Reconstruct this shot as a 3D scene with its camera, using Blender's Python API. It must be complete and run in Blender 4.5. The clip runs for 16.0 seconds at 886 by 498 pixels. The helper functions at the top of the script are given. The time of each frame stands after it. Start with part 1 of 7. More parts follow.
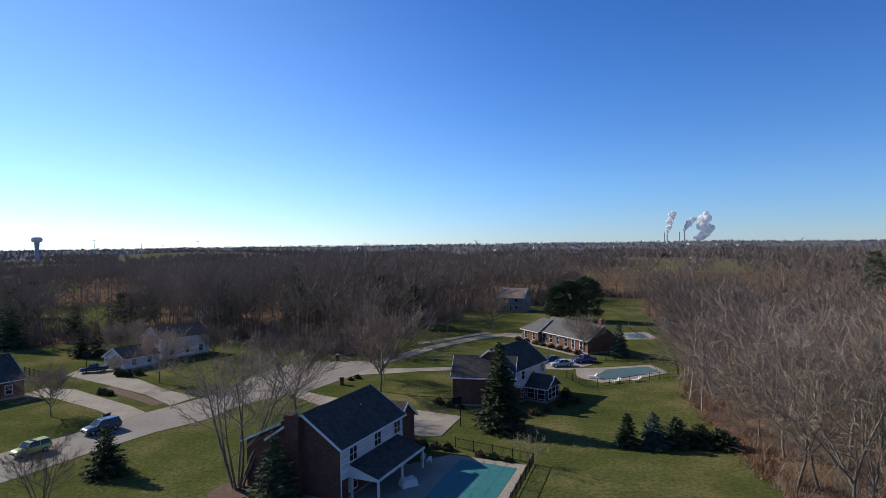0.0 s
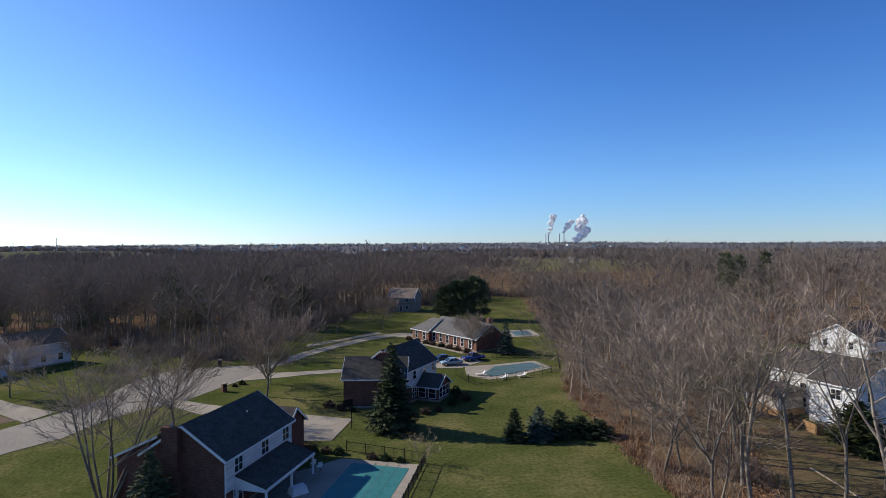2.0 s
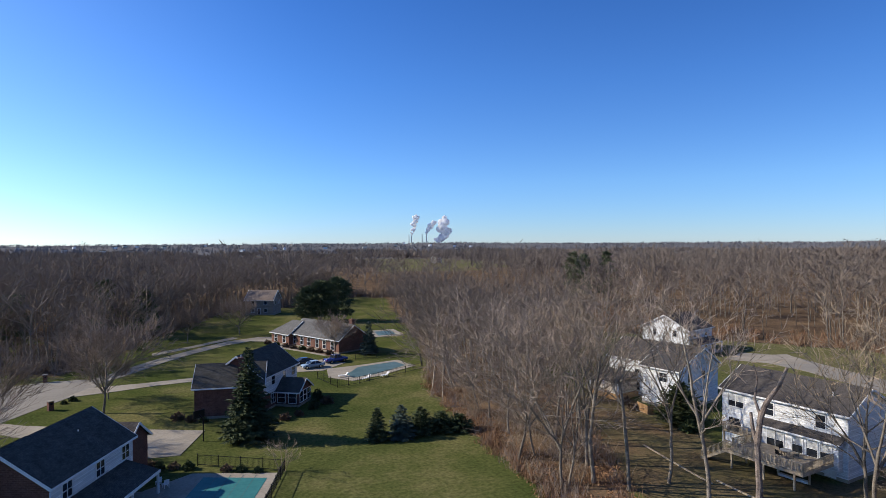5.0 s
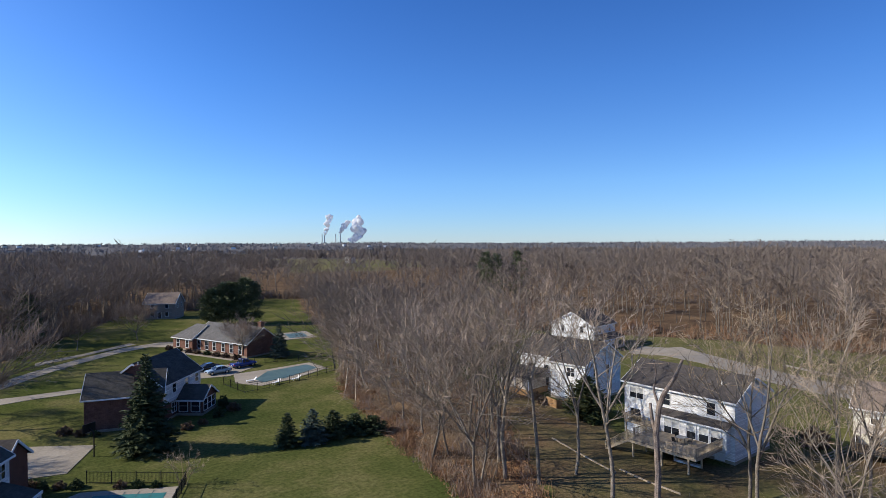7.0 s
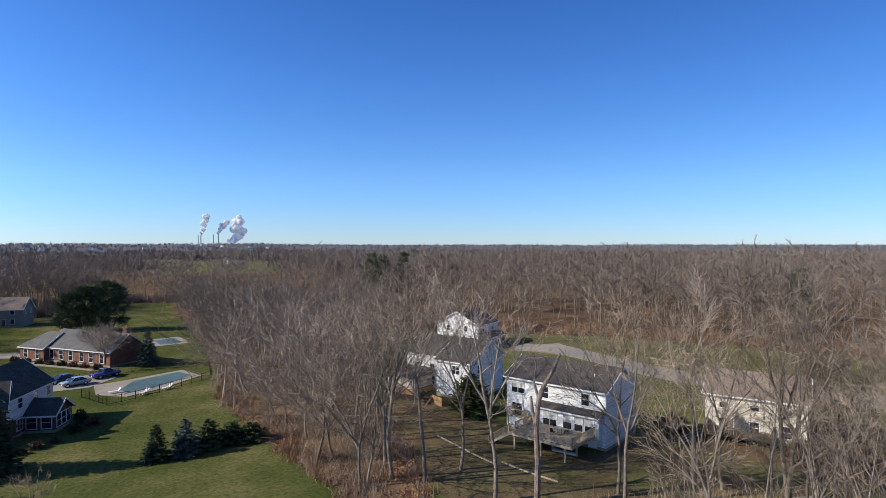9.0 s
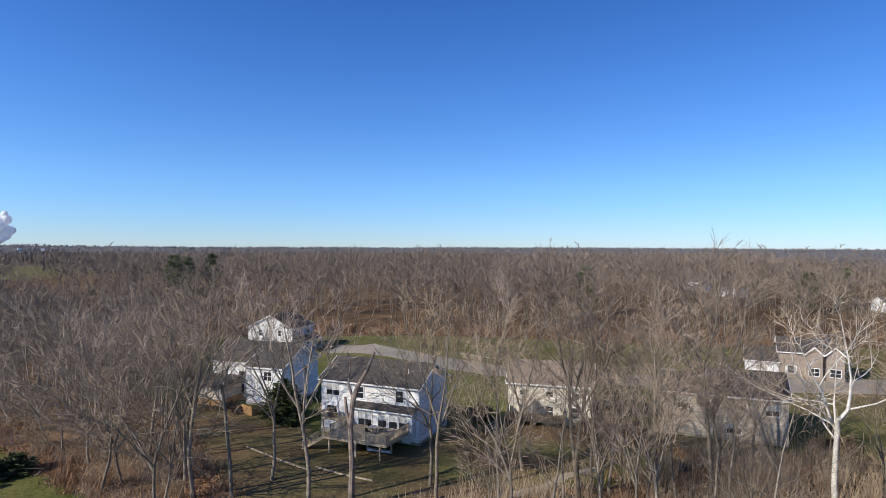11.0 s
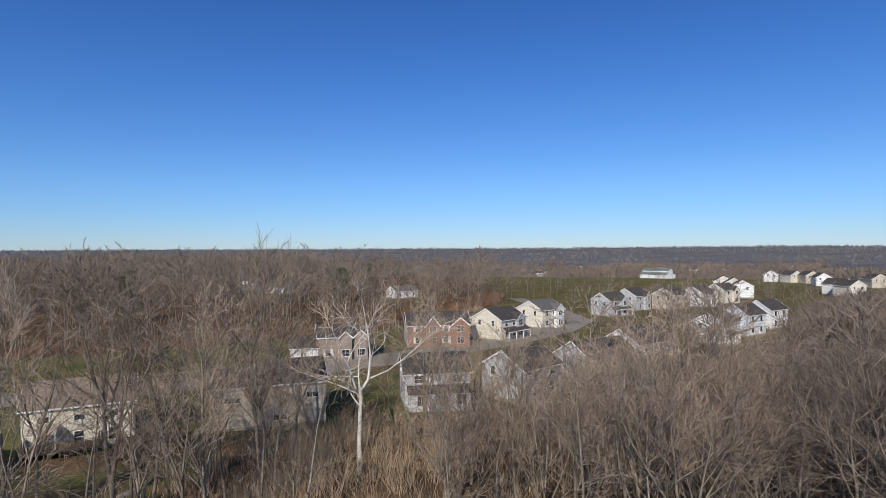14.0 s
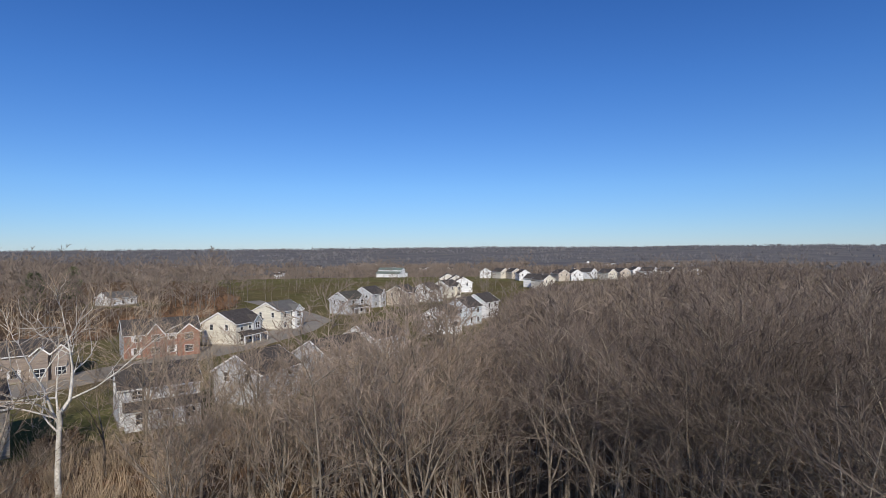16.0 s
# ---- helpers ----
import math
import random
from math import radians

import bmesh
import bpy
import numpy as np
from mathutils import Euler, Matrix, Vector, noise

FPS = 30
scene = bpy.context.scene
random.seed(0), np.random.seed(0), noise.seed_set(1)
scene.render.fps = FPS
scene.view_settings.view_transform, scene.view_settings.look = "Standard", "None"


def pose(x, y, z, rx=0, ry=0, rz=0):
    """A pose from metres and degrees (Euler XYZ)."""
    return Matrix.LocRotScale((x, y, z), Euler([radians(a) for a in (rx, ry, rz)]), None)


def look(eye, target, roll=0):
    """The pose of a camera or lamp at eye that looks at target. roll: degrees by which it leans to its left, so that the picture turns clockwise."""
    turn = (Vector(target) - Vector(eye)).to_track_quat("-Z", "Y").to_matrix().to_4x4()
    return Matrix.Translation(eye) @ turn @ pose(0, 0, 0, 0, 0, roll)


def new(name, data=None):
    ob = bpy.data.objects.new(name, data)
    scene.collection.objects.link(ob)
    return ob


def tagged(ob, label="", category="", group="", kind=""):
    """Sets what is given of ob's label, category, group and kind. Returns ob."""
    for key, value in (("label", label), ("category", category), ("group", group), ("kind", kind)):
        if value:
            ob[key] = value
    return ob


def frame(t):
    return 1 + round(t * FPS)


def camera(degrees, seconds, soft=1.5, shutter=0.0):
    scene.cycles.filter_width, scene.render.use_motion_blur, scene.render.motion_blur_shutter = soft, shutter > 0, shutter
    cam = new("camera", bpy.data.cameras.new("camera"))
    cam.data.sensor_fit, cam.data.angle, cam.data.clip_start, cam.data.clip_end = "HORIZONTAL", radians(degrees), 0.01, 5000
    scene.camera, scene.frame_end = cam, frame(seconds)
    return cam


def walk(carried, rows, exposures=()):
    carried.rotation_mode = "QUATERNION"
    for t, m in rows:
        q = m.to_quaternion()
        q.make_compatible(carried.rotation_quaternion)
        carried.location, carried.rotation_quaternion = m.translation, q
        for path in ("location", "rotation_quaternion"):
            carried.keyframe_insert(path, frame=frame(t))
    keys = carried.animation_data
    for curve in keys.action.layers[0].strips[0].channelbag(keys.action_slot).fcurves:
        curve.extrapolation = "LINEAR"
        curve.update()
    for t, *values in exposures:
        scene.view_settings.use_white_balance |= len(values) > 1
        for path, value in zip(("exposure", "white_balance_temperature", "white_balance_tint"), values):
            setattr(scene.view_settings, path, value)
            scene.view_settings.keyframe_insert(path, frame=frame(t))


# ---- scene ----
cam = camera(73.8, 16.0, soft=0.6)
walk(cam, [
    (0.0, pose(0.00, 0.00, 25.00, 89.57, 0.72, 0.00)),
    (0.5, pose(-0.06, 0.03, 25.02, 89.51, 0.60, -2.84)),
    (1.0, pose(-0.15, 0.08, 25.05, 89.49, 0.55, -5.53)),
    (1.5, pose(-0.27, 0.16, 25.09, 89.47, 0.37, -8.08)),
    (2.0, pose(-0.38, 0.24, 25.09, 89.46, 0.36, -10.69)),
    (2.5, pose(-0.44, 0.30, 25.11, 89.45, 0.25, -13.19)),
    (3.0, pose(-0.45, 0.26, 25.13, 89.44, 0.20, -15.57)),
    (3.5, pose(-0.40, 0.27, 25.07, 89.44, 0.30, -17.71)),
    (4.0, pose(-0.35, 0.24, 25.03, 89.44, 0.34, -20.01)),
    (6.5, pose(0.15, 0.68, 24.87, 89.38, 0.38, -29.67)),
    (7.0, pose(0.19, 0.72, 24.90, 89.37, 0.35, -32.15)),
    (7.5, pose(0.26, 0.72, 24.90, 89.37, 0.33, -34.55)),
    (8.0, pose(0.21, 0.82, 24.82, 89.39, 0.23, -37.31)),
    (10.5, pose(0.89, 1.17, 24.29, 89.75, -0.17, -55.01)),
    (11.0, pose(0.99, 1.10, 24.22, 89.80, -0.18, -60.65)),
    (11.5, pose(1.15, 0.91, 24.08, 89.94, -0.16, -67.22)),
    (12.0, pose(1.20, 1.02, 24.09, 89.91, 0.12, -74.74)),
    (12.5, pose(1.44, 1.09, 24.04, 89.89, 0.26, -82.44)),
    (13.0, pose(1.57, 1.01, 23.95, 89.86, 0.22, -89.34)),
    (13.5, pose(1.64, 0.93, 23.84, 89.85, 0.30, -95.40)),
    (14.0, pose(1.99, 0.64, 23.65, 89.87, 0.34, -102.12)),
    (14.5, pose(2.09, 0.50, 23.48, 89.88, 0.35, -108.11)),
    (15.0, pose(2.09, 0.49, 23.34, 89.87, 0.41, -113.80)),
    (15.5, pose(2.08, 0.49, 23.30, 89.84, 0.37, -120.74)),
    (16.0, pose(2.07, 0.44, 23.26, 89.83, 0.38, -127.05)),
], exposures=[(0.0, 0.03), (2.0, 0.15), (3.5, 0.24), (7.0, 0.31), (8.0, 0.32), (10.5, 0.34), (11.0, 0.31), (11.7, 0.2), (12.5, 0.09), (14.0, -0.06), (16.0, -0.12)])

# ---- world and sun ----
SUN_AZ, SUN_EL = -61.0, 30.5
SKY_LOW, SKY_MID, SKY_HIGH, SKY_TOP = (0.40, 0.505, 0.72), (0.405, 0.575, 0.80), (0.30, 0.53, 0.84), (0.225, 0.46, 0.80)
SKY_ZENITH = (0.38, 0.50, 0.70)
SKY_NEAR = (0.72, 0.77, 0.86)
SKY_AWAY, SKY_TOWARDS = 0.91, 1.35
world = bpy.data.worlds.new("world")
scene.world = world
world.use_nodes = True
wt = world.node_tree
sky = wt.nodes.new("ShaderNodeTexSky")
sky.sky_type = 'NISHITA'
sky.sun_disc = False
sky.sun_elevation, sky.sun_rotation = radians(SUN_EL), radians(SUN_AZ % 360)
sky.altitude, sky.air_density, sky.dust_density, sky.ozone_density = 1200, 1.0, 0.0, 4.0
# clear winter air: deeper blue overhead and away from the sun
co = wt.nodes.new("ShaderNodeTexCoord")
xyz = wt.nodes.new("ShaderNodeSeparateXYZ")
wt.links.new(co.outputs["Generated"], xyz.inputs[0])
lift = wt.nodes.new("ShaderNodeValToRGB")
els = lift.color_ramp.elements
els.new(0.10), els.new(0.22), els.new(0.8)
for e, (p, c) in zip(els, ((0.0, SKY_LOW), (0.10, SKY_MID), (0.26, SKY_HIGH), (0.42, SKY_TOP), (0.8, SKY_ZENITH))):
    e.position, e.color = p, (*c, 1)
wt.links.new(xyz.outputs[2], lift.inputs[0])
dot = wt.nodes.new("ShaderNodeVectorMath")
dot.operation = 'DOT_PRODUCT'
dot.inputs[1].default_value = (math.sin(radians(SUN_AZ)), math.cos(radians(SUN_AZ)), 0)
wt.links.new(co.outputs["Generated"], dot.inputs[0])
fall = wt.nodes.new("ShaderNodeMapRange")
fall.inputs["From Min"].default_value, fall.inputs["From Max"].default_value = -1.0, 1.0
fall.inputs["To Min"].default_value, fall.inputs["To Max"].default_value = SKY_AWAY, SKY_TOWARDS
wt.links.new(dot.outputs["Value"], fall.inputs["Value"])
tint = wt.nodes.new("ShaderNodeMix")
tint.data_type, tint.blend_type = 'RGBA', 'MULTIPLY'
tint.inputs[0].default_value = 1.0
wt.links.new(sky.outputs[0], tint.inputs[6])
glow = wt.nodes.new("ShaderNodeMapRange")
glow.interpolation_type = 'SMOOTHSTEP'
glow.inputs["From Min"].default_value, glow.inputs["From Max"].default_value = 0.25, 1.0
glow.inputs["To Min"].default_value, glow.inputs["To Max"].default_value = 0.0, 0.75
wt.links.new(dot.outputs["Value"], glow.inputs["Value"])
pale = wt.nodes.new("ShaderNodeMix")
pale.data_type = 'RGBA'
wt.links.new(glow.outputs[0], pale.inputs[0])
wt.links.new(lift.outputs[0], pale.inputs[6])
pale.inputs[7].default_value = (*SKY_NEAR, 1)
wt.links.new(pale.outputs[2], tint.inputs[7])
dim = wt.nodes.new("ShaderNodeVectorMath")
dim.operation = 'SCALE'
wt.links.new(tint.outputs[2], dim.inputs[0])
wt.links.new(fall.outputs[0], dim.inputs["Scale"])
wt.links.new(dim.outputs[0], wt.nodes["Background"].inputs[0])
wt.nodes["Background"].inputs[1].default_value = 0.15
sun = new("sun", bpy.data.lights.new("sun", "SUN"))
sun.data.energy, sun.data.angle, sun.data.color = 5.0, radians(0.5), (1.0, 0.91, 0.77)
sa, se = radians(SUN_AZ), radians(SUN_EL)
sun.matrix_world = look((math.sin(sa) * math.cos(se) * 90, math.cos(sa) * math.cos(se) * 90, math.sin(se) * 90), (0, 0, 0))


# ---- materials ----
def material(name, low, high, scale=1.0, rough=0.8, metal=0.0, bump=0.15, fine=8.0, spec=0.12, jitter=0.0, space="Object", through_light=0.0):
    """A surface mixed from two colours by two scales of noise, with a fine relief."""
    m = bpy.data.materials.new(name)
    m.use_nodes = True
    t = m.node_tree
    b = t.nodes["Principled BSDF"]
    b.inputs["Roughness"].default_value, b.inputs["Metallic"].default_value = rough, metal
    b.inputs["Specular IOR Level"].default_value = spec
    co = t.nodes.new("ShaderNodeTexCoord")
    n1, n2 = t.nodes.new("ShaderNodeTexNoise"), t.nodes.new("ShaderNodeTexNoise")
    n1.inputs["Scale"].default_value, n1.inputs["Detail"].default_value = scale, 4
    n2.inputs["Scale"].default_value, n2.inputs["Detail"].default_value = scale * fine, 3
    for n in (n1, n2):
        t.links.new(co.outputs[space], n.inputs["Vector"])
    mx = t.nodes.new("ShaderNodeMath")
    mx.operation = 'MULTIPLY_ADD'
    mx.inputs[1].default_value = 0.55
    t.links.new(n2.outputs["Fac"], mx.inputs[0])
    half = t.nodes.new("ShaderNodeMath")
    half.operation = 'MULTIPLY'
    half.inputs[1].default_value = 0.55
    t.links.new(n1.outputs["Fac"], half.inputs[0])
    t.links.new(half.outputs[0], mx.inputs[2])
    ramp = t.nodes.new("ShaderNodeValToRGB")
    ramp.color_ramp.elements[0].position, ramp.color_ramp.elements[1].position = 0.36, 0.74
    ramp.color_ramp.elements[0].color, ramp.color_ramp.elements[1].color = (*low, 1), (*high, 1)
    t.links.new(mx.outputs[0], ramp.inputs[0])
    col = ramp.outputs[0]
    if jitter:
        info = t.nodes.new("ShaderNodeObjectInfo")
        hs = t.nodes.new("ShaderNodeHueSaturation")
        mr = t.nodes.new("ShaderNodeMapRange")
        mr.inputs["To Min"].default_value, mr.inputs["To Max"].default_value = 1 - jitter, 1 + jitter
        t.links.new(info.outputs["Random"], mr.inputs["Value"])
        t.links.new(mr.outputs[0], hs.inputs["Value"])
        t.links.new(col, hs.inputs["Color"])
        col = hs.outputs[0]
    t.links.new(col, b.inputs["Base Color"])
    if bump:
        bp = t.nodes.new("ShaderNodeBump")
        bp.inputs["Strength"].default_value, bp.inputs["Distance"].default_value = bump, 0.03
        t.links.new(n2.outputs["Fac"], bp.inputs["Height"])
        t.links.new(bp.outputs[0], b.inputs["Normal"])
    if through_light:
        tr, ms = t.nodes.new("ShaderNodeBsdfTranslucent"), t.nodes.new("ShaderNodeMixShader")
        ms.inputs[0].default_value = through_light
        t.links.new(col, tr.inputs["Color"])
        t.links.new(b.outputs[0], ms.inputs[1])
        t.links.new(tr.outputs[0], ms.inputs[2])
        t.links.new(ms.outputs[0], t.nodes["Material Output"].inputs["Surface"])
    return m


def banded(name, low, high, joint, length, height, mortar, rough=0.8, offset=0.5, bump=0.5, scale=1.0, spec=0.12):
    """Courses of pieces (bricks, shingles, boards) laid on box-mapped uv."""
    m = material(name, low, high, scale, rough, bump=0, spec=spec)
    t = m.node_tree
    b = t.nodes["Principled BSDF"]
    base = b.inputs["Base Color"].links[0].from_socket
    uv = t.nodes.new("ShaderNodeUVMap")
    br = t.nodes.new("ShaderNodeTexBrick")
    br.offset = offset
    br.inputs["Scale"].default_value = 1.0
    br.inputs["Brick Width"].default_value, br.inputs["Row Height"].default_value = length, height
    br.inputs["Mortar Size"].default_value, br.inputs["Mortar Smooth"].default_value = mortar, 0.3
    br.inputs["Color1"].default_value, br.inputs["Color2"].default_value = (0.78, 0.78, 0.78, 1), (1.15, 1.15, 1.15, 1)
    br.inputs["Mortar"].default_value = (*joint, 1)
    t.links.new(uv.outputs[0], br.inputs["Vector"])
    mul = t.nodes.new("ShaderNodeMix")
    mul.data_type, mul.blend_type = 'RGBA', 'MULTIPLY'
    mul.inputs[0].default_value = 1.0
    t.links.new(base, mul.inputs[6])
    t.links.new(br.outputs["Color"], mul.inputs[7])
    t.links.new(mul.outputs[2], b.inputs["Base Color"])
    bp = t.nodes.new("ShaderNodeBump")
    bp.inputs["Strength"].default_value, bp.inputs["Distance"].default_value = bump, 0.02
    inv = t.nodes.new("ShaderNodeMath")
    inv.operation = 'SUBTRACT'
    inv.inputs[0].default_value = 1.0
    t.links.new(br.outputs["Fac"], inv.inputs[1])
    t.links.new(inv.outputs[0], bp.inputs["Height"])
    t.links.new(bp.outputs[0], b.inputs["Normal"])
    return m


BRICK_DARK = banded("brick_dark", (0.0975, 0.0465, 0.036), (0.18, 0.0863, 0.0638), (1.3, 1.35, 1.4), 0.42, 0.15, 0.02)
BRICK_BROWN = banded("brick_brown", (0.12, 0.06, 0.0435), (0.217, 0.112, 0.081), (1.3, 1.35, 1.4), 0.42, 0.15, 0.02)
BRICK_RED = banded("brick_red", (0.215, 0.105, 0.075), (0.34, 0.185, 0.14), (1.25, 1.3, 1.35), 0.42, 0.15, 0.02)
SIDING_WHITE = banded("siding_white", (0.66, 0.67, 0.68), (0.8, 0.8, 0.8), (0.72, 0.73, 0.75), 4.0, 0.16, 0.016, 0.5)
SIDING_GREY = banded("siding_grey", (0.40, 0.41, 0.43), (0.52, 0.53, 0.55), (0.75, 0.75, 0.75), 4.0, 0.16, 0.016, 0.55)
SIDING_TAN = banded("siding_tan", (0.45, 0.39, 0.32), (0.56, 0.50, 0.42), (0.75, 0.75, 0.75), 4.0, 0.16, 0.016, 0.55)
SIDING_CREAM = banded("siding_cream", (0.58, 0.545, 0.46), (0.70, 0.665, 0.575), (0.78, 0.78, 0.78), 4.0, 0.16, 0.016, 0.55)
SIDING_BLUE = banded("siding_blue", (0.58, 0.65, 0.72), (0.70, 0.76, 0.80), (0.78, 0.78, 0.78), 4.0, 0.16, 0.016, 0.55)
SIDING_TAUPE = banded("siding_taupe", (0.25, 0.205, 0.175), (0.34, 0.285, 0.245), (0.75, 0.75, 0.75), 4.0, 0.16, 0.016, 0.55)
SIDING_DARK = banded("siding_dark_grey", (0.22, 0.22, 0.225), (0.32, 0.32, 0.325), (0.75, 0.75, 0.75), 4.0, 0.16, 0.016, 0.55)
SHINGLE_BLACK = banded("shingle_black", (0.0576, 0.0544, 0.048), (0.118, 0.112, 0.0992), (0.6, 0.6, 0.6), 0.33, 0.15, 0.012, 0.9, bump=0.3, spec=0.05)
SHINGLE_BROWN = banded("shingle_brown", (0.055, 0.048, 0.045), (0.10, 0.09, 0.085), (0.6, 0.6, 0.6), 0.33, 0.15, 0.012, 0.9, bump=0.3)
SHINGLE_GREY = banded("shingle_grey", (0.095, 0.092, 0.09), (0.17, 0.165, 0.16), (0.7, 0.7, 0.7), 0.33, 0.15, 0.012, 0.9, bump=0.3)
SHINGLE_TAN = banded("shingle_tan", (0.19, 0.148, 0.12), (0.275, 0.218, 0.18), (0.7, 0.7, 0.7), 0.33, 0.15, 0.012, 0.9, bump=0.3)
METAL_GREEN = banded("roof_metal_green", (0.13, 0.17, 0.15), (0.2, 0.24, 0.21), (0.7, 0.7, 0.7), 0.4, 20.0, 0.02, 0.5)
TRIM = material("white_trim", (0.68, 0.68, 0.68), (0.8, 0.8, 0.79), 0.6, 0.45, bump=0.03)
GLASS = material("window_glass", (0.012, 0.015, 0.02), (0.03, 0.035, 0.045), 0.3, 0.06, bump=0, spec=0.6)
CURTAIN = material("curtain", (0.45, 0.45, 0.43), (0.6, 0.6, 0.58), 1.5, 0.7, bump=0.05)
DOOR_DARK = material("door_dark", (0.03, 0.025, 0.025), (0.07, 0.05, 0.045), 0.8, 0.5, bump=0.05)
DOOR_RED = material("door_red", (0.22, 0.03, 0.03), (0.3, 0.05, 0.04), 0.8, 0.5, bump=0.05)
DECK_WOOD = material("deck_wood", (0.27, 0.215, 0.15), (0.46, 0.385, 0.285), 1.2, 0.85, bump=0.2, jitter=0.12)
FENCE_WOOD = material("fence_wood", (0.26, 0.15, 0.07), (0.42, 0.26, 0.13), 1.2, 0.8, bump=0.2, jitter=0.12)
DARK_WOOD = material("dark_wood", (0.045, 0.036, 0.03), (0.10, 0.08, 0.065), 1.2, 0.85, bump=0.2)
BLACK_METAL = material("black_metal", (0.012, 0.012, 0.013), (0.025, 0.025, 0.026), 2.0, 0.45, bump=0.02)
STEEL = material("galvanised_steel", (0.35, 0.36, 0.37), (0.5, 0.51, 0.52), 2.0, 0.4, metal=0.7, bump=0.02)
CONCRETE = material("concrete", (0.23, 0.20, 0.16), (0.36, 0.32, 0.26), 0.25, 0.9, bump=0.2, fine=14)
ROADMAT = material("road_concrete", (0.20, 0.18, 0.152), (0.29, 0.264, 0.225), 0.16, 0.88, bump=0.2, fine=18)
POOLDECK = material("pool_deck_concrete", (0.24, 0.21, 0.17), (0.36, 0.32, 0.265), 0.3, 0.85, bump=0.15, fine=12)
COVER = material("pool_cover_teal", (0.03, 0.145, 0.15), (0.055, 0.205, 0.205), 0.35, 0.55, bump=0.2, fine=5)
COVER_GREY = material("pool_cover_grey", (0.06, 0.11, 0.115), (0.11, 0.17, 0.17), 0.35, 0.5, bump=0.2, fine=5)
STONE = material("stone", (0.22, 0.19, 0.16), (0.38, 0.34, 0.29), 2.5, 0.9, bump=0.5)
BARK = material("bark", (0.085, 0.073, 0.059), (0.31, 0.265, 0.217), 1.4, 0.95, bump=0.6, jitter=0.34, spec=0.0)
BARK_PALE = material("bark_pale", (0.3, 0.28, 0.24), (0.78, 0.75, 0.7), 0.8, 0.9, bump=0.4)
TWIG = material("twigs", (0.14, 0.11, 0.089), (0.37, 0.293, 0.236), 0.25, 0.95, bump=0, jitter=0.34, through_light=0.12, spec=0.0)
# the shade of the ravine woods is put into this darker twig colour
TWIG_SHADED = material("twigs_dark", (0.075, 0.06, 0.052), (0.215, 0.172, 0.147), 0.25, 0.95, bump=0, jitter=0.3, through_light=0.08, spec=0.0)
TWIG_TAN = material("twigs_tan", (0.2, 0.153, 0.108), (0.41, 0.32, 0.228), 0.25, 0.95, bump=0, jitter=0.2)
TWIG_FAR = material("far_twigs", (0.1, 0.08, 0.067), (0.285, 0.232, 0.192), 0.012, 0.95, bump=0, fine=9, through_light=0.08, spec=0.0)
# bluish grey carries the distance haze in its base colour
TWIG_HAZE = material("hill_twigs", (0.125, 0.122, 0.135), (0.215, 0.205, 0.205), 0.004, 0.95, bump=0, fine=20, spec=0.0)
NEEDLE = material("needles", (0.027, 0.0392, 0.0189), (0.0783, 0.0972, 0.0459), 0.9, 0.8, bump=0, jitter=0.15)
NEEDLE_BLUE = material("needles_blue", (0.0437, 0.0644, 0.0529), (0.0978, 0.127, 0.103), 0.9, 0.8, bump=0)
NEEDLE_PINE = material("needles_pine", (0.055, 0.07, 0.036), (0.14, 0.16, 0.085), 0.5, 0.8, bump=0)
NEEDLE_OLIVE = material("needles_olive", (0.05, 0.062, 0.026), (0.115, 0.125, 0.055), 0.5, 0.8, bump=0)
SHRUB = material("shrub_leaves", (0.028, 0.042, 0.018), (0.075, 0.095, 0.04), 1.5, 0.8, bump=0)
SHRUB_BROWN = material("shrub_brown", (0.09, 0.06, 0.04), (0.17, 0.12, 0.08), 1.5, 0.9, bump=0)
RUSTY = material("rusty_brush", (0.155, 0.09, 0.055), (0.31, 0.185, 0.11), 0.5, 0.95, bump=0)
LEAVES = material("fallen_oak_leaves", (0.21, 0.115, 0.06), (0.4, 0.235, 0.13), 0.9, 0.9, bump=0)
MULCH = material("mulch", (0.085, 0.06, 0.042), (0.17, 0.12, 0.085), 1.5, 0.95, bump=0.5)
RUBBER = material("rubber", (0.012, 0.012, 0.012), (0.025, 0.025, 0.025), 3.0, 0.85, bump=0.1)
CHROME = material("chrome", (0.5, 0.5, 0.5), (0.62, 0.62, 0.62), 3.0, 0.2, metal=1.0, bump=0)
LAMP_GLASS = material("lamp_glass", (0.6, 0.6, 0.6), (0.75, 0.75, 0.75), 3.0, 0.15, bump=0)
TAIL_RED = material("tail_red", (0.25, 0.01, 0.01), (0.35, 0.02, 0.02), 3.0, 0.25, bump=0)
STEAM = material("steam", (0.86, 0.86, 0.87), (0.93, 0.93, 0.93), 0.01, 1.0, bump=0, spec=0.0, through_light=0.5)
STACK = material("stack_concrete", (0.32, 0.33, 0.36), (0.42, 0.43, 0.46), 0.02, 0.9, bump=0)
PLASTIC_WHITE = material("plastic_white", (0.6, 0.6, 0.6), (0.75, 0.75, 0.74), 2.0, 0.4, bump=0)
PLASTIC_BLUE = material("plastic_blue", (0.03, 0.10, 0.3), (0.05, 0.16, 0.42), 2.0, 0.5, bump=0.05)
LEAD_RED = material("red_paint", (0.3, 0.03, 0.02), (0.42, 0.05, 0.03), 2.0, 0.5, bump=0)


def paint(name, rgb, rough=0.25):
    m = material(name, tuple(c * 0.92 for c in rgb), rgb, 0.5, rough, bump=0, spec=0.6)
    m.node_tree.nodes["Principled BSDF"].inputs["Coat Weight"].default_value = 0.6
    return m


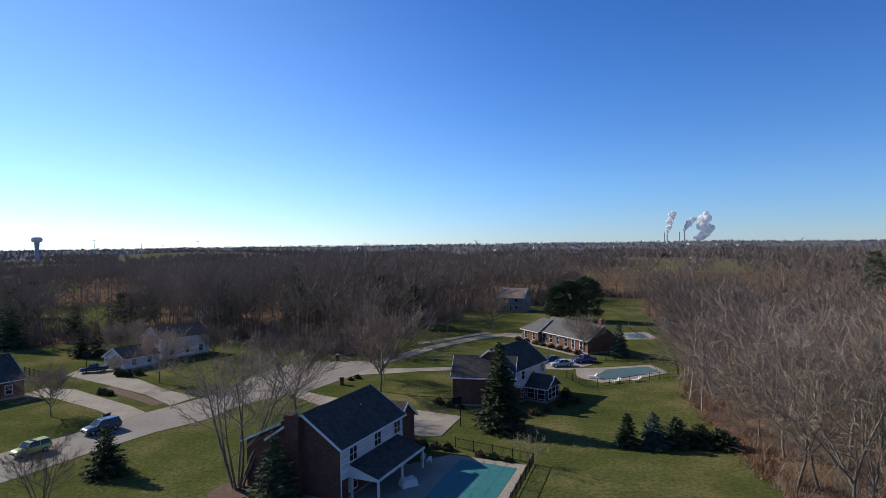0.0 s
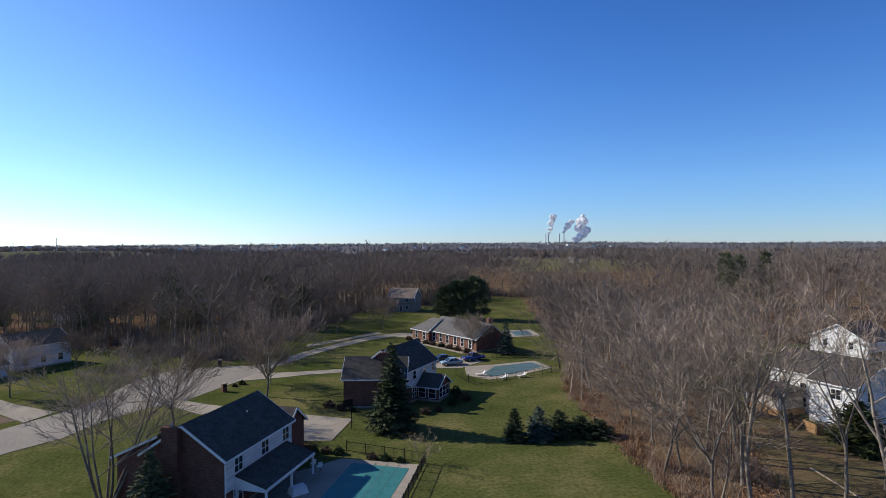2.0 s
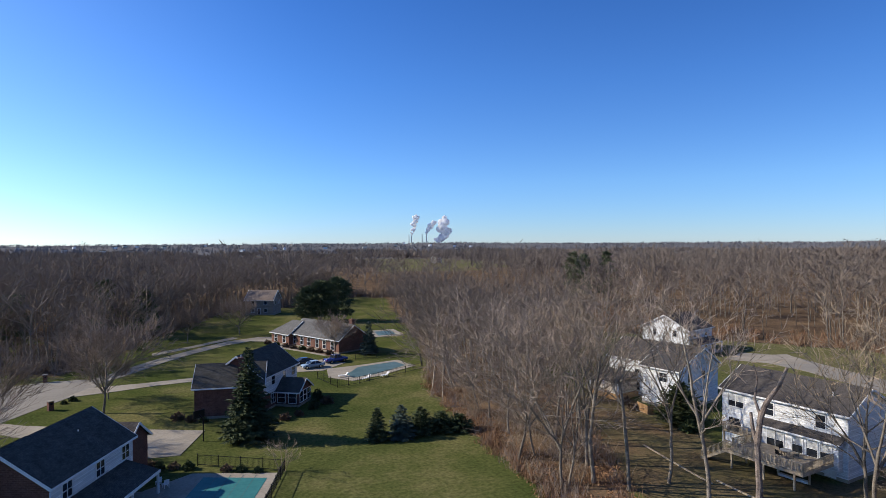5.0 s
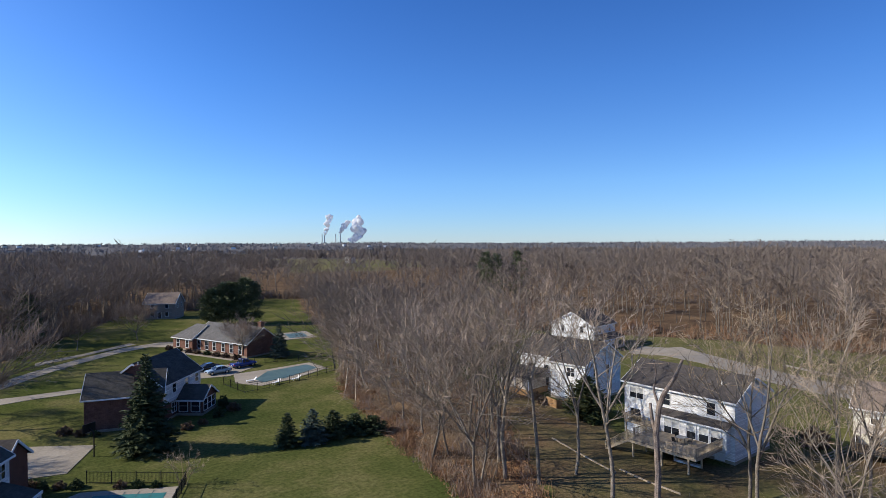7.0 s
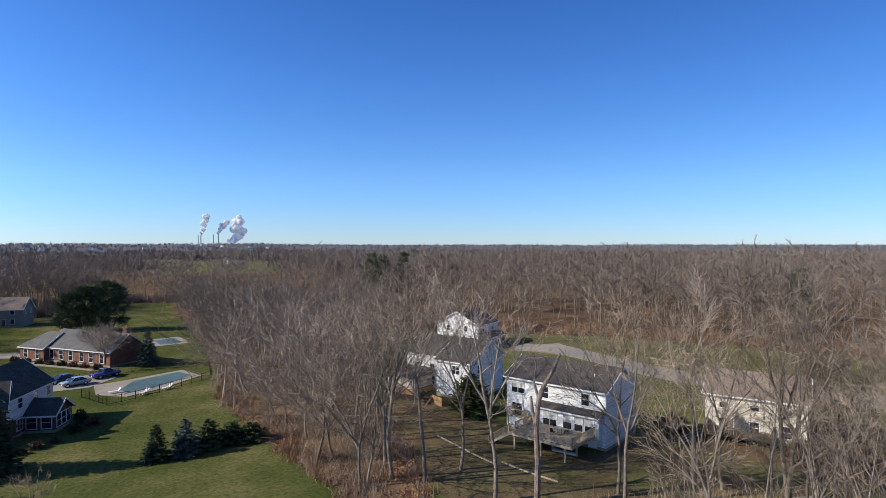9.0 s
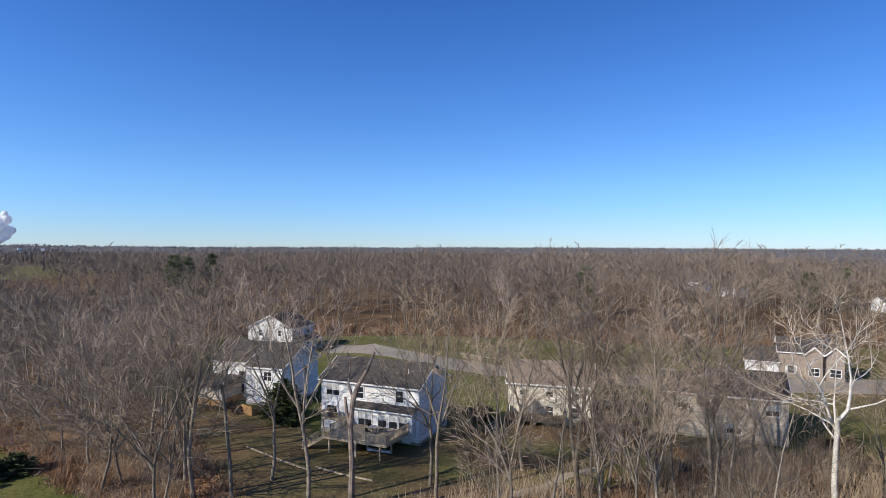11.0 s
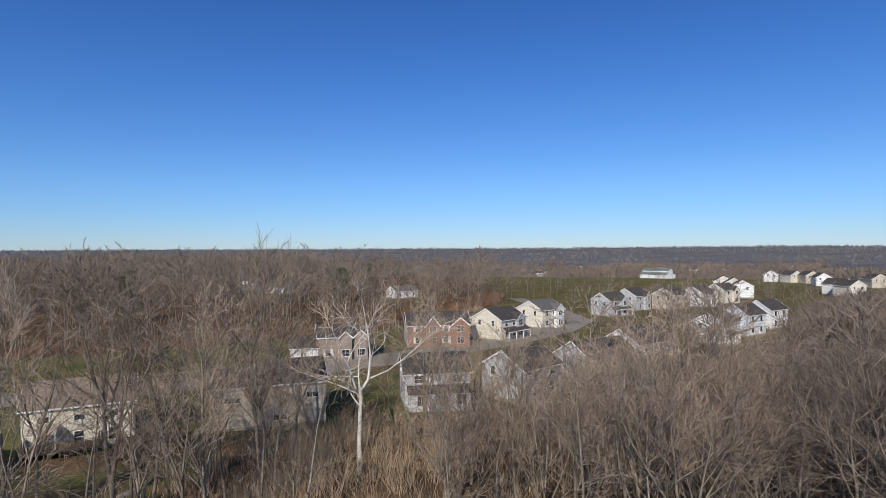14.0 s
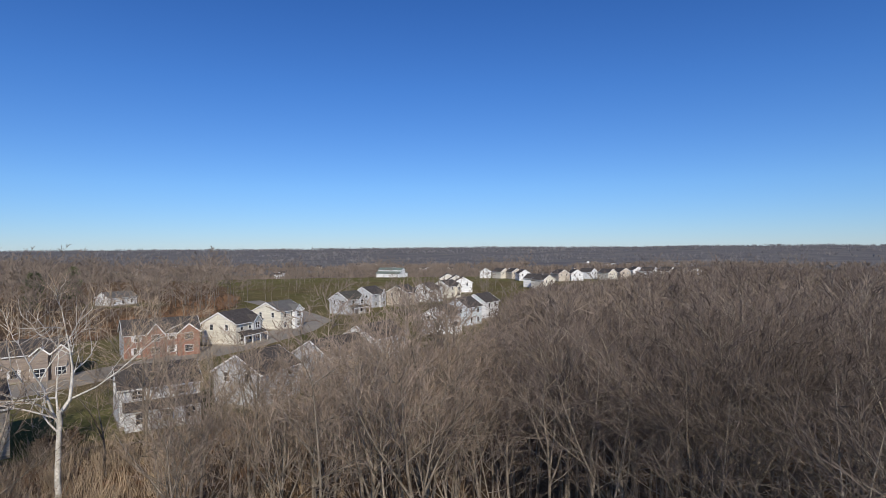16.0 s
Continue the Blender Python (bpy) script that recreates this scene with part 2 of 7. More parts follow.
def ground_material():
    """Winter lawn and leaf litter, mixed by the sheet's own litter and field weights; the far grey holds painted haze.
    """
    m = bpy.data.materials.new("ground")
    m.use_nodes = True
    t = m.node_tree
    b = t.nodes["Principled BSDF"]
    b.inputs["Roughness"].default_value, b.inputs["Specular IOR Level"].default_value = 0.95, 0.0
    co = t.nodes.new("ShaderNodeTexCoord")

    def noise_ramp(scale, detail, stops):
        n = t.nodes.new("ShaderNodeTexNoise")
        n.inputs["Scale"].default_value, n.inputs["Detail"].default_value = scale, detail
        n.inputs["Roughness"].default_value = 0.65
        t.links.new(co.outputs["Object"], n.inputs["Vector"])
        r = t.nodes.new("ShaderNodeValToRGB")
        els = r.color_ramp.elements
        while len(els) < len(stops):
            els.new(0.5)
        for e, (p, c) in zip(els, stops):
            e.position, e.color = p, (*c, 1)
        t.links.new(n.outputs["Fac"], r.inputs[0])
        return n, r

    def mix(fac, a, bb, blend='MIX'):
        x = t.nodes.new("ShaderNodeMix")
        x.data_type, x.blend_type = 'RGBA', blend
        if isinstance(fac, float):
            x.inputs[0].default_value = fac
        else:
            t.links.new(fac, x.inputs[0])
        t.links.new(a, x.inputs[6])
        t.links.new(bb, x.inputs[7])
        return x.outputs[2]

    _, lawn_big = noise_ramp(0.07, 5, [(0.33, (0.058, 0.075, 0.023)), (0.5, (0.09, 0.1, 0.034)), (0.64, (0.15, 0.138, 0.06))])
    fine_n, lawn_fine = noise_ramp(2.2, 6, [(0.35, (0.6, 0.62, 0.6)), (0.65, (1.28, 1.25, 1.2))])
    lawn = mix(1.0, lawn_big.outputs[0], lawn_fine.outputs[0], 'MULTIPLY')
    _, lawn_dry = noise_ramp(0.1, 5, [(0.33, (0.11, 0.105, 0.05)), (0.5, (0.165, 0.145, 0.075)), (0.66, (0.23, 0.195, 0.11))])
    _, lit_big = noise_ramp(0.12, 5, [(0.3, (0.085, 0.06, 0.042)), (0.55, (0.148, 0.102, 0.066)), (0.72, (0.215, 0.15, 0.09))])
    _, lit_fine = noise_ramp(3.0, 6, [(0.35, (0.55, 0.55, 0.55)), (0.65, (1.35, 1.3, 1.25))])
    litter = mix(1.0, lit_big.outputs[0], lit_fine.outputs[0], 'MULTIPLY')
    # aerial haze is painted into this grey for the far ground
    _, far_hazed = noise_ramp(0.01, 8, [(0.35, (0.115, 0.115, 0.125)), (0.6, (0.155, 0.15, 0.15)), (0.75, (0.19, 0.18, 0.13))])
    at = t.nodes.new("ShaderNodeAttribute")
    at.attribute_name = "cover"
    sep = t.nodes.new("ShaderNodeSeparateColor")
    t.links.new(at.outputs["Color"], sep.inputs[0])
    edge = t.nodes.new("ShaderNodeMath")
    edge.operation = 'MULTIPLY_ADD'
    edge.inputs[1].default_value = 0.5
    t.links.new(fine_n.outputs["Fac"], edge.inputs[0])
    t.links.new(sep.outputs[0], edge.inputs[2])
    sharp = t.nodes.new("ShaderNodeMapRange")
    sharp.inputs["From Min"].default_value, sharp.inputs["From Max"].default_value = 0.55, 0.95
    t.links.new(edge.outputs[0], sharp.inputs["Value"])
    straw = mix(1.0, lawn_dry.outputs[0], lawn_fine.outputs[0], 'MULTIPLY')
    c = mix(sharp.outputs[0], mix(sep.outputs[2], lawn, straw), litter)
    c = mix(sep.outputs[1], c, far_hazed.outputs[0])
    t.links.new(c, b.inputs["Base Color"])
    bp = t.nodes.new("ShaderNodeBump")
    bp.inputs["Strength"].default_value, bp.inputs["Distance"].default_value = 0.6, 0.08
    t.links.new(fine_n.outputs["Fac"], bp.inputs["Height"])
    t.links.new(bp.outputs[0], b.inputs["Normal"])
    return m


GROUND = ground_material()


# ---- mesh helpers ----
def finish(name, bm, mat, parent=None, label="", uv=True, smooth=False):
    me = bpy.data.meshes.new(name)
    if uv:
        lay = bm.loops.layers.uv.verify()
        for f in bm.faces:
            n = f.normal
            for lp in f.loops:
                x, y, z = lp.vert.co
                if abs(n.z) > 0.9:
                    lp[lay].uv = (x, y)
                elif abs(n.x) > abs(n.y):
                    lp[lay].uv = (y, z * (1.0 if abs(n.z) < 0.2 else 1.0 / max(0.3, math.sqrt(1 - n.z * n.z))))
                else:
                    lp[lay].uv = (x, z * (1.0 if abs(n.z) < 0.2 else 1.0 / max(0.3, math.sqrt(1 - n.z * n.z))))
    bm.to_mesh(me)
    bm.free()
    me.materials.append(mat)
    if smooth:
        for p in me.polygons:
            p.use_smooth = True
    ob = new(name, me)
    if parent:
        ob.parent = parent
    if label:
        ob["label"] = label
    return ob


def part(name, bm, mat, parent, label="", smooth=False):
    bm.normal_update()
    return finish(name, bm, mat, parent, label, True, smooth)


def hexa(bm, pts):
    """A solid from eight corners: bottom four, then top four, both counter-clockwise seen from above."""
    v = [bm.verts.new(p) for p in pts]
    for f in ((3, 2, 1, 0), (4, 5, 6, 7), (0, 1, 5, 4), (1, 2, 6, 5), (2, 3, 7, 6), (3, 0, 4, 7)):
        bm.faces.new([v[i] for i in f])
    return bm


def box(x0, x1, y0, y1, z0, z1, bm=None):
    bm = bm or bmesh.new()
    return hexa(bm, [(x0, y0, z0), (x1, y0, z0), (x1, y1, z0), (x0, y1, z0), (x0, y0, z1), (x1, y0, z1), (x1, y1, z1), (x0, y1, z1)])


def beam(bm, a, b, w, h):
    """A square bar from a to b."""
    a, b = Vector(a), Vector(b)
    d = (b - a).normalized()
    s = d.cross(Vector((0, 0, 1)))
    s = Vector((1, 0, 0)) if s.length < 1e-3 else s.normalized()
    u = s.cross(d).normalized()
    s, u = s * w / 2, u * h / 2
    return hexa(bm, [a - s - u, a + s - u, b + s - u, b - s - u, a - s + u, a + s + u, b + s + u, b - s + u])


def rod(bm, a, b, r0, r1, n=8, cap=True):
    a, b = Vector(a), Vector(b)
    q = (b - a).to_track_quat('Z', 'Y')
    ring = []
    for p, r in ((a, r0), (b, r1)):
        ring.append([bm.verts.new(p + q @ Vector((r * math.cos(2 * math.pi * i / n), r * math.sin(2 * math.pi * i / n), 0))) for i in range(n)])
    for i in range(n):
        bm.faces.new((ring[0][i], ring[0][(i + 1) % n], ring[1][(i + 1) % n], ring[1][i]))
    if cap:
        bm.faces.new(ring[0][::-1])
        bm.faces.new(ring[1])
    return bm


def lathe(bm, profile, n=24, centre=(0, 0)):
    rings = []
    for r, z in profile:
        rings.append([bm.verts.new((centre[0] + r * math.cos(2 * math.pi * i / n), centre[1] + r * math.sin(2 * math.pi * i / n), z)) for i in range(n)])
    for a, b in zip(rings, rings[1:]):
        for i in range(n):
            bm.faces.new((a[i], a[(i + 1) % n], b[(i + 1) % n], b[i]))
    bm.faces.new(rings[0][::-1])
    bm.faces.new(rings[-1])
    return bm


def thing(name, label, category, m, group="", kind=""):
    e = new(name)
    e.empty_display_size = 0.3
    e.matrix_world = m
    return tagged(e, label, category, group, kind)


def spot(x, y, yaw=0.0, z=0.0):
    return pose(x, y, z, 0, 0, yaw)


def inside(poly, x, y):
    hit, j = False, len(poly) - 1
    for i in range(len(poly)):
        (xi, yi), (xj, yj) = poly[i], poly[j]
        if (yi > y) != (yj > y) and x < (xj - xi) * (y - yi) / (yj - yi) + xi:
            hit = not hit
        j = i
    return hit


def edge_distance(poly, x, y):
    best = 1e9
    for (ax, ay), (bx, by) in zip(poly, poly[1:] + poly[:1]):
        dx, dy = bx - ax, by - ay
        k = max(0, min(1, ((x - ax) * dx + (y - ay) * dy) / (dx * dx + dy * dy)))
        best = min(best, math.hypot(x - ax - k * dx, y - ay - k * dy))
    return best
# ---- the plan: woods, lawns, roads ----
from mathutils.geometry import tessellate_polygon

WOOD_STRIP = [(31, 36), (33, 56), (34.5, 69), (38.5, 95), (47, 117), (56, 147), (68, 196), (84, 259), (150, 300), (140, 190), (108, 140), (82, 110), (63, 97), (58, 80), (52, 67), (46, 57), (41, 46)]
WOOD_SOUTH = [(24, 24), (34, 31), (45, 29), (55, 22), (66, 14), (77, 10), (80, -8), (83, -28), (92, -50), (106, -78), (118, -100), (131, -118), (150, -142), (190, -182), (222, -222), (205, -270), (170, -330), (100, -420), (-60, -300), (-40, -120), (0, -45), (16, -16)]
WOOD_EAST = [(106, 132), (124, 108), (140, 82), (149, 50), (157, 20), (164, -2), (178, -22), (205, -52), (235, -72), (275, -88), (420, -120), (700, -60), (700, 500), (150, 500), (150, 290), (138, 180)]
WOOD_NORTH = [(84, 259), (68, 268), (40, 236), (17, 234), (2, 200), (-10, 164), (-22, 132), (-36, 142), (-50, 156), (-78, 158), (-110, 150), (-160, 158), (-400, 260), (-500, 700), (150, 700), (150, 290)]
YARDS = [(41, 46), (46, 57), (52, 67), (58, 84), (67, 84), (64, 60), (60, 53), (60, 40), (78, 36), (80, 20), (84, 0), (87, -20), (92, -44), (80, -28), (77, 10), (55, 22), (45, 29), (34, 31)]
WOODS = [WOOD_STRIP, WOOD_SOUTH, WOOD_EAST, WOOD_NORTH]
CLEARINGS = [(281, -39, 20), (-32, 160, 12), (424, -264, 40), (-46, 180, 13), (-108, 184, 15), (-122, 210, 19), (-142, 245, 24), (-86, 222, 12), (-232, 316, 34), (-590, 1310, 130), (-520, 1360, 130), (-680, 1340, 120), (-600, 1180, 90), (300, 620, 60)]


def height(x, y):
    r = math.hypot(x, y)
    if r < 230:
        return -7.0 * math.exp(-((x - 42) ** 2 + (y + 46) ** 2) / 27 ** 2) if y < 0 else 0.0
    k = min(1.0, (r - 230) / 500)
    z = k * (noise.noise((x / 330, y / 330, 3.1)) * 3.2 - 1.2)
    for mx, my, mr, mh in ((-250, 345, 90, 9), (-600, 1400, 260, 16)):
        z += mh * math.exp(-((x - mx) ** 2 + (y - my) ** 2) / (mr * mr)) * k ** 0.5
    a = math.degrees(math.atan2(x, y))
    # the valley beyond the last row of houses
    v = max(0.0, min(1.0, (a - 84) / 18)) * max(0.0, min(1.0, (r - 470) / 330))
    z -= 26 * v * v * (3 - 2 * v)
    if r > 1500:
        g = min(1.0, (r - 1500) / 2000)
        g = g * g * (3 - 2 * g)
        ridge = 5.0 * max(0.0, min(1.0, (34 - a) / 14))
        z = z * (1 - g) + g * (14 + ridge + 8 * noise.noise((x / 900, y / 900, 7.7)) + 5 * noise.noise((x / 260, y / 260, 1.2)))
    return z


def wooded(x, y):
    r = math.hypot(x, y)
    if any(math.hypot(x - cx, y - cy) < cr for cx, cy, cr in CLEARINGS):
        return False
    if any(inside(p, x, y) for p in WOODS):
        return True
    if r > 330:
        a = math.degrees(math.atan2(x, y))
        if 100 < a < 160 and r < 560:
            return False
        return noise.noise((x / 170, y / 170, 5.5)) > -0.22
    return False


def build_ground():
    radii = [4.0]
    while radii[-1] < 4950:
        radii.append(radii[-1] * (1.027 if radii[-1] < 260 else 1.045) + 0.05)
    n = 380
    verts, cover = [(0, 0, 0)], [(0, 0, 0, 1)]
    for r in radii:
        for i in range(n):
            a = 2 * math.pi * i / n
            x, y = r * math.sin(a), r * math.cos(a)
            verts.append((x, y, height(x, y)))
            lit = 0.0
            if r < 420:
                wob = 2.5 * noise.noise((x / 7, y / 7, 0.4))
                for p in WOODS:
                    if inside(p, x, y):
                        lit = max(lit, min(1.0, 0.5 + (edge_distance(p, x, y) + wob) / 6))
                if inside(YARDS, x, y):
                    lit = max(lit, 0.52 + 0.35 * noise.noise((x / 6, y / 6, 2.0)))
                if any(math.hypot(x - cx, y - cy) < cr for cx, cy, cr in CLEARINGS):
                    lit = 0.0
                if not lit:
                    lit = 0.24 * max(0.0, noise.noise((x / 14, y / 14, 9.0)) + 0.25) + (0.34 if x > 100 and y < 0 else 0.0)
            else:
                lit = 1.0 if wooded(x, y) else max(0.0, 0.16 + 0.4 * noise.noise((x / 40, y / 40, 6.0)))
            dry = max(0.6 if inside(YARDS, x, y) else 0.0, min(0.75, (x - 70) / 60)) * (0.75 + 0.5 * noise.noise((x / 22, y / 22, 11.0)))
            # share of the hazed grey, growing with distance
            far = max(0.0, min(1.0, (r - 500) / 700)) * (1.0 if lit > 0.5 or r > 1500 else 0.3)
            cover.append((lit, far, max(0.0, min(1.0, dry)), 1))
    faces = [(0, 1 + i, 1 + (i + 1) % n) for i in range(n)]
    for k in range(len(radii) - 1):
        a, b = 1 + k * n, 1 + (k + 1) * n
        faces += [(a + i, b + i, b + (i + 1) % n, a + (i + 1) % n) for i in range(n)]
    me = bpy.data.meshes.new("ground")
    me.from_pydata(verts, [], [f[::-1] for f in faces])
    me.update()
    at = me.attributes.new("cover", 'FLOAT_COLOR', 'POINT')
    at.data.foreach_set("color", np.array(cover, dtype=np.float32).ravel())
    for p in me.polygons:
        p.use_smooth = True
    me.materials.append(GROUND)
    return tagged(new("ground", me), "winter lawn and leaf-covered woodland ground reaching the horizon", "ground", kind="structure")


build_ground()


def slab(name, pts, mat, label, category, z=0.06, depth=0.25, kind="structure", rounds=0):
    """A flat paved slab with real sides; corners may be rounded by cutting."""
    pts = [Vector((*p, 0)) for p in pts]
    for _ in range(rounds):
        out = []
        for a, b in zip(pts, pts[1:] + pts[:1]):
            out += [a * 0.75 + b * 0.25, a * 0.25 + b * 0.75]
        pts = out
    if sum(a.x * b.y - b.x * a.y for a, b in zip(pts, pts[1:] + pts[:1])) < 0:
        pts = pts[::-1]
    bm = bmesh.new()
    top = [bm.verts.new((p.x, p.y, z)) for p in pts]
    low = [bm.verts.new((p.x, p.y, z - depth)) for p in pts]
    for tri in tessellate_polygon([[Vector((p.x, p.y, 0)) for p in pts]]):
        f = bm.faces.new([top[i] for i in tri])
        f.normal_update()
        if f.normal.z < 0:
            f.normal_flip()
    for i in range(len(pts)):
        j = (i + 1) % len(pts)
        bm.faces.new((low[i], low[j], top[j], top[i]))
    bm.normal_update()
    return tagged(finish(name, bm, mat), label, category, kind=kind)


ROAD = [(-75, 18), (-62, 40), (-54.8, 55), (-47.6, 63.2), (-43.6, 72), (-39.3, 80), (-35, 84.8), (-32.6, 92), (-28.9, 97.2), (-24.7, 100), (-22.5, 103.4), (-19.6, 109.3), (-16.2, 115.3), (-14.3, 120), (-14.1, 123.9), (-16.6, 127.1), (-22, 128), (-27.4, 126.8), (-32, 125.3), (-35.2, 121), (-36.8, 114), (-37.4, 106), (-39.5, 99), (-43.5, 92.5), (-46.4, 88), (-50, 80), (-54.8, 72), (-61.5, 62), (-70, 48), (-85, 24)]
slab("road", ROAD, ROADMAT, "pale concrete residential road ending in a turning circle", "road", 0.05)
EAST_ROAD = [(105, 90), (109, 84), (108.5, 75), (106, 66), (103.5, 57), (102.5, 49), (104.5, 38), (106.5, 26), (110, 14), (116, -2), (126, -24), (139, -48), (156, -70), (176, -86), (211, -91), (262, -93), (262, -86), (208, -84), (183, -78), (165, -62), (150, -42), (136, -18), (126, 2), (119, 17), (115, 30), (113, 40), (112, 49), (112.5, 57), (114.5, 66), (117, 76), (120, 86), (114, 94)]
slab("road_east", EAST_ROAD, ROADMAT, "pale concrete street curving past the newer houses", "road", 0.05)
slab("driveway_garage", [(-75, 116.6), (-75.5, 120.8), (-69.6, 122.6), (-62.5, 116.2), (-49.6, 104.2), (-41.5, 98.2), (-43.5, 93.2), (-50.6, 100.1), (-61.6, 107.8)], CONCRETE, "pale concrete driveway leading to a garage", "driveway", 0.065)
slab("driveway_west", [(-72, 106), (-66.1, 105), (-49.8, 93.3), (-45.5, 89.5), (-47.2, 85.2), (-53.1, 90.6), (-65.8, 99.0), (-73, 100)], CONCRETE, "pale concrete driveway with joints", "driveway", 0.066)
slab("driveway_long", [(-14.9, 121.2), (-10.5, 127.2), (-3.5, 139), (1.9, 146.3), (9.5, 155), (15.7, 159), (22, 154.8), (23, 163.5), (18.5, 165), (10.0, 161), (2.1, 152), (-6.4, 141.6), (-13.3, 130.0), (-17.0, 125.4)], CONCRETE, "long worn concrete driveway curving to the brick ranch house", "driveway", 0.067)
slab("driveway_strip", [(-6.7, 151), (2.1, 158), (12.1, 168), (13.3, 165.5), (2.0, 154.9), (-6.5, 147.6)], CONCRETE, "narrow gravelly drive branching over the lawn", "driveway", 0.05)
slab("driveway_brick_house", [(-15.2, 119.2), (-12.6, 119.4), (-7.5, 119.2), (3, 120.2), (14, 122), (27, 127), (31, 121.5), (25, 115.8), (16, 117.5), (3, 117.0), (-5, 116.2), (-10.6, 114.6), (-18, 113.4)], CONCRETE, "concrete drive passing behind the brick house", "driveway", 0.068)
slab("driveway_front", [(-4.3, 89), (2.4, 85.4), (-0.6, 76.6), (-4.6, 77.2), (-7.9, 83.4), (-20.4, 93.0), (-25.6, 98.6), (-24.2, 101.4), (-20, 98.0)], CONCRETE, "concrete parking apron beside the near house", "driveway", 0.069)
slab("driveway_white_house", [(105, 89), (112, 91), (121, 88), (116, 79), (110, 82)], CONCRETE, "concrete drive in front of the white house", "driveway", 0.07)
slab("pavement_east", [(119.5, 64), (118, 57), (117.6, 49), (118.6, 40), (121, 30), (125, 18), (126.2, 18.6), (122.3, 30.4), (119.9, 40.2), (118.9, 49), (119.3, 57), (120.8, 64)], CONCRETE, "narrow concrete pavement along the street", "pavement", 0.06)
slab("leaf_bank", [(-60.5, 107), (-50.2, 99.2), (-45.0, 94.6), (-46.5, 93.4), (-51.5, 97.5), (-61.5, 105)], MULCH, "strip of fallen brown leaves along a driveway", "leaf strip", 0.03, kind="structure")


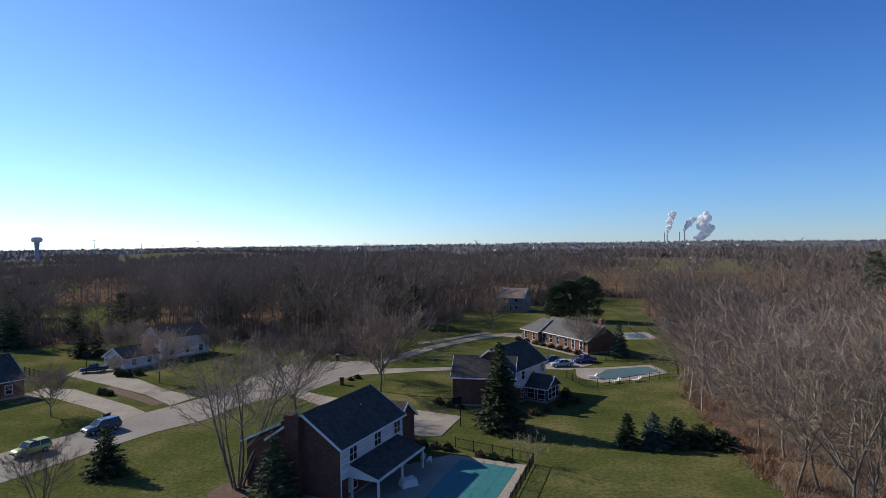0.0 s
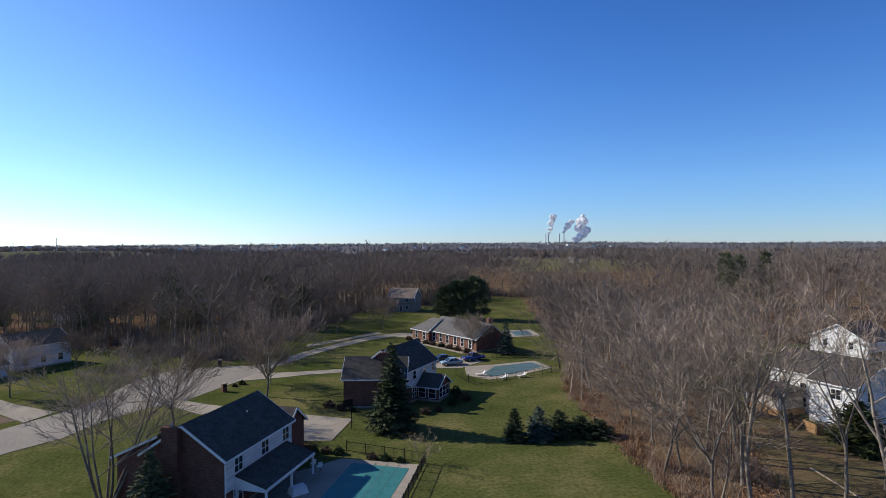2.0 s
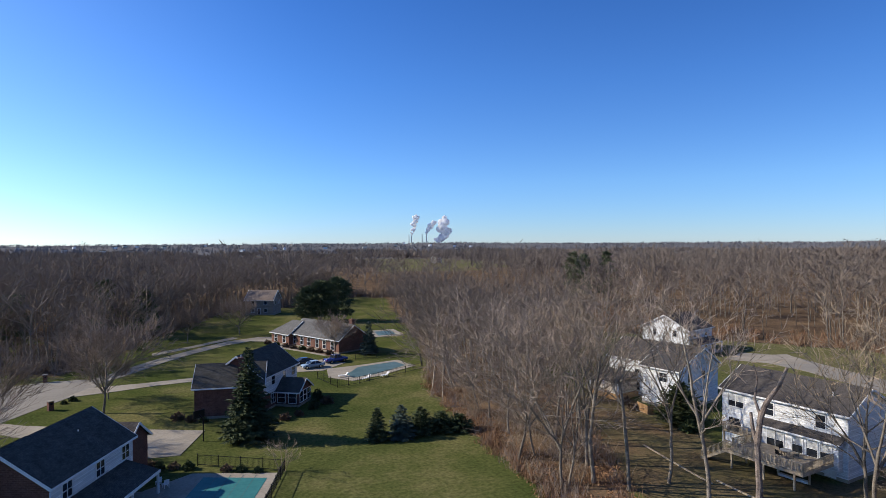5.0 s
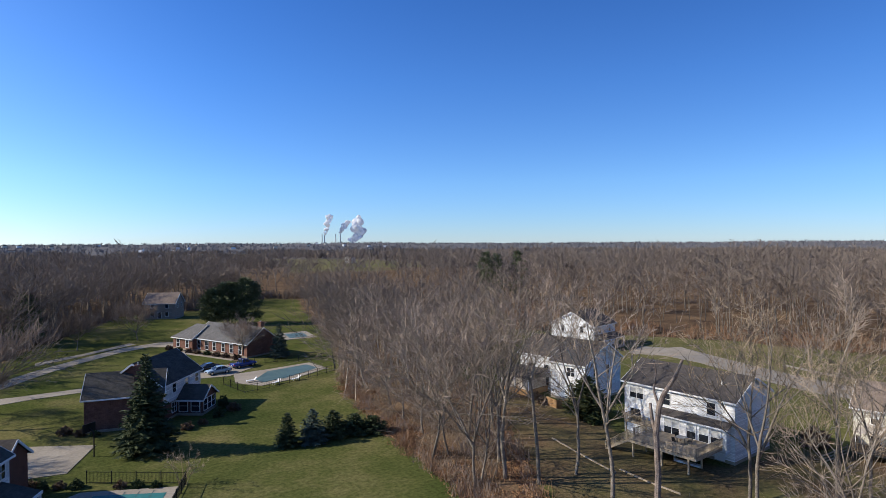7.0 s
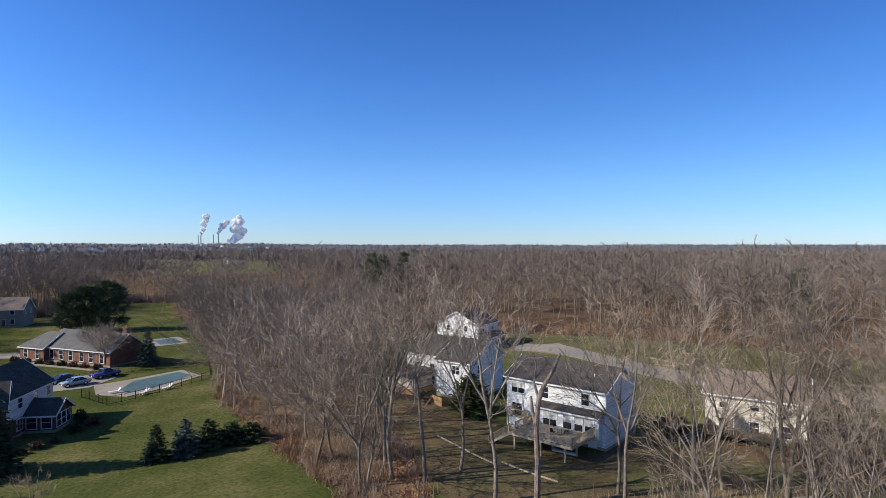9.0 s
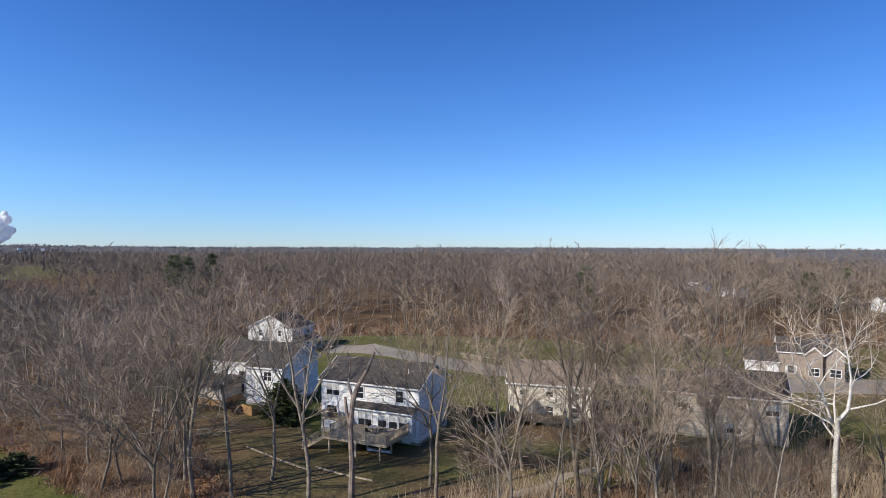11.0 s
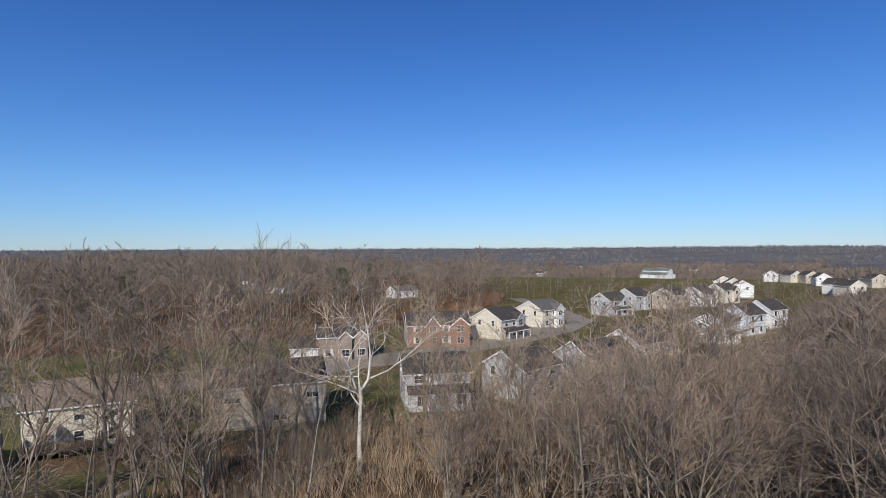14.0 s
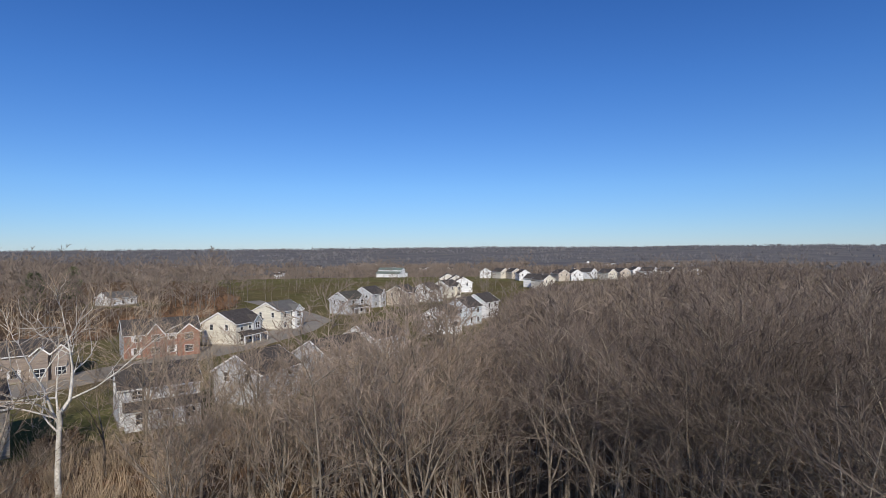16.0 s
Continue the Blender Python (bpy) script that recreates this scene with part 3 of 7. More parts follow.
# ---- bare trees ----
def grow_tree(seed, H, trunk_frac=0.35, spread=0.5, limbs=9, branches=6, twigs=5, sprigs=3, twig_w=0.03, stems=1, crook=0.12, coarse=False, rise=1.0, wild=1.0, fork=0, girth=1.0):
    """Segments of a bare tree: a list of (p0, p1, r0, r1, level)."""
    rnd = random.Random(seed)
    segs = []

    def shoot(p, d, length, r, level, n, up, bend, tip=0.2):
        pts = [p]
        d = d.normalized()
        for i in range(n):
            d = (d + Vector((rnd.gauss(0, bend), rnd.gauss(0, bend), rnd.gauss(0, bend) + up))).normalized()
            q = p + d * length / n
            ra, rb = r * (1 - i / n * (1 - tip)), r * (1 - (i + 1) / n * (1 - tip))
            segs.append((p, q, ra, rb, level))
            p = q
            pts.append(q)
        return pts

    def side(d, angle):
        a = d.cross(Vector((rnd.gauss(0, 1), rnd.gauss(0, 1), rnd.gauss(0, 1))))
        a = a.normalized() if a.length > 1e-4 else Vector((1, 0, 0))
        return d * math.cos(angle) + a * math.sin(angle)

    def along(pts, k):
        x = k * (len(pts) - 1)
        i = min(int(x), len(pts) - 2)
        return pts[i].lerp(pts[i + 1], x - i), (pts[i + 1] - pts[i]).normalized()

    for s in range(stems):
        ang = 2 * math.pi * (s / stems) + rnd.random()
        lean = 0.0 if stems == 1 else 0.36
        d0 = Vector((math.cos(ang) * lean + rnd.gauss(0, 0.05), math.sin(ang) * lean + rnd.gauss(0, 0.05), 1))
        base = Vector((math.cos(ang), math.sin(ang), 0)) * (0.0 if stems == 1 else 0.25)
        r0 = H * 0.0105 / (1 if stems == 1 else 1.3) * girth
        trunk = shoot(base + Vector((0, 0, -0.3)), d0, H * (trunk_frac + 0.15 if fork else 0.95), r0, 0, 4 if coarse else 9, 0.03, crook * 0.32, 0.62 if fork else 0.1)
        nl = max(3, limbs // stems)
        leaders = []
        for i in range(fork):
            p, d = along(trunk, 0.66 + 0.34 * (i + 0.7) / fork)
            az = 6.283 * i / fork + rnd.uniform(-0.6, 0.6)
            out = rnd.uniform(0.16, 0.4) + 0.5 * spread * (i < fork - 1)
            leaders.append(shoot(p, Vector((math.cos(az) * out, math.sin(az) * out, 1)), H * (0.86 - trunk_frac) * rnd.uniform(0.78, 1.0), r0 * rnd.uniform(0.5, 0.72), 1, 3 if coarse else 7, 0.045, crook * 0.5, 0.12))
        for i in range(nl):
            k = trunk_frac + (0.96 - trunk_frac) * (i + rnd.random() * 0.9) / nl
            if fork:
                p, d = along(leaders[i % fork], max(0.0, min(1.0, (k - trunk_frac) / (0.96 - trunk_frac))))
            else:
                p, d = along(trunk, k)
            az = 2.4 * i + rnd.uniform(-0.5, 0.5)
            out = Vector((math.cos(az), math.sin(az), 0))
            L1 = H * (0.15 + spread * 0.72 * (1 - k)) * rnd.uniform(0.75, 1.2)
            limb = shoot(p, out * rnd.uniform(0.8, 1.15) + d * 0.15 + Vector((0, 0, rnd.uniform(0.25, 0.8) * rise)), L1, min(r0 * 0.46, max(0.025, r0 * (1 - k * 0.82) * 0.48)), 1, 2 if coarse else 5, 0.035, crook * 0.8, 0.2)
            for j in range(branches):
                kk = 0.18 + 0.82 * (j + rnd.random()) / branches
                p2, d2 = along(limb, kk)
                L2 = L1 * (0.58 - 0.3 * kk) * rnd.uniform(0.7, 1.25)
                br = shoot(p2, side(d2, rnd.uniform(0.35, 0.8) * wild) + Vector((0, 0, 0.1 * rise)), L2, max(0.016, r0 * 0.1), 2, 1 if coarse else 2, 0.03, crook)
                for m in range(twigs):
                    p3, d3 = along(br, 0.15 + 0.85 * (m + rnd.random()) / twigs)
                    L3 = max(0.5, L2 * rnd.uniform(0.32, 0.7))
                    tw = shoot(p3, side(d3, rnd.uniform(0.28, 0.68) * wild) + Vector((0, 0, 0.08)), L3, twig_w * 0.55, 3, 1, 0.02, crook)
                    for q in range(sprigs):
                        p4, d4 = along(tw, 0.2 + 0.8 * rnd.random())
                        shoot(p4, side(d4, rnd.uniform(0.28, 0.6) * wild), L3 * rnd.uniform(0.45, 0.9), twig_w * 0.38, 4, 1, 0.015, crook)
    return segs


def mesh_from_segs(name, segs, mats, sides, slots=None):
    """Tubes, joined along each shoot, for the thick levels; thin three-cornered slivers for the last ones."""
    verts, faces, slot = [], [], []
    last, ring = None, None
    for p0, p1, r0, r1, lv in segs:
        n = sides.get(lv, 1)
        d = p1 - p0
        a = d.cross(Vector((0.31, 0.17, 0.93)))
        a = a.normalized() if a.length > 1e-5 else Vector((1, 0, 0))
        b = d.cross(a).normalized()
        i = len(verts)
        made = len(faces)
        if n == 1:
            w = a if (i // 3) % 2 else b
            verts += [p0 - w * r0, p0 + w * r0, p1]
            faces.append((i, i + 1, i + 2))
        elif n == 2:
            w = a if (i // 4) % 2 else b
            verts += [p0 - w * r0, p0 + w * r0, p1 + w * r1, p1 - w * r1]
            faces.append((i, i + 1, i + 2, i + 3))
        else:
            if not (last is not None and (last - p0).length < 1e-6 and ring and len(ring) == n):
                verts += [p0 + (a * math.cos(2 * math.pi * k / n) + b * math.sin(2 * math.pi * k / n)) * r0 for k in range(n)]
                ring = list(range(i, i + n))
                i += n
            verts += [p1 + (a * math.cos(2 * math.pi * k / n) + b * math.sin(2 * math.pi * k / n)) * r1 for k in range(n)]
            top = list(range(i, i + n))
            faces += [(ring[k], ring[(k + 1) % n], top[(k + 1) % n], top[k]) for k in range(n)]
            ring, last = top, p1
        if n < 3:
            last, ring = None, None
        slot += [(slots or {}).get(lv, 0)] * (len(faces) - made)
    me = bpy.data.meshes.new(name)
    me.from_pydata([tuple(v) for v in verts], [], faces)
    me.update()
    for m in mats:
        me.materials.append(m)
    me.polygons.foreach_set("material_index", slot)
    me.polygons.foreach_set("use_smooth", [k == 0 or len(f) == 4 for k, f in zip(slot, faces)])
    return me


def tree_kind(seed, H, bark=BARK, twig=TWIG, pale_to=2, **kw):
    segs = grow_tree(seed, H, **kw)
    if kw.get("stems", 1) > 1 and H < 6:
        return (mesh_from_segs("brush", segs, [bark, twig], {0: 4, 1: 3, 2: 2, 3: 2, 4: 1}, {2: 1, 3: 1, 4: 1}),)
    wood = [s for s in segs if s[4] == 0]
    stems = [mesh_from_segs("trunk", wood[i:i + 9], [bark], {0: 8}) for i in range(0, len(wood), 9)]
    return (*stems,
            mesh_from_segs("crown", [s for s in segs if s[4] > 0], [bark, twig], {1: 4, 2: 3, 3: 2, 4: 1}, {2: 1 if pale_to < 2 else 0, 3: 1, 4: 1}))


def plant(kind, x, y, yaw, scale, label, group="", name="bare_tree", category="bare tree", lean=0.0):
    m = pose(x, y, height(x, y), 0, lean, 0) @ pose(0, 0, 0, 0, 0, yaw) @ Matrix.Diagonal((scale, scale, scale, 1))
    if len(kind) == 1:
        e = new(name, kind[0])
        e.matrix_world = m
        return tagged(e, label, category, group)
    e = thing(name, label, category, m, group)
    for me in kind:
        o = new(me.name.split(".")[0], me)
        o.parent = e
    return e


TALL = [tree_kind(11 + i, 20, trunk_frac=(0.38, 0.28, 0.44, 0.32)[i], spread=(0.55, 0.65, 0.45, 0.6)[i], limbs=(15, 14, 16, 15)[i], branches=6, twigs=5, sprigs=1, twig_w=0.055, rise=1.25, fork=(3, 4, 0, 5)[i], crook=0.14, girth=0.95) for i in range(4)]
TALL_MID = [tree_kind(21 + i, 20, trunk_frac=(0.32, 0.26, 0.4)[i], spread=0.56, limbs=13, branches=5, twigs=5, sprigs=0, twig_w=0.075, fork=(3, 4, 0)[i], crook=0.14, girth=0.9) for i in range(3)]
HIGH = [tree_kind(26 + i, 22, trunk_frac=(0.34, 0.26, 0.4)[i], spread=0.46, limbs=17, branches=7, twigs=6, sprigs=1, twig_w=0.044, rise=1.5, crook=0.15, fork=(4, 3, 2)[i], girth=0.95, twig=(TWIG, TWIG_TAN, TWIG)[i]) for i in range(3)]
VASE = tree_kind(29, 22, trunk_frac=0.16, spread=0.4, limbs=21, branches=7, twigs=6, sprigs=2, twig_w=0.046, fork=6, girth=1.15, twig=TWIG_TAN)
EDGE = [tree_kind(36 + i, 17, trunk_frac=(0.18, 0.14)[i], spread=0.95, limbs=16, branches=7, twigs=6, sprigs=1, twig_w=0.05, crook=0.18, fork=(3, 4)[i], girth=0.85, rise=0.8) for i in range(2)]
CANOPY = [tree_kind(45 + i, 24, trunk_frac=(0.5, 0.46, 0.54)[i], spread=0.55, limbs=15, branches=6, twigs=6, sprigs=2, twig_w=0.04, crook=0.14, fork=(3, 0, 4)[i], girth=0.8, twig=TWIG_SHADED) for i in range(3)]
SLIM = [tree_kind(31 + i, 17, trunk_frac=0.42, spread=0.3, limbs=11, branches=5, twigs=4, sprigs=1, twig_w=0.05, girth=0.9) for i in range(3)]
ROUND = [tree_kind(41 + i, 10, trunk_frac=0.15, spread=0.95, limbs=32, branches=9, twigs=8, sprigs=2, twig_w=0.045, rise=1.15, fork=5, girth=1.4) for i in range(2)]
CLUMP = [tree_kind(57 + i, 12, trunk_frac=0.3, spread=0.62, limbs=42, branches=8, twigs=6, sprigs=2, stems=7, twig_w=0.036, rise=1.1, girth=1.15) for i in range(2)]
BRUSH = [tree_kind(61 + i, 5, trunk_frac=0.12, spread=0.5, limbs=14, branches=4, twigs=3, sprigs=2, stems=6, twig_w=0.03, twig=TWIG_TAN, bark=TWIG_TAN, coarse=True) for i in range(3)]
SYCAMORE = tree_kind(73, 22, bark=BARK_PALE, twig=TWIG_TAN, trunk_frac=0.34, spread=0.8, limbs=15, branches=8, twigs=6, sprigs=1, crook=0.26, twig_w=0.045, fork=3, girth=1.35, rise=0.6)


# single trees on the lawns: kind, x, y, turn, height / model height, label
LAWN_TREES = [
    (CLUMP[0], -21.6, 61.0, 10, 1.3, "large bare multi-stemmed tree standing in a mulch bed"),
    (CLUMP[1], -38.6, 56.0, 60, 0.58, "bare many-stemmed small tree on the verge"),
    (ROUND[0], -58.9, 88.0, 0, 0.72, "low spreading bare ornamental tree on the lawn"),
    (ROUND[1], -21.8, 86.6, 80, 1.2, "dense bare shade tree by the road"),
    (ROUND[0], -11.0, 100.8, 130, 1.42, "round-headed bare tree on the front lawn"),
    (ROUND[1], -11.3, 109.7, 30, 0.7, "small bare tree beside the turning circle"),
    (ROUND[1], -52.9, 109.3, 200, 0.95, "bare tree beside the pale driveway"),
    (ROUND[0], 31.6, 133.0, 10, 0.85, "bare ornamental tree before the brick ranch house"),
    (ROUND[1], 14.2, 171.7, 70, 0.95, "bare tree on the far lawn"),
    (ROUND[0], 0.9, 164.1, 95, 0.85, "small bare tree on the far lawn"),
    (BRUSH[0], 9.6, 66.4, 0, 0.9, "leafless shrub at the corner of the pool fence"),
    (ROUND[0], -52.5, 134.0, 140, 0.7, "bare tree before the pale house"),
    (ROUND[1], -71.5, 131.5, 250, 0.85, "bare tree behind the garage"),
    (ROUND[0], -66.0, 118.0, 55, 0.35, "small bare tree in a bed by the garage"),
]
for k, x, y, a, s, lab in LAWN_TREES:
    plant(k, x, y, a, s, lab)

# trees between the woods' edge and the houses
EDGE_TREES = [(42.4, 38.6, 0, 1.05), (45.6, 46.5, 1, 0.95), (40.6, 46.7, 2, 1.0), (38.6, 49.8, 3, 1.08), (50.2, 29.5, 4, 1.0), (52.5, 31.5, 1, 0.9),
              (41, 54, 1, 0.98), (45.5, 59.5, 0, 1.0), (43, 63, 2, 0.95), (48.5, 65, 1, 1.0), (57.1, 17.5, 0, 1.02), (59.4, 15.2, 3, 0.85), (63.6, 6.1, 2, 1.12), (74.8, -12.6, 4, 0.95), (66.5, 12.5, 1, 0.8), (62.4, 19.4, 0, 1.08), (61, 24.9, 1, 0.85), (75.3, -12.7, 2, 0.75), (59.5, 27, 2, 1.0), (68, 16, 0, 0.8), (71.8, -8.3, 1, 0.62)]
for x, y, i, s in EDGE_TREES:
    plant(HIGH[i % 3], x, y, 57 * x, s * 0.95, "tall bare tree with ascending grey limbs at the wood's edge", "trees at the wood's edge")
for x, y, i, s, tilt in ((36.0, 50.5, 0, 0.95, -6), (37.4, 59.0, 1, 1.0, -8), (38.6, 67.0, 0, 1.08, -11), (40.4, 79.0, 1, 1.1, -10), (42.6, 93.0, 0, 1.15, -14), (49.0, 113.0, 1, 1.1, -12), (58.0, 143.0, 0, 1.0, -10)):
    plant(EDGE[i], x, y, 71 * y, s, "leaning bare tree spreading over the lawn's edge", "trees at the wood's edge", lean=tilt)
plant(VASE, 73.0, 6.4, 40, 1.0, "tall vase-shaped bare tree behind the houses")
plant(SYCAMORE, 65.0, -3.6, 30, 0.95, "white-barked sycamore with crooked pale limbs", name="sycamore", category="bare tree")

rnd = random.Random(5)


def clear_of_houses(x, y, margin=1.0):
    for hx, hy, hr in HOUSE_SPOTS:
        if math.hypot(x - hx, y - hy) < hr + margin:
            return False
    return True


HOUSE_SPOTS = [(-11.5, 64, 9), (10, 95, 11), (31, 142, 13), (26, 220, 9), (-63, 138, 10), (-66, 125, 6), (65, 46, 10), (71, 74, 11), (104, 102, 10), (83, 29, 9), (87, 7, 11), (91, -17, 9), (90, -30, 9),
               (132, -5, 9), (144, -30, 10), (150, -46, 9), (169, -65, 9), (190, -99, 9), (130, -96, 8), (140, -111, 8), (152, -125, 8)]


def sight_slope(a):
    """How steeply the tree tops fall away from the eye's level, by direction."""
    table = ((-60, 0.03), (36, 0.03), (40, 0.17), (58, 0.2), (64, 0.19), (100, 0.19), (112, 0.17), (120, 0.152), (129.5, 0.15), (132.5, 0.082), (136, 0.066), (143, 0.052), (150, 0.03), (180, 0.025))
    for (a0, s0), (a1, s1) in zip(table, table[1:]):
        if a0 <= a <= a1:
            return s0 + (s1 - s0) * (a - a0) / (a1 - a0)
    return 0.05


def top_limit(x, y):
    return 23.8 - sight_slope(math.degrees(math.atan2(x, y))) * math.hypot(x, y)


SUNNY = ((65, 46), (56, 42), (57, 34), (60, 54), (71, 72), (66, 65), (66, 79), (99, 101), (99, 109), (83, 29), (87, 8), (91, -17), (91, -31))


def shades_house(x, y):
    """True for a spot from which a tree's shadow would fall on a rear wall."""
    ux, uy = math.sin(radians(SUN_AZ)), math.cos(radians(SUN_AZ))
    for hx, hy in SUNNY:
        dx, dy = x - hx, y - hy
        if 0 < dx * ux + dy * uy < 38 and abs(dx * uy - dy * ux) < 7:
            return True
    return False


NEAR_WOODS = []
tries = 0
while len(NEAR_WOODS) < 300 and tries < 40000:
    tries += 1
    if rnd.random() < 0.42:
        x, y = rnd.uniform(30, 90), rnd.uniform(34, 140)
        ok = inside(WOOD_STRIP, x, y) and edge_distance(WOOD_STRIP, x, y) > 0.6
    else:
        x, y = rnd.uniform(-10, 120), rnd.uniform(-110, 34)
        ok = inside(WOOD_SOUTH, x, y)
    d = math.hypot(x, y)
    if not ok or d < 41 or not clear_of_houses(x, y, 0.5):
        continue
    a = math.degrees(math.atan2(x, y))
    if rnd.random() < (d - 60) / 130 or (36 < a < 59 and rnd.random() < 0.8) or (59 <= a < 98 and rnd.random() < 0.45):
        continue
    if 46 < a < 58 or (abs(a - 93.5) < 4.5 and d < 67):
        continue
    if shades_house(x, y) and rnd.random() < 0.92:
        continue
    if any((x - p) ** 2 + (y - q) ** 2 < ((2.3 if d < 70 else 3.6) + (0.6 if y < 20 else 0.0)) ** 2 for p, q, *_ in NEAR_WOODS):
        continue
    NEAR_WOODS.append((x, y, d))
INNER = []
for x, y, d in NEAR_WOODS:
    a = math.degrees(math.atan2(x, y))
    top = top_limit(x, y) * (rnd.uniform(0.9, 1.03) if a > 136 else rnd.uniform(0.7, 1.03))
    towering = 57 < a < 128 and rnd.random() < (0.34 if a < 92 else 0.42)
    if towering:
        top = rnd.uniform(15, 19.5)
    west = inside(WOOD_STRIP, x, y) and edge_distance(WOOD_STRIP, x, y) < 6 and x < 36 + 0.2 * (y - 50) + 6
    if towering:
        k, h0, lab = rnd.choice(HIGH), 22, "tall bare woodland tree with a high crown"
    elif a > 128:
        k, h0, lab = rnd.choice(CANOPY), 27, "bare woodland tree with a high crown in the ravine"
    elif west and rnd.random() < 0.8:
        k, h0, lab = rnd.choice(EDGE), 17, "wide-crowned bare tree at the lawn's edge"
    elif top < 9 or rnd.random() < (0.6 if a > 128 else 0.35):
        k, h0, lab = rnd.choice(SLIM), 16, "slim bare woodland tree among leaf litter"
    else:
        k, h0, lab = rnd.choice(TALL if d < 66 else TALL_MID), 20, "bare woodland tree among leaf litter"
    size = max(0.25, min(1.15, (top - height(x, y)) / h0))
    if d < 76:
        plant(k, x, y, rnd.uniform(0, 360), size, lab, "woodland trees")
    else:
        INNER.append((x, y, size * h0 / 18.5))
made = []
while len(made) < 26:
    a, d = rnd.uniform(74, 127), rnd.uniform(50, 72)
    x, y = math.sin(radians(a)) * d, math.cos(radians(a)) * d
    if abs(a - 93.5) > 4.5 and inside(WOOD_SOUTH, x, y) and clear_of_houses(x, y, 0.5) and all(math.hypot(x - p, y - q) > 3.5 for p, q in made):
        made.append((x, y))
        plant(rnd.choice(HIGH), x, y, rnd.uniform(0, 360), (rnd.uniform(12.5, 18.0) - height(x, y)) / 23, "tall bare tree with a see-through crown behind the houses", "woodland trees")
made, RAVINE = [], []
while len(made) < 80:
    a, d = rnd.uniform(130, 186), rnd.uniform(26, 74)
    x, y = math.sin(radians(a)) * d, math.cos(radians(a)) * d
    if d > 26 + (146 - a) * 1.9 and all(math.hypot(x - p, y - q) > 3.3 for p, q in made):
        made.append((x, y))
        low = 0.035 if a > 148 else 0.035 + (148 - a) * 0.004
        size = (23.0 - rnd.uniform(low, low + 0.06) * d - height(x, y)) / 27.5
        if d > 58:
            RAVINE.append((x, y, size * 24 / 17))
            continue
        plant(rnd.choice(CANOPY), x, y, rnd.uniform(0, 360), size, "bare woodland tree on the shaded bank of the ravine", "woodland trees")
made = 0
while made < 95:
    x, y = rnd.uniform(20, 90), rnd.uniform(-60, 130)
    d = math.hypot(x, y)
    near_edge = (inside(WOOD_STRIP, x, y) and edge_distance(WOOD_STRIP, x, y) < 7) or (inside(WOOD_SOUTH, x, y) and edge_distance(WOOD_SOUTH, x, y) < 20 and rnd.random() < 0.5)
    if d < 45 or not near_edge or x < -0.75 * y or 46 < math.degrees(math.atan2(x, y)) < 58 or not clear_of_houses(x, y, 0):
        continue
    plant(rnd.choice(BRUSH), x, y, rnd.uniform(0, 360), rnd.uniform(0.45, 1.15), "tan leafless brush at the wood's edge", "brush at the wood's edge", "brush", "shrub")
    made += 1


# far woods
def tri_mesh(name, V, F, mat, slots=None, second=None):
    me = bpy.data.meshes.new(name)
    me.vertices.add(len(V))
    me.vertices.foreach_set("co", V.astype(np.float32).ravel())
    me.loops.add(len(F) * 3)
    me.loops.foreach_set("vertex_index", F.astype(np.int32).ravel())
    me.polygons.add(len(F))
    me.polygons.foreach_set("loop_start", np.arange(0, len(F) * 3, 3, dtype=np.int32))
    me.update(calc_edges=True)
    me.materials.append(mat)
    if second:
        me.materials.append(second)
        me.polygons.foreach_set("material_index", slots.astype(np.int32))
    return me


def template(seed, H, w, **kw):
    """A light tree as arrays of corners and triangles, for woods that nobody could count."""
    V, F, M = [], [], []
    for p0, p1, r0, r1, lv in grow_tree(seed, H, twig_w=w, coarse=True, **kw):
        d = p1 - p0
        a = d.cross(Vector((0.31, 0.17, 0.93))).normalized()
        if (len(F) // 2) % 2:
            a = d.cross(a).normalized()
        i = len(V)
        if lv == 0:
            b = d.cross(a).normalized()
            V += [p + (a * math.cos(t) + b * math.sin(t)) * r for p, r in ((p0, r0), (p1, r1)) for t in (0, 2.1, 4.2)]
            for k in range(3):
                F += [(i + k, i + (k + 1) % 3, i + 3 + k), (i + (k + 1) % 3, i + 3 + (k + 1) % 3, i + 3 + k)]
        elif lv < 3:
            r0, r1 = max(r0, w * 0.8), max(r1, w * 0.5)
            V += [p0 - a * r0, p0 + a * r0, p1 + a * r1, p1 - a * r1]
            F += [(i, i + 1, i + 2), (i, i + 2, i + 3)]
        else:
            V += [p0 - a * r0, p0 + a * r0, p1]
            F.append((i, i + 1, i + 2))
        M += [1 if lv == 0 else 0] * (len(F) - len(M))
    return np.array([tuple(v) for v in V]), np.array(F), np.array(M)


def wood_of(name, kinds, spots, mat, label):
    rnd = random.Random(len(spots))
    Vs, Fs, Ms, n = [], [], [], 0
    for x, y, s in spots:
        V, F, M = rnd.choice(kinds)
        Ms.append(M)
        a = rnd.uniform(0, 6.283)
        c, d = math.cos(a) * s, math.sin(a) * s
        Vs.append(np.stack([V[:, 0] * c - V[:, 1] * d + x, V[:, 0] * d + V[:, 1] * c + y, V[:, 2] * s * rnd.uniform(0.9, 1.12) + height(x, y)], 1))
        Fs.append(F + n)
        n += len(V)
    return tagged(new(name, tri_mesh(name, np.concatenate(Vs), np.concatenate(Fs), mat, np.concatenate(Ms), BARK)), label, "woods", kind="stuff")


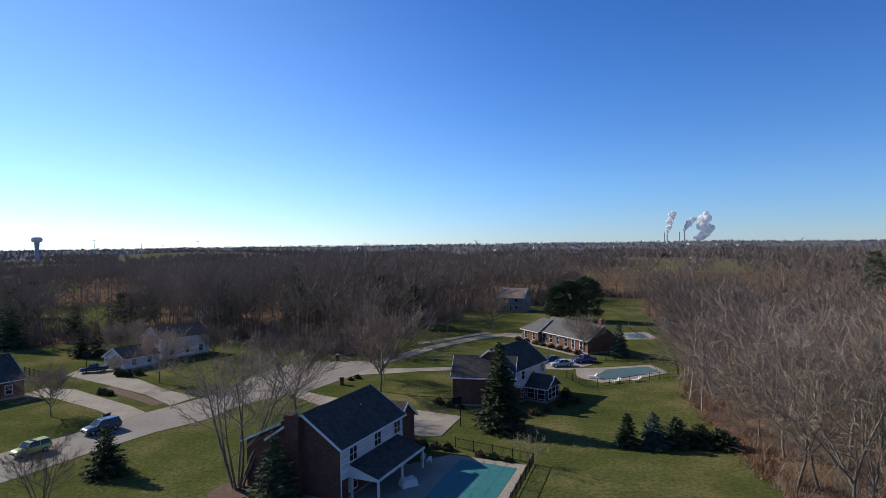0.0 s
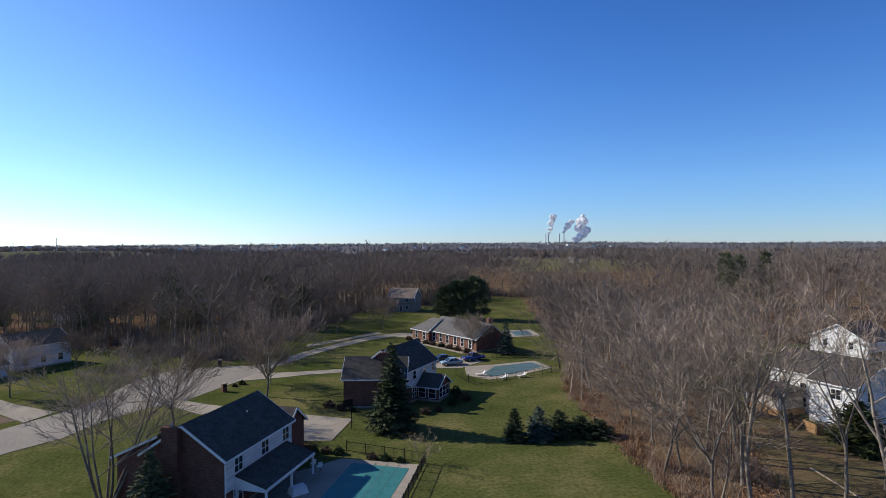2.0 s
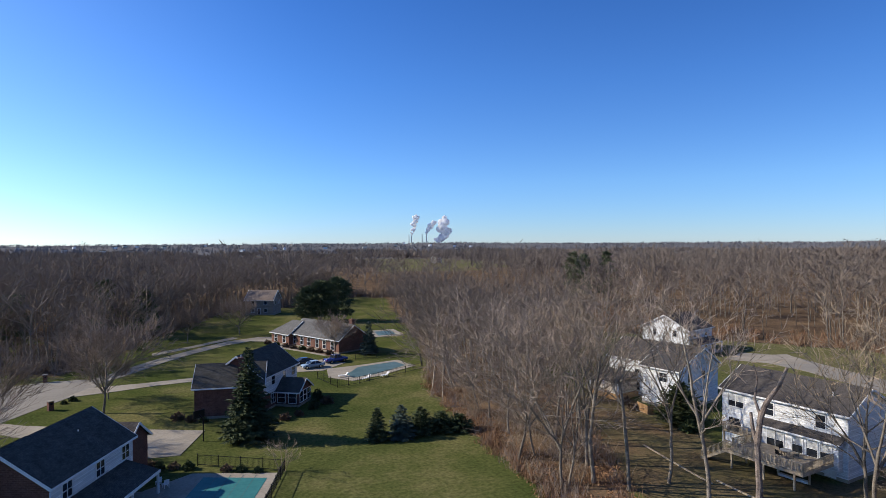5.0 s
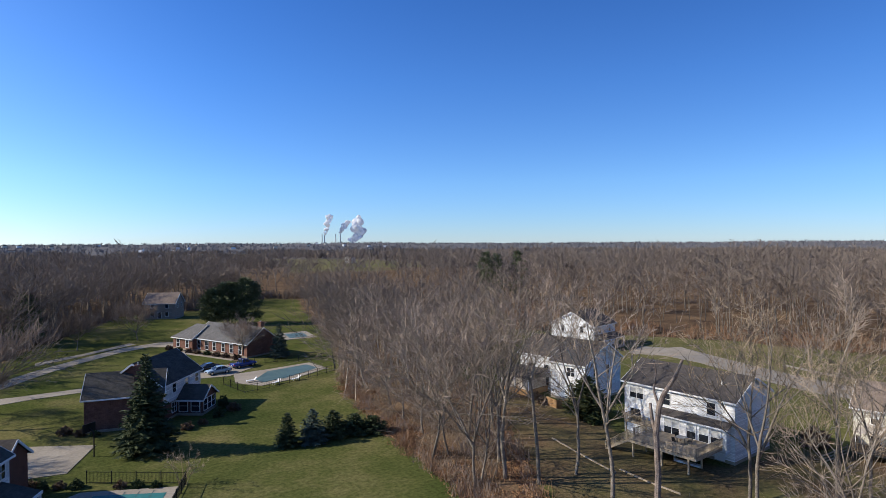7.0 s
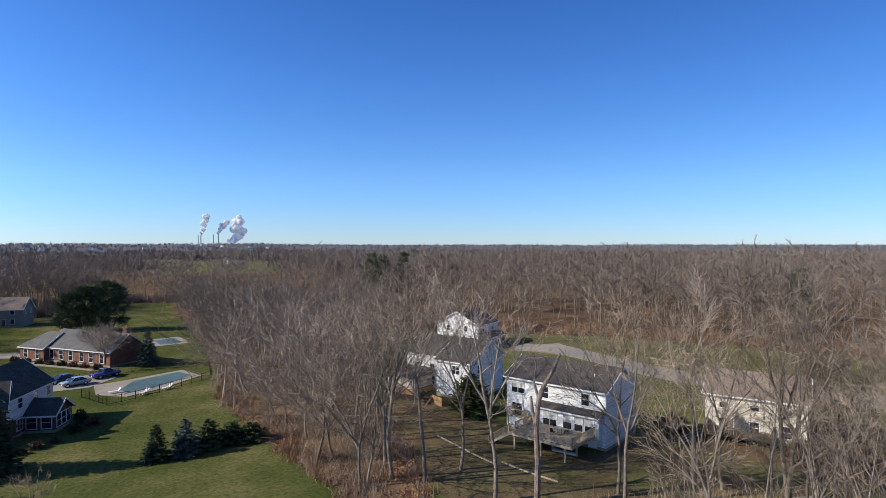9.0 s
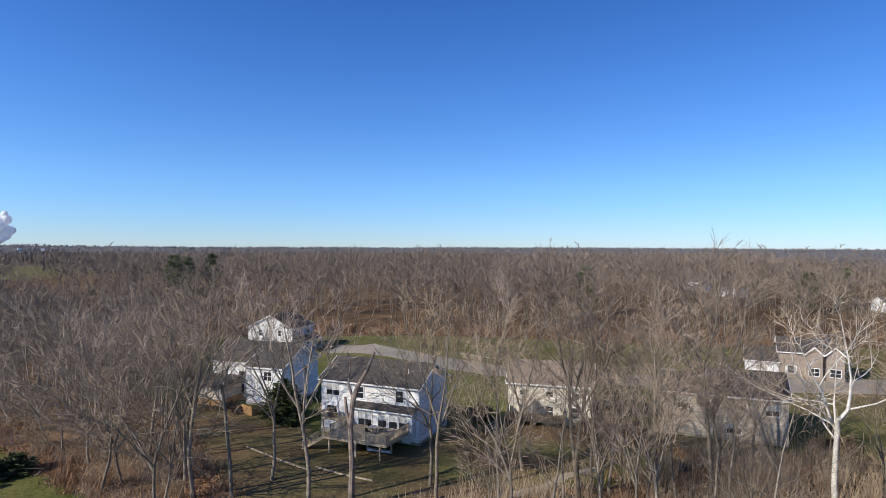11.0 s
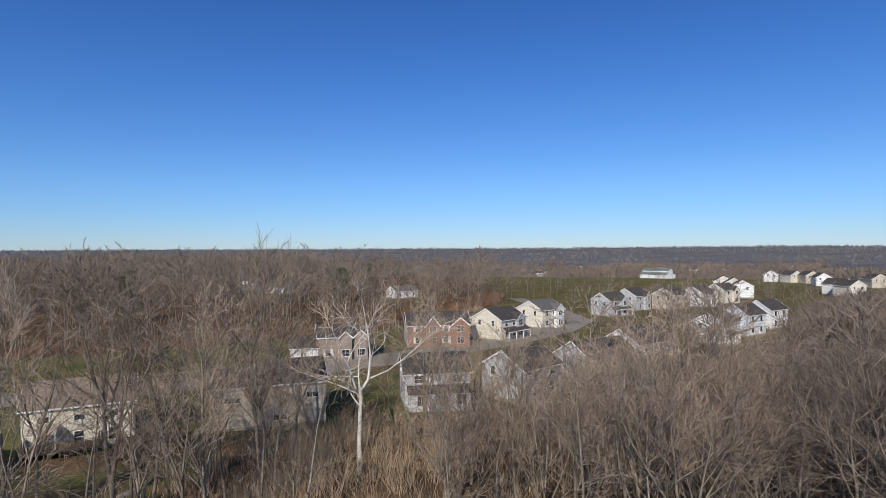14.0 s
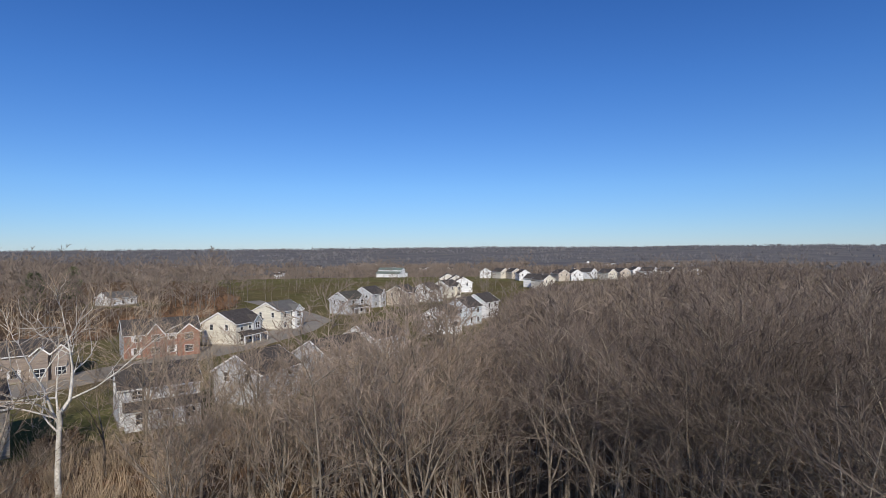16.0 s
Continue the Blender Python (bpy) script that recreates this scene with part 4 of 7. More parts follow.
def edge_spots(poly, count, depth, rmin, rmax, seed):
    rnd = random.Random(seed)
    xs, ys = [p[0] for p in poly], [p[1] for p in poly]
    out, tries = [], 0
    while len(out) < count and tries < 60000:
        tries += 1
        x, y = rnd.uniform(max(-260, min(xs)), min(300, max(xs))), rnd.uniform(max(-260, min(ys)), min(300, max(ys)))
        if rmin < math.hypot(x, y) < rmax and inside(poly, x, y) and edge_distance(poly, x, y) < depth * rnd.random() and clear_of_houses(x, y, 0) and not (y < 0 and x < -0.75 * y):
            out.append((x, y))
    return out


def far_spots(r0, r1, count, smin, smax, seed):
    rnd = random.Random(seed)
    out, tries = [], 0
    while len(out) < count and tries < count * 12:
        tries += 1
        a = radians(rnd.uniform(-46, 170))
        r = math.sqrt(rnd.uniform(r0 * r0, r1 * r1))
        x, y = r * math.sin(a), r * math.cos(a)
        if wooded(x, y) and clear_of_houses(x, y, 1) and not (r < 130 and shades_house(x, y) and rnd.random() < 0.8):
            size = rnd.uniform(smin, smax) * (0.9 + 0.35 * noise.noise((x / 60, y / 60, 4.0)))
            if inside(WOOD_SOUTH, x, y) or inside(WOOD_STRIP, x, y):
                size = min(size, top_limit(x, y) * (rnd.uniform(0.92, 1.05) if x < -y else rnd.uniform(0.75, 1.05)) / 17)
            elif a > 0.4 and r > 160:
                size *= rnd.uniform(1.1, 1.35)
            elif rnd.random() < 0.07 and r < 300:
                size *= 1.3
            if size > 0.2:
                out.append((x, y, size))
    return out


MID_KINDS = [template(81 + i, 17, 0.07, trunk_frac=(0.4, 0.3, 0.44, 0.34)[i], spread=(0.62, 0.7, 0.5, 0.66)[i], limbs=10, branches=5, twigs=5, sprigs=0, wild=1.0, fork=(0, 3, 0, 2)[i]) for i in range(4)]
BACK_KINDS = [template(86 + i, 17, 0.085, trunk_frac=0.3, spread=0.66, limbs=10, branches=4, twigs=5, sprigs=0, wild=1.0, fork=(0, 3)[i % 2]) for i in range(5)]
FAR_KINDS = [template(91 + i, 16, 0.13, trunk_frac=0.22, spread=0.7, limbs=8, branches=3, twigs=3, sprigs=0, wild=1.2) for i in range(4)]
wood_of("woods_inner", MID_KINDS, far_spots(76, 135, 380, 0.7, 1.0, 21) + INNER, TWIG_FAR, "bare woodland trees further inside the wood")
wood_of("woods_north", BACK_KINDS, [(x, y, q * 1.12) for x, y, q in far_spots(128, 330, 3800, 0.7, 1.0, 27) if x < 70 and y > 120], TWIG_FAR, "dense bare winter woods behind the northern lawns")
# unseen trees, added below the view so their shadows darken the ravine
SLOPE = random.Random(8)
SHADE_SPOTS = [(93 + 50 * SLOPE.random(), SLOPE.uniform(22, 38), 0.44) for _ in range(30)] + [(SLOPE.uniform(150, 215), SLOPE.uniform(8, 26), 0.42) for _ in range(60)]
wood_of("woods_lawn_edge", MID_KINDS, [(x, y, 0.95 + 0.2 * math.sin(x * 7 + y)) for x, y in edge_spots(WOOD_NORTH, 700, 14, 110, 280, 9) if -75 < x < 20 and y < 235][:55], TWIG_FAR, "tall bare trees along the edge of the northern lawn")
wood_of("woods_shading", MID_KINDS, [(math.sin(radians(a)) * d, math.cos(radians(a)) * d, max(0.3, (22.6 - k * d) / 19)) for a, d, k in SHADE_SPOTS], TWIG_FAR, "bare trees added out of view to shade the ravine")
wood_of("woods_south", MID_KINDS, [p for p in far_spots(80, 320, 2200, 0.85, 1.2, 29) if p[1] < 0 and p[0] < -1.15 * p[1]][:600] + RAVINE, TWIG_SHADED, "dense bare woods in the ravine")
wood_of("woods_middle", BACK_KINDS, far_spots(135, 290, 1150, 0.7, 1.12, 22), TWIG_FAR, "bare brown winter woods behind the houses")
wood_of("woods_far", FAR_KINDS, far_spots(290, 700, 2300, 0.85, 1.2, 23), TWIG_FAR, "distant bare winter woods")


def hill_woods(name, r0, r1, count, blades, mat, label, seed):
    """Woods so far off that single trees merge: sheaves of twig-like slivers, one sheaf a tree."""
    rnd = random.Random(seed)
    V, made, tries = [], 0, 0
    while made < count and tries < count * 6:
        tries += 1
        a = radians(rnd.uniform(-52, 176))
        r = r0 * (r1 / r0) ** rnd.random()
        x, y = r * math.sin(a), r * math.cos(a)
        if not wooded(x, y):
            continue
        z, grow = height(x, y), 1 + 0.35 * (r / r1)
        h = grow * (11 + 5 * noise.noise((x / 130, y / 130, 2.0))) * rnd.uniform(0.75, 1.15)
        w = h * rnd.uniform(0.3, 0.5) * (1 + r / r1)
        for _ in range(blades):
            t, c = rnd.uniform(0, 6.283), rnd.uniform(0, 3.14)
            o = w * math.sqrt(rnd.random())
            lo, hi = h * rnd.uniform(0.0, 0.35), h * (1 - 0.45 * (o / w) ** 2) * rnd.uniform(0.8, 1.05)
            bx, by = x + math.cos(t) * o * 0.35, y + math.sin(t) * o * 0.35
            k = 0.11 * w
            V += [(bx - math.cos(c) * k, by - math.sin(c) * k, z + lo), (bx + math.cos(c) * k, by + math.sin(c) * k, z + lo), (x + math.cos(t) * o, y + math.sin(t) * o, z + hi)]
        made += 1
    V = np.array(V)
    return tagged(new(name, tri_mesh(name, V, np.arange(len(V)).reshape(-1, 3), mat)), label, "woods", kind="stuff")


hill_woods("woods_distant", 620, 1700, 13000, 12, TWIG_FAR, "wide bare woods spreading towards the hills", 77)
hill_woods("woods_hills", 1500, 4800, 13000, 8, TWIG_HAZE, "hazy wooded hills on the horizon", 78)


def yard_spots():
    rnd = random.Random(31)
    out = []
    while len(out) < 300:
        a, r = radians(rnd.uniform(88, 150)), rnd.uniform(115, 520)
        x, y = r * math.sin(a), r * math.cos(a)
        if not wooded(x, y) and clear_of_houses(x, y, 2) and not inside(EAST_ROAD, x, y):
            out.append((x, y, rnd.uniform(0.35, 0.68)))
    return out


wood_of("garden_trees", FAR_KINDS, yard_spots(), TWIG_FAR, "bare garden trees scattered among the far houses")


def undergrowth(name, mat, label, spots, size, w, blades, seed):
    """Low leafless scrub: sheaves of thin stems."""
    rnd = random.Random(seed)
    V = []
    for x, y in spots:
        z = height(x, y)
        s = size * rnd.uniform(0.5, 1.2)
        for _ in range(blades):
            a, o = rnd.uniform(0, 6.283), rnd.uniform(0, 1.3)
            bx, by = x + math.cos(a) * o, y + math.sin(a) * o
            h = s * rnd.uniform(0.4, 1.0)
            t = rnd.uniform(0, 6.283)
            ln = h * rnd.uniform(0.1, 0.7)
            c = rnd.uniform(0, 3.14)
            V += [(bx - math.cos(c) * w, by - math.sin(c) * w, z), (bx + math.cos(c) * w, by + math.sin(c) * w, z), (bx + math.cos(t) * ln, by + math.sin(t) * ln, z + h)]
    V = np.array(V)
    return tagged(new(name, tri_mesh(name, V, np.arange(len(V)).reshape(-1, 3), mat)), label, "undergrowth", kind="stuff")


undergrowth("scrub_east", RUSTY, "rust-brown scrub along the far wood's edge", edge_spots(WOOD_EAST, 650, 26, 100, 300, 1), 3.2, 0.07, 26, 41)
undergrowth("scrub_north", TWIG, "dark scrub along the northern wood's edge", edge_spots(WOOD_NORTH, 1300, 45, 100, 300, 2), 4.6, 0.09, 34, 42)
undergrowth("scrub_strip", TWIG, "leafless scrub inside the belt of trees", edge_spots(WOOD_STRIP, 420, 16, 45, 200, 3), 2.4, 0.02, 46, 43)
undergrowth("scrub_south", TWIG_TAN, "tan saplings and scrub below the houses", edge_spots(WOOD_SOUTH, 760, 42, 45, 130, 4), 4.4, 0.024, 44, 44)
undergrowth("scrub_rusty", RUSTY, "rust-coloured dry scrub at the lawn's edge", edge_spots(WOOD_SOUTH, 130, 22, 48, 90, 5) + edge_spots(WOOD_STRIP, 90, 5, 45, 120, 6), 1.6, 0.035, 50, 45)
undergrowth("leaf_drift", LEAVES, "drift of rust-coloured oak leaves along the lawn", edge_spots(WOOD_STRIP, 420, 6, 40, 105, 7) + edge_spots(WOOD_SOUTH, 260, 7, 34, 62, 8), 0.16, 0.13, 42, 46)
# ---- evergreens ----
def conifer_mesh(seed, H, R, mat, tiers=26, droop=0.25, per=11, w=0.16, bare=0.06):
    """Needle sprays: short slivers along drooping boughs."""
    rnd = random.Random(seed)
    verts, faces = [], []
    for t in range(tiers):
        k = t / tiers
        z = H * (bare + (0.99 - bare) * k)
        L = R * (1 - k) ** 0.85 * (0.9 + 0.2 * rnd.random()) + 0.12
        n = max(5, int(per * (0.45 + 0.75 * (1 - k))))
        for i in range(n):
            az = 6.283 * (i + rnd.random()) / n
            Lb = L * rnd.uniform(0.72, 1.12)
            d = Vector((math.cos(az), math.sin(az), -droop * rnd.uniform(0.4, 1.3) + 0.5 * k))
            s = Vector((-math.sin(az), math.cos(az), 0))
            m = max(3, int(Lb / 0.28))
            for j in range(m):
                f = (j + 0.6) / m
                c = Vector((0, 0, z + rnd.gauss(0, 0.05) * H / tiers)) + d * Lb * f
                c.z += 0.12 * Lb * f * f
                for sg in (-1, 1):
                    g = Lb * 0.30 * (1.1 - f * 0.7) + 0.12
                    tip = c + s * sg * g + d * g * 0.9 + Vector((0, 0, rnd.uniform(-0.22, 0.06) * g))
                    o = (d * w * 0.8 + Vector((0, 0, rnd.gauss(0, 0.5) * w)))
                    v = len(verts)
                    verts += [tuple(c - o), tuple(c + o), tuple(tip)]
                    faces.append((v, v + 1, v + 2))
    me = bpy.data.meshes.new("crown")
    me.from_pydata(verts, [], faces)
    me.update()
    me.materials.append(mat)
    return me


def stem_mesh(H, r):
    bm = bmesh.new()
    rod(bm, (0, 0, -0.2), (0, 0, H * 0.96), r, 0.02, 8)
    me = bpy.data.meshes.new("trunk")
    bm.to_mesh(me)
    bm.free()
    me.materials.append(BARK)
    return me


def conifer(x, y, H, R, mat, label, seed, name="spruce", category="evergreen tree", **kw):
    return plant((stem_mesh(H, H * 0.014 + 0.03), conifer_mesh(seed, H, R, mat, **kw)), x, y, seed * 40, 1.0, label, name=name, category=category)


conifer(7.5, 79.5, 12.0, 3.3, NEEDLE, "tall dark green spruce beside the brick house", 1, tiers=38, per=17)
conifer(-37.6, 65.2, 5.7, 2.4, NEEDLE, "dark spruce on the lawn by the road", 2, tiers=20, per=12)
conifer(-16.6, 57.0, 6.8, 2.6, NEEDLE_PINE, "green spruce growing against the near house", 3, tiers=24, per=13)
conifer(38.3, 129.0, 7.6, 2.3, NEEDLE_BLUE, "bluish spruce at the end of the ranch house", 4, tiers=26, per=13)
conifer(22.3, 72.2, 4.2, 1.6, NEEDLE, "small dark spruce in a row on the lawn", 5, tiers=18, per=12)
conifer(25.4, 71.8, 4.3, 1.9, NEEDLE_BLUE, "small blue-green spruce in a row on the lawn", 6, tiers=18, per=12)
conifer(28.4, 72.4, 3.4, 2.2, NEEDLE, "low spreading dark evergreen on the lawn", 7, tiers=14, per=13, droop=0.05)
conifer(31.2, 72.0, 2.6, 2.2, NEEDLE, "low dark evergreen at the wood's edge", 8, tiers=13, per=13, droop=0.0)
conifer(33.4, 71.2, 2.2, 2.0, NEEDLE, "low dark evergreen at the wood's edge", 18, tiers=12, per=13, droop=0.0)
conifer(-84, 136, 8.5, 2.0, NEEDLE, "narrow dark evergreen behind the garage", 9, tiers=24, per=11)
conifer(-80, 136, 8.0, 2.0, NEEDLE, "narrow dark evergreen behind the garage", 10, tiers=24, per=11)
conifer(62.0, 60.8, 5.8, 3.6, NEEDLE_OLIVE, "broad loose green evergreen between the white houses", 11, tiers=22, per=13, droop=-0.1, w=0.2)
conifer(-110, 149, 14, 4.6, NEEDLE_PINE, "large dark pine beside the western lawn", 15, tiers=24, per=13)
conifer(-104, 166, 11, 3.6, NEEDLE_PINE, "large dark pine on the far lawn", 13, tiers=22, per=12)


def pine_mesh(seed, H, R, mat, clumps=150):
    """A broad white pine: many clumps of needles round short boughs."""
    rnd = random.Random(seed)
    verts, faces = [], []
    for c in range(clumps):
        k = rnd.uniform(0.12, 0.98)
        az = rnd.uniform(0, 6.283)
        lim = R * (math.sin(min(1.0, (1.03 - k) * 1.9) * 1.4) ** 0.8) * (0.85 + 0.3 * noise.noise((math.cos(az) * 1.5, math.sin(az) * 1.5, k * 5 + seed)))
        rr = lim * rnd.uniform(0.35, 1.0)
        p = Vector((math.cos(az) * rr, math.sin(az) * rr, H * k))
        for _ in range(46):
            o = Vector((rnd.gauss(0, 1), rnd.gauss(0, 1), rnd.gauss(0, 0.55)))
            q = p + o * 0.55
            d = (o + Vector((math.cos(az), math.sin(az), 0.5))).normalized()
            s = d.cross(Vector((rnd.gauss(0, 1), rnd.gauss(0, 1), rnd.gauss(0, 1)))).normalized() * 0.13
            i = len(verts)
            verts += [tuple(q - s), tuple(q + s), tuple(q + d * 0.75)]
            faces.append((i, i + 1, i + 2))
    me = bpy.data.meshes.new("crown")
    me.from_pydata(verts, [], faces)
    me.update()
    me.materials.append(mat)
    return me


for i, (x, y, H, R) in enumerate(((40.5, 190, 13.0, 5.4), (45.5, 188, 14.0, 5.8), (37, 192, 11, 4.6))):
    plant((stem_mesh(H, 0.3), pine_mesh(20 + i, H, R, NEEDLE_PINE, 200)), x, y, 0, 1.0, "broad dark green pine behind the ranch house", "pines behind the ranch house", "pine", "evergreen tree")
for i, (x, y, H) in enumerate(((150, 205, 21), (158, 208, 20), (166, 203, 21), (-38, 176, 13), (-46, 182, 15), (-52, 205, 16), (-20, 190, 15), (300, -25, 16), (-96, 190, 12), (-130, 178, 13), (-92, 170, 12), (-66, 178, 14), (-10, 178, 13), (-60, 240, 17), (-150, 215, 14), (210, 60, 17), (262, -10, 15))):
    plant((stem_mesh(H, 0.3), pine_mesh(30 + i, H, 4.5, NEEDLE_PINE, 80)), x, y, 0, 1.0, "dark green pine standing among bare woods", "pines in the woods", "pine", "evergreen tree")


# ---- houses ----
def facing(side, L, W, a0, a1, d0, d1, z0, z1):
    """A box on one face of a house; a runs along the face, d outwards."""
    if side == "-y":
        return box(a0, a1, -W / 2 - d1, -W / 2 - d0, z0, z1)
    if side == "+y":
        return box(a0, a1, W / 2 + d0, W / 2 + d1, z0, z1)
    if side == "-x":
        return box(-L / 2 - d1, -L / 2 - d0, a0, a1, z0, z1)
    return box(L / 2 + d0, L / 2 + d1, a0, a1, z0, z1)


def lattice(us, zs, holes, d0, d1, put):
    """One connected frame: a grid of cells with holes, given thickness."""
    bm = bmesh.new()
    seen = {}

    def vert(i, k, d):
        key = (i, k, d)
        if key not in seen:
            seen[key] = bm.verts.new(put(us[i], d, zs[k]))
        return seen[key]

    nu, nz = len(us) - 1, len(zs) - 1
    solid = lambda i, k: 0 <= i < nu and 0 <= k < nz and (i, k) not in holes
    for i in range(nu):
        for k in range(nz):
            if not solid(i, k):
                continue
            bm.faces.new((vert(i, k, d1), vert(i + 1, k, d1), vert(i + 1, k + 1, d1), vert(i, k + 1, d1)))
            bm.faces.new((vert(i, k + 1, d0), vert(i + 1, k + 1, d0), vert(i + 1, k, d0), vert(i, k, d0)))
            for (di, dk), (p, q) in (((-1, 0), ((i, k), (i, k + 1))), ((1, 0), ((i + 1, k + 1), (i + 1, k))), ((0, -1), ((i + 1, k), (i, k))), ((0, 1), ((i, k + 1), (i + 1, k + 1)))):
                if not solid(i + di, k + dk):
                    bm.faces.new((vert(*p, d0), vert(*q, d0), vert(*q, d1), vert(*p, d1)))
    bmesh.ops.recalc_face_normals(bm, faces=bm.faces)
    return bm


def wall_window(parent, u0, u1, z0, z1, side, L, W, sashes=1, blind=False, shutters=None, rows=2):
    """A window on one face of a house: a frame, its panes, and what hangs beside or behind them."""
    t, b = 0.09, 0.05

    def put(u, d, z):
        return {"-y": (u, -W / 2 - d, z), "+y": (-u if False else u, W / 2 + d, z), "-x": (-L / 2 - d, u, z), "+x": (L / 2 + d, u, z)}[side]
    us, zs = [u0 - t, u0], [z0 - t, z0]
    for s in range(1, sashes):
        c = u0 + (u1 - u0) * s / sashes
        us += [c - b / 2, c + b / 2]
    us += [u1, u1 + t]
    for s in range(1, rows):
        c = z0 + (z1 - z0) * s / rows
        zs += [c - b / 2, c + b / 2]
    zs += [z1, z1 + t]
    holes = {(i, k) for i in range(1, len(us) - 1, 2) for k in range(1, len(zs) - 1, 2)}
    w = part("window", lattice(us, zs, holes, -0.03, 0.07, put), TRIM, parent)
    for i, k in sorted(holes):
        part("pane", facing(side, L, W, us[i], us[i + 1], -0.02, 0.02, zs[k], zs[k + 1]), GLASS, w)
        if blind and k > 1:
            part("blind", facing(side, L, W, us[i] + 0.02, us[i + 1] - 0.02, 0.021, 0.026, zs[k] + 0.02, zs[k + 1]), CURTAIN, w)
    if shutters:
        for a in (u0 - t - 0.38, u1 + t + 0.02):
            part("shutter", facing(side, L, W, a, a + 0.36, -0.02, 0.05, z0, z1), shutters, w)
    return w


def gable_roof(parent, L, W, eave, ridge, mat, over=0.35, x0=None, x1=None, hip=(False, False), trim=TRIM, name="roof"):
    """Two pitched slabs with overhang, fascia boards along the eaves and bargeboards along the gables."""
    x0 = -L / 2 if x0 is None else x0
    x1 = L / 2 if x1 is None else x1
    rise = (ridge - eave) / (W / 2)
    yo, ze = W / 2 + over, eave - rise * over
    a, b = x0 - over, x1 + over
    ra = x0 + W / 2 * 0.9 if hip[0] else a
    rb = x1 - W / 2 * 0.9 if hip[1] else b
    th = 0.16
    bm = bmesh.new()
    for s in (-1, 1):
        lo = [(a, s * yo, ze), (b, s * yo, ze), (rb, 0, ridge), (ra, 0, ridge)]
        if s > 0:
            lo = [lo[1], lo[0], lo[3], lo[2]]
        hexa(bm, [(x, y, z) for x, y, z in lo] + [(x, y, z + th) for x, y, z in lo])
    for h, e, r in ((hip[0], a, ra), (hip[1], b, rb)):
        if h:
            pts = [(e, -yo, ze), (e, yo, ze), (r, 0, ridge)]
            v = [bm.verts.new((x, y, z + th + 0.004)) for x, y, z in pts]
            bm.faces.new(v)
    roof = part(name, bm, mat, parent)
    part("gutter", box(a, b, yo - 0.03, yo + 0.09, ze - 0.05, ze + 0.13), trim, parent)
    part("gutter", box(a, b, -yo - 0.09, -yo + 0.03, ze - 0.05, ze + 0.13), trim, parent)
    for h, e in ((hip[0], a), (hip[1], b)):
        if not h:
            for s in (-1, 1):
                part("bargeboard", beam(bmesh.new(), (e, s * yo, ze + 0.03), (e, 0, ridge + 0.03), 0.06, 0.24), trim, parent)
    return roof


def gable_walls(parent, L, W, eave, ridge, mat, base=0.0, name="wall", gable_mat=None):
    bm = box(-L / 2, L / 2, -W / 2, W / 2, -0.3, eave)
    if gable_mat is None:
        for e in (-L / 2, L / 2 - 0.2):
            v = [bm.verts.new(p) for p in ((e, -W / 2, eave), (e, W / 2, eave), (e, 0, ridge - 0.02), (e + 0.2, -W / 2, eave), (e + 0.2, W / 2, eave), (e + 0.2, 0, ridge - 0.02))]
            for f in ((0, 2, 1), (3, 4, 5), (0, 3, 5, 2), (1, 2, 5, 4)):
                bm.faces.new([v[i] for i in f])
    w = part(name, bm, mat, parent)
    part("foundation", box(-L / 2 - 0.03, L / 2 + 0.03, -W / 2 - 0.03, W / 2 + 0.03, -0.3, 0.35), CONCRETE, parent)
    return w


def chimney(parent, x, y, z0, z1, w=0.9, d=0.6, mat=BRICK_DARK):
    bm = box(x - w / 2, x + w / 2, y - d / 2, y + d / 2, z0, z1)
    box(x - w / 2 - 0.06, x + w / 2 + 0.06, y - d / 2 - 0.06, y + d / 2 + 0.06, z1 - 0.3, z1 - 0.12, bm)
    c = part("chimney", bm, mat, parent)
    bm = bmesh.new()
    rod(bm, (x, y, z1), (x, y, z1 + 0.35), 0.13, 0.12, 10)
    part("flue", bm, STEEL, c)


def garage_door(parent, u0, u1, side, L, W, z1=2.2, mat=TRIM):
    def place(a0, a1, d0, d1, zz0, zz1, bm=None):
        if side == "-y":
            return box(a0, a1, -W / 2 - d1, -W / 2 - d0, zz0, zz1, bm)
        if side == "+y":
            return box(a0, a1, W / 2 + d0, W / 2 + d1, zz0, zz1, bm)
        if side == "-x":
            return box(-L / 2 - d1, -L / 2 - d0, a0, a1, zz0, zz1, bm)
        return box(L / 2 + d0, L / 2 + d1, a0, a1, zz0, zz1, bm)
    g = part("garage_door", place(u0, u1, 0.0, 0.03, 0.02, z1), mat, parent)
    for k in range(4):
        part("panel", place(u0 + 0.05, u1 - 0.05, 0.03, 0.055, 0.06 + k * z1 / 4, (k + 1) * z1 / 4 - 0.03), mat, g)


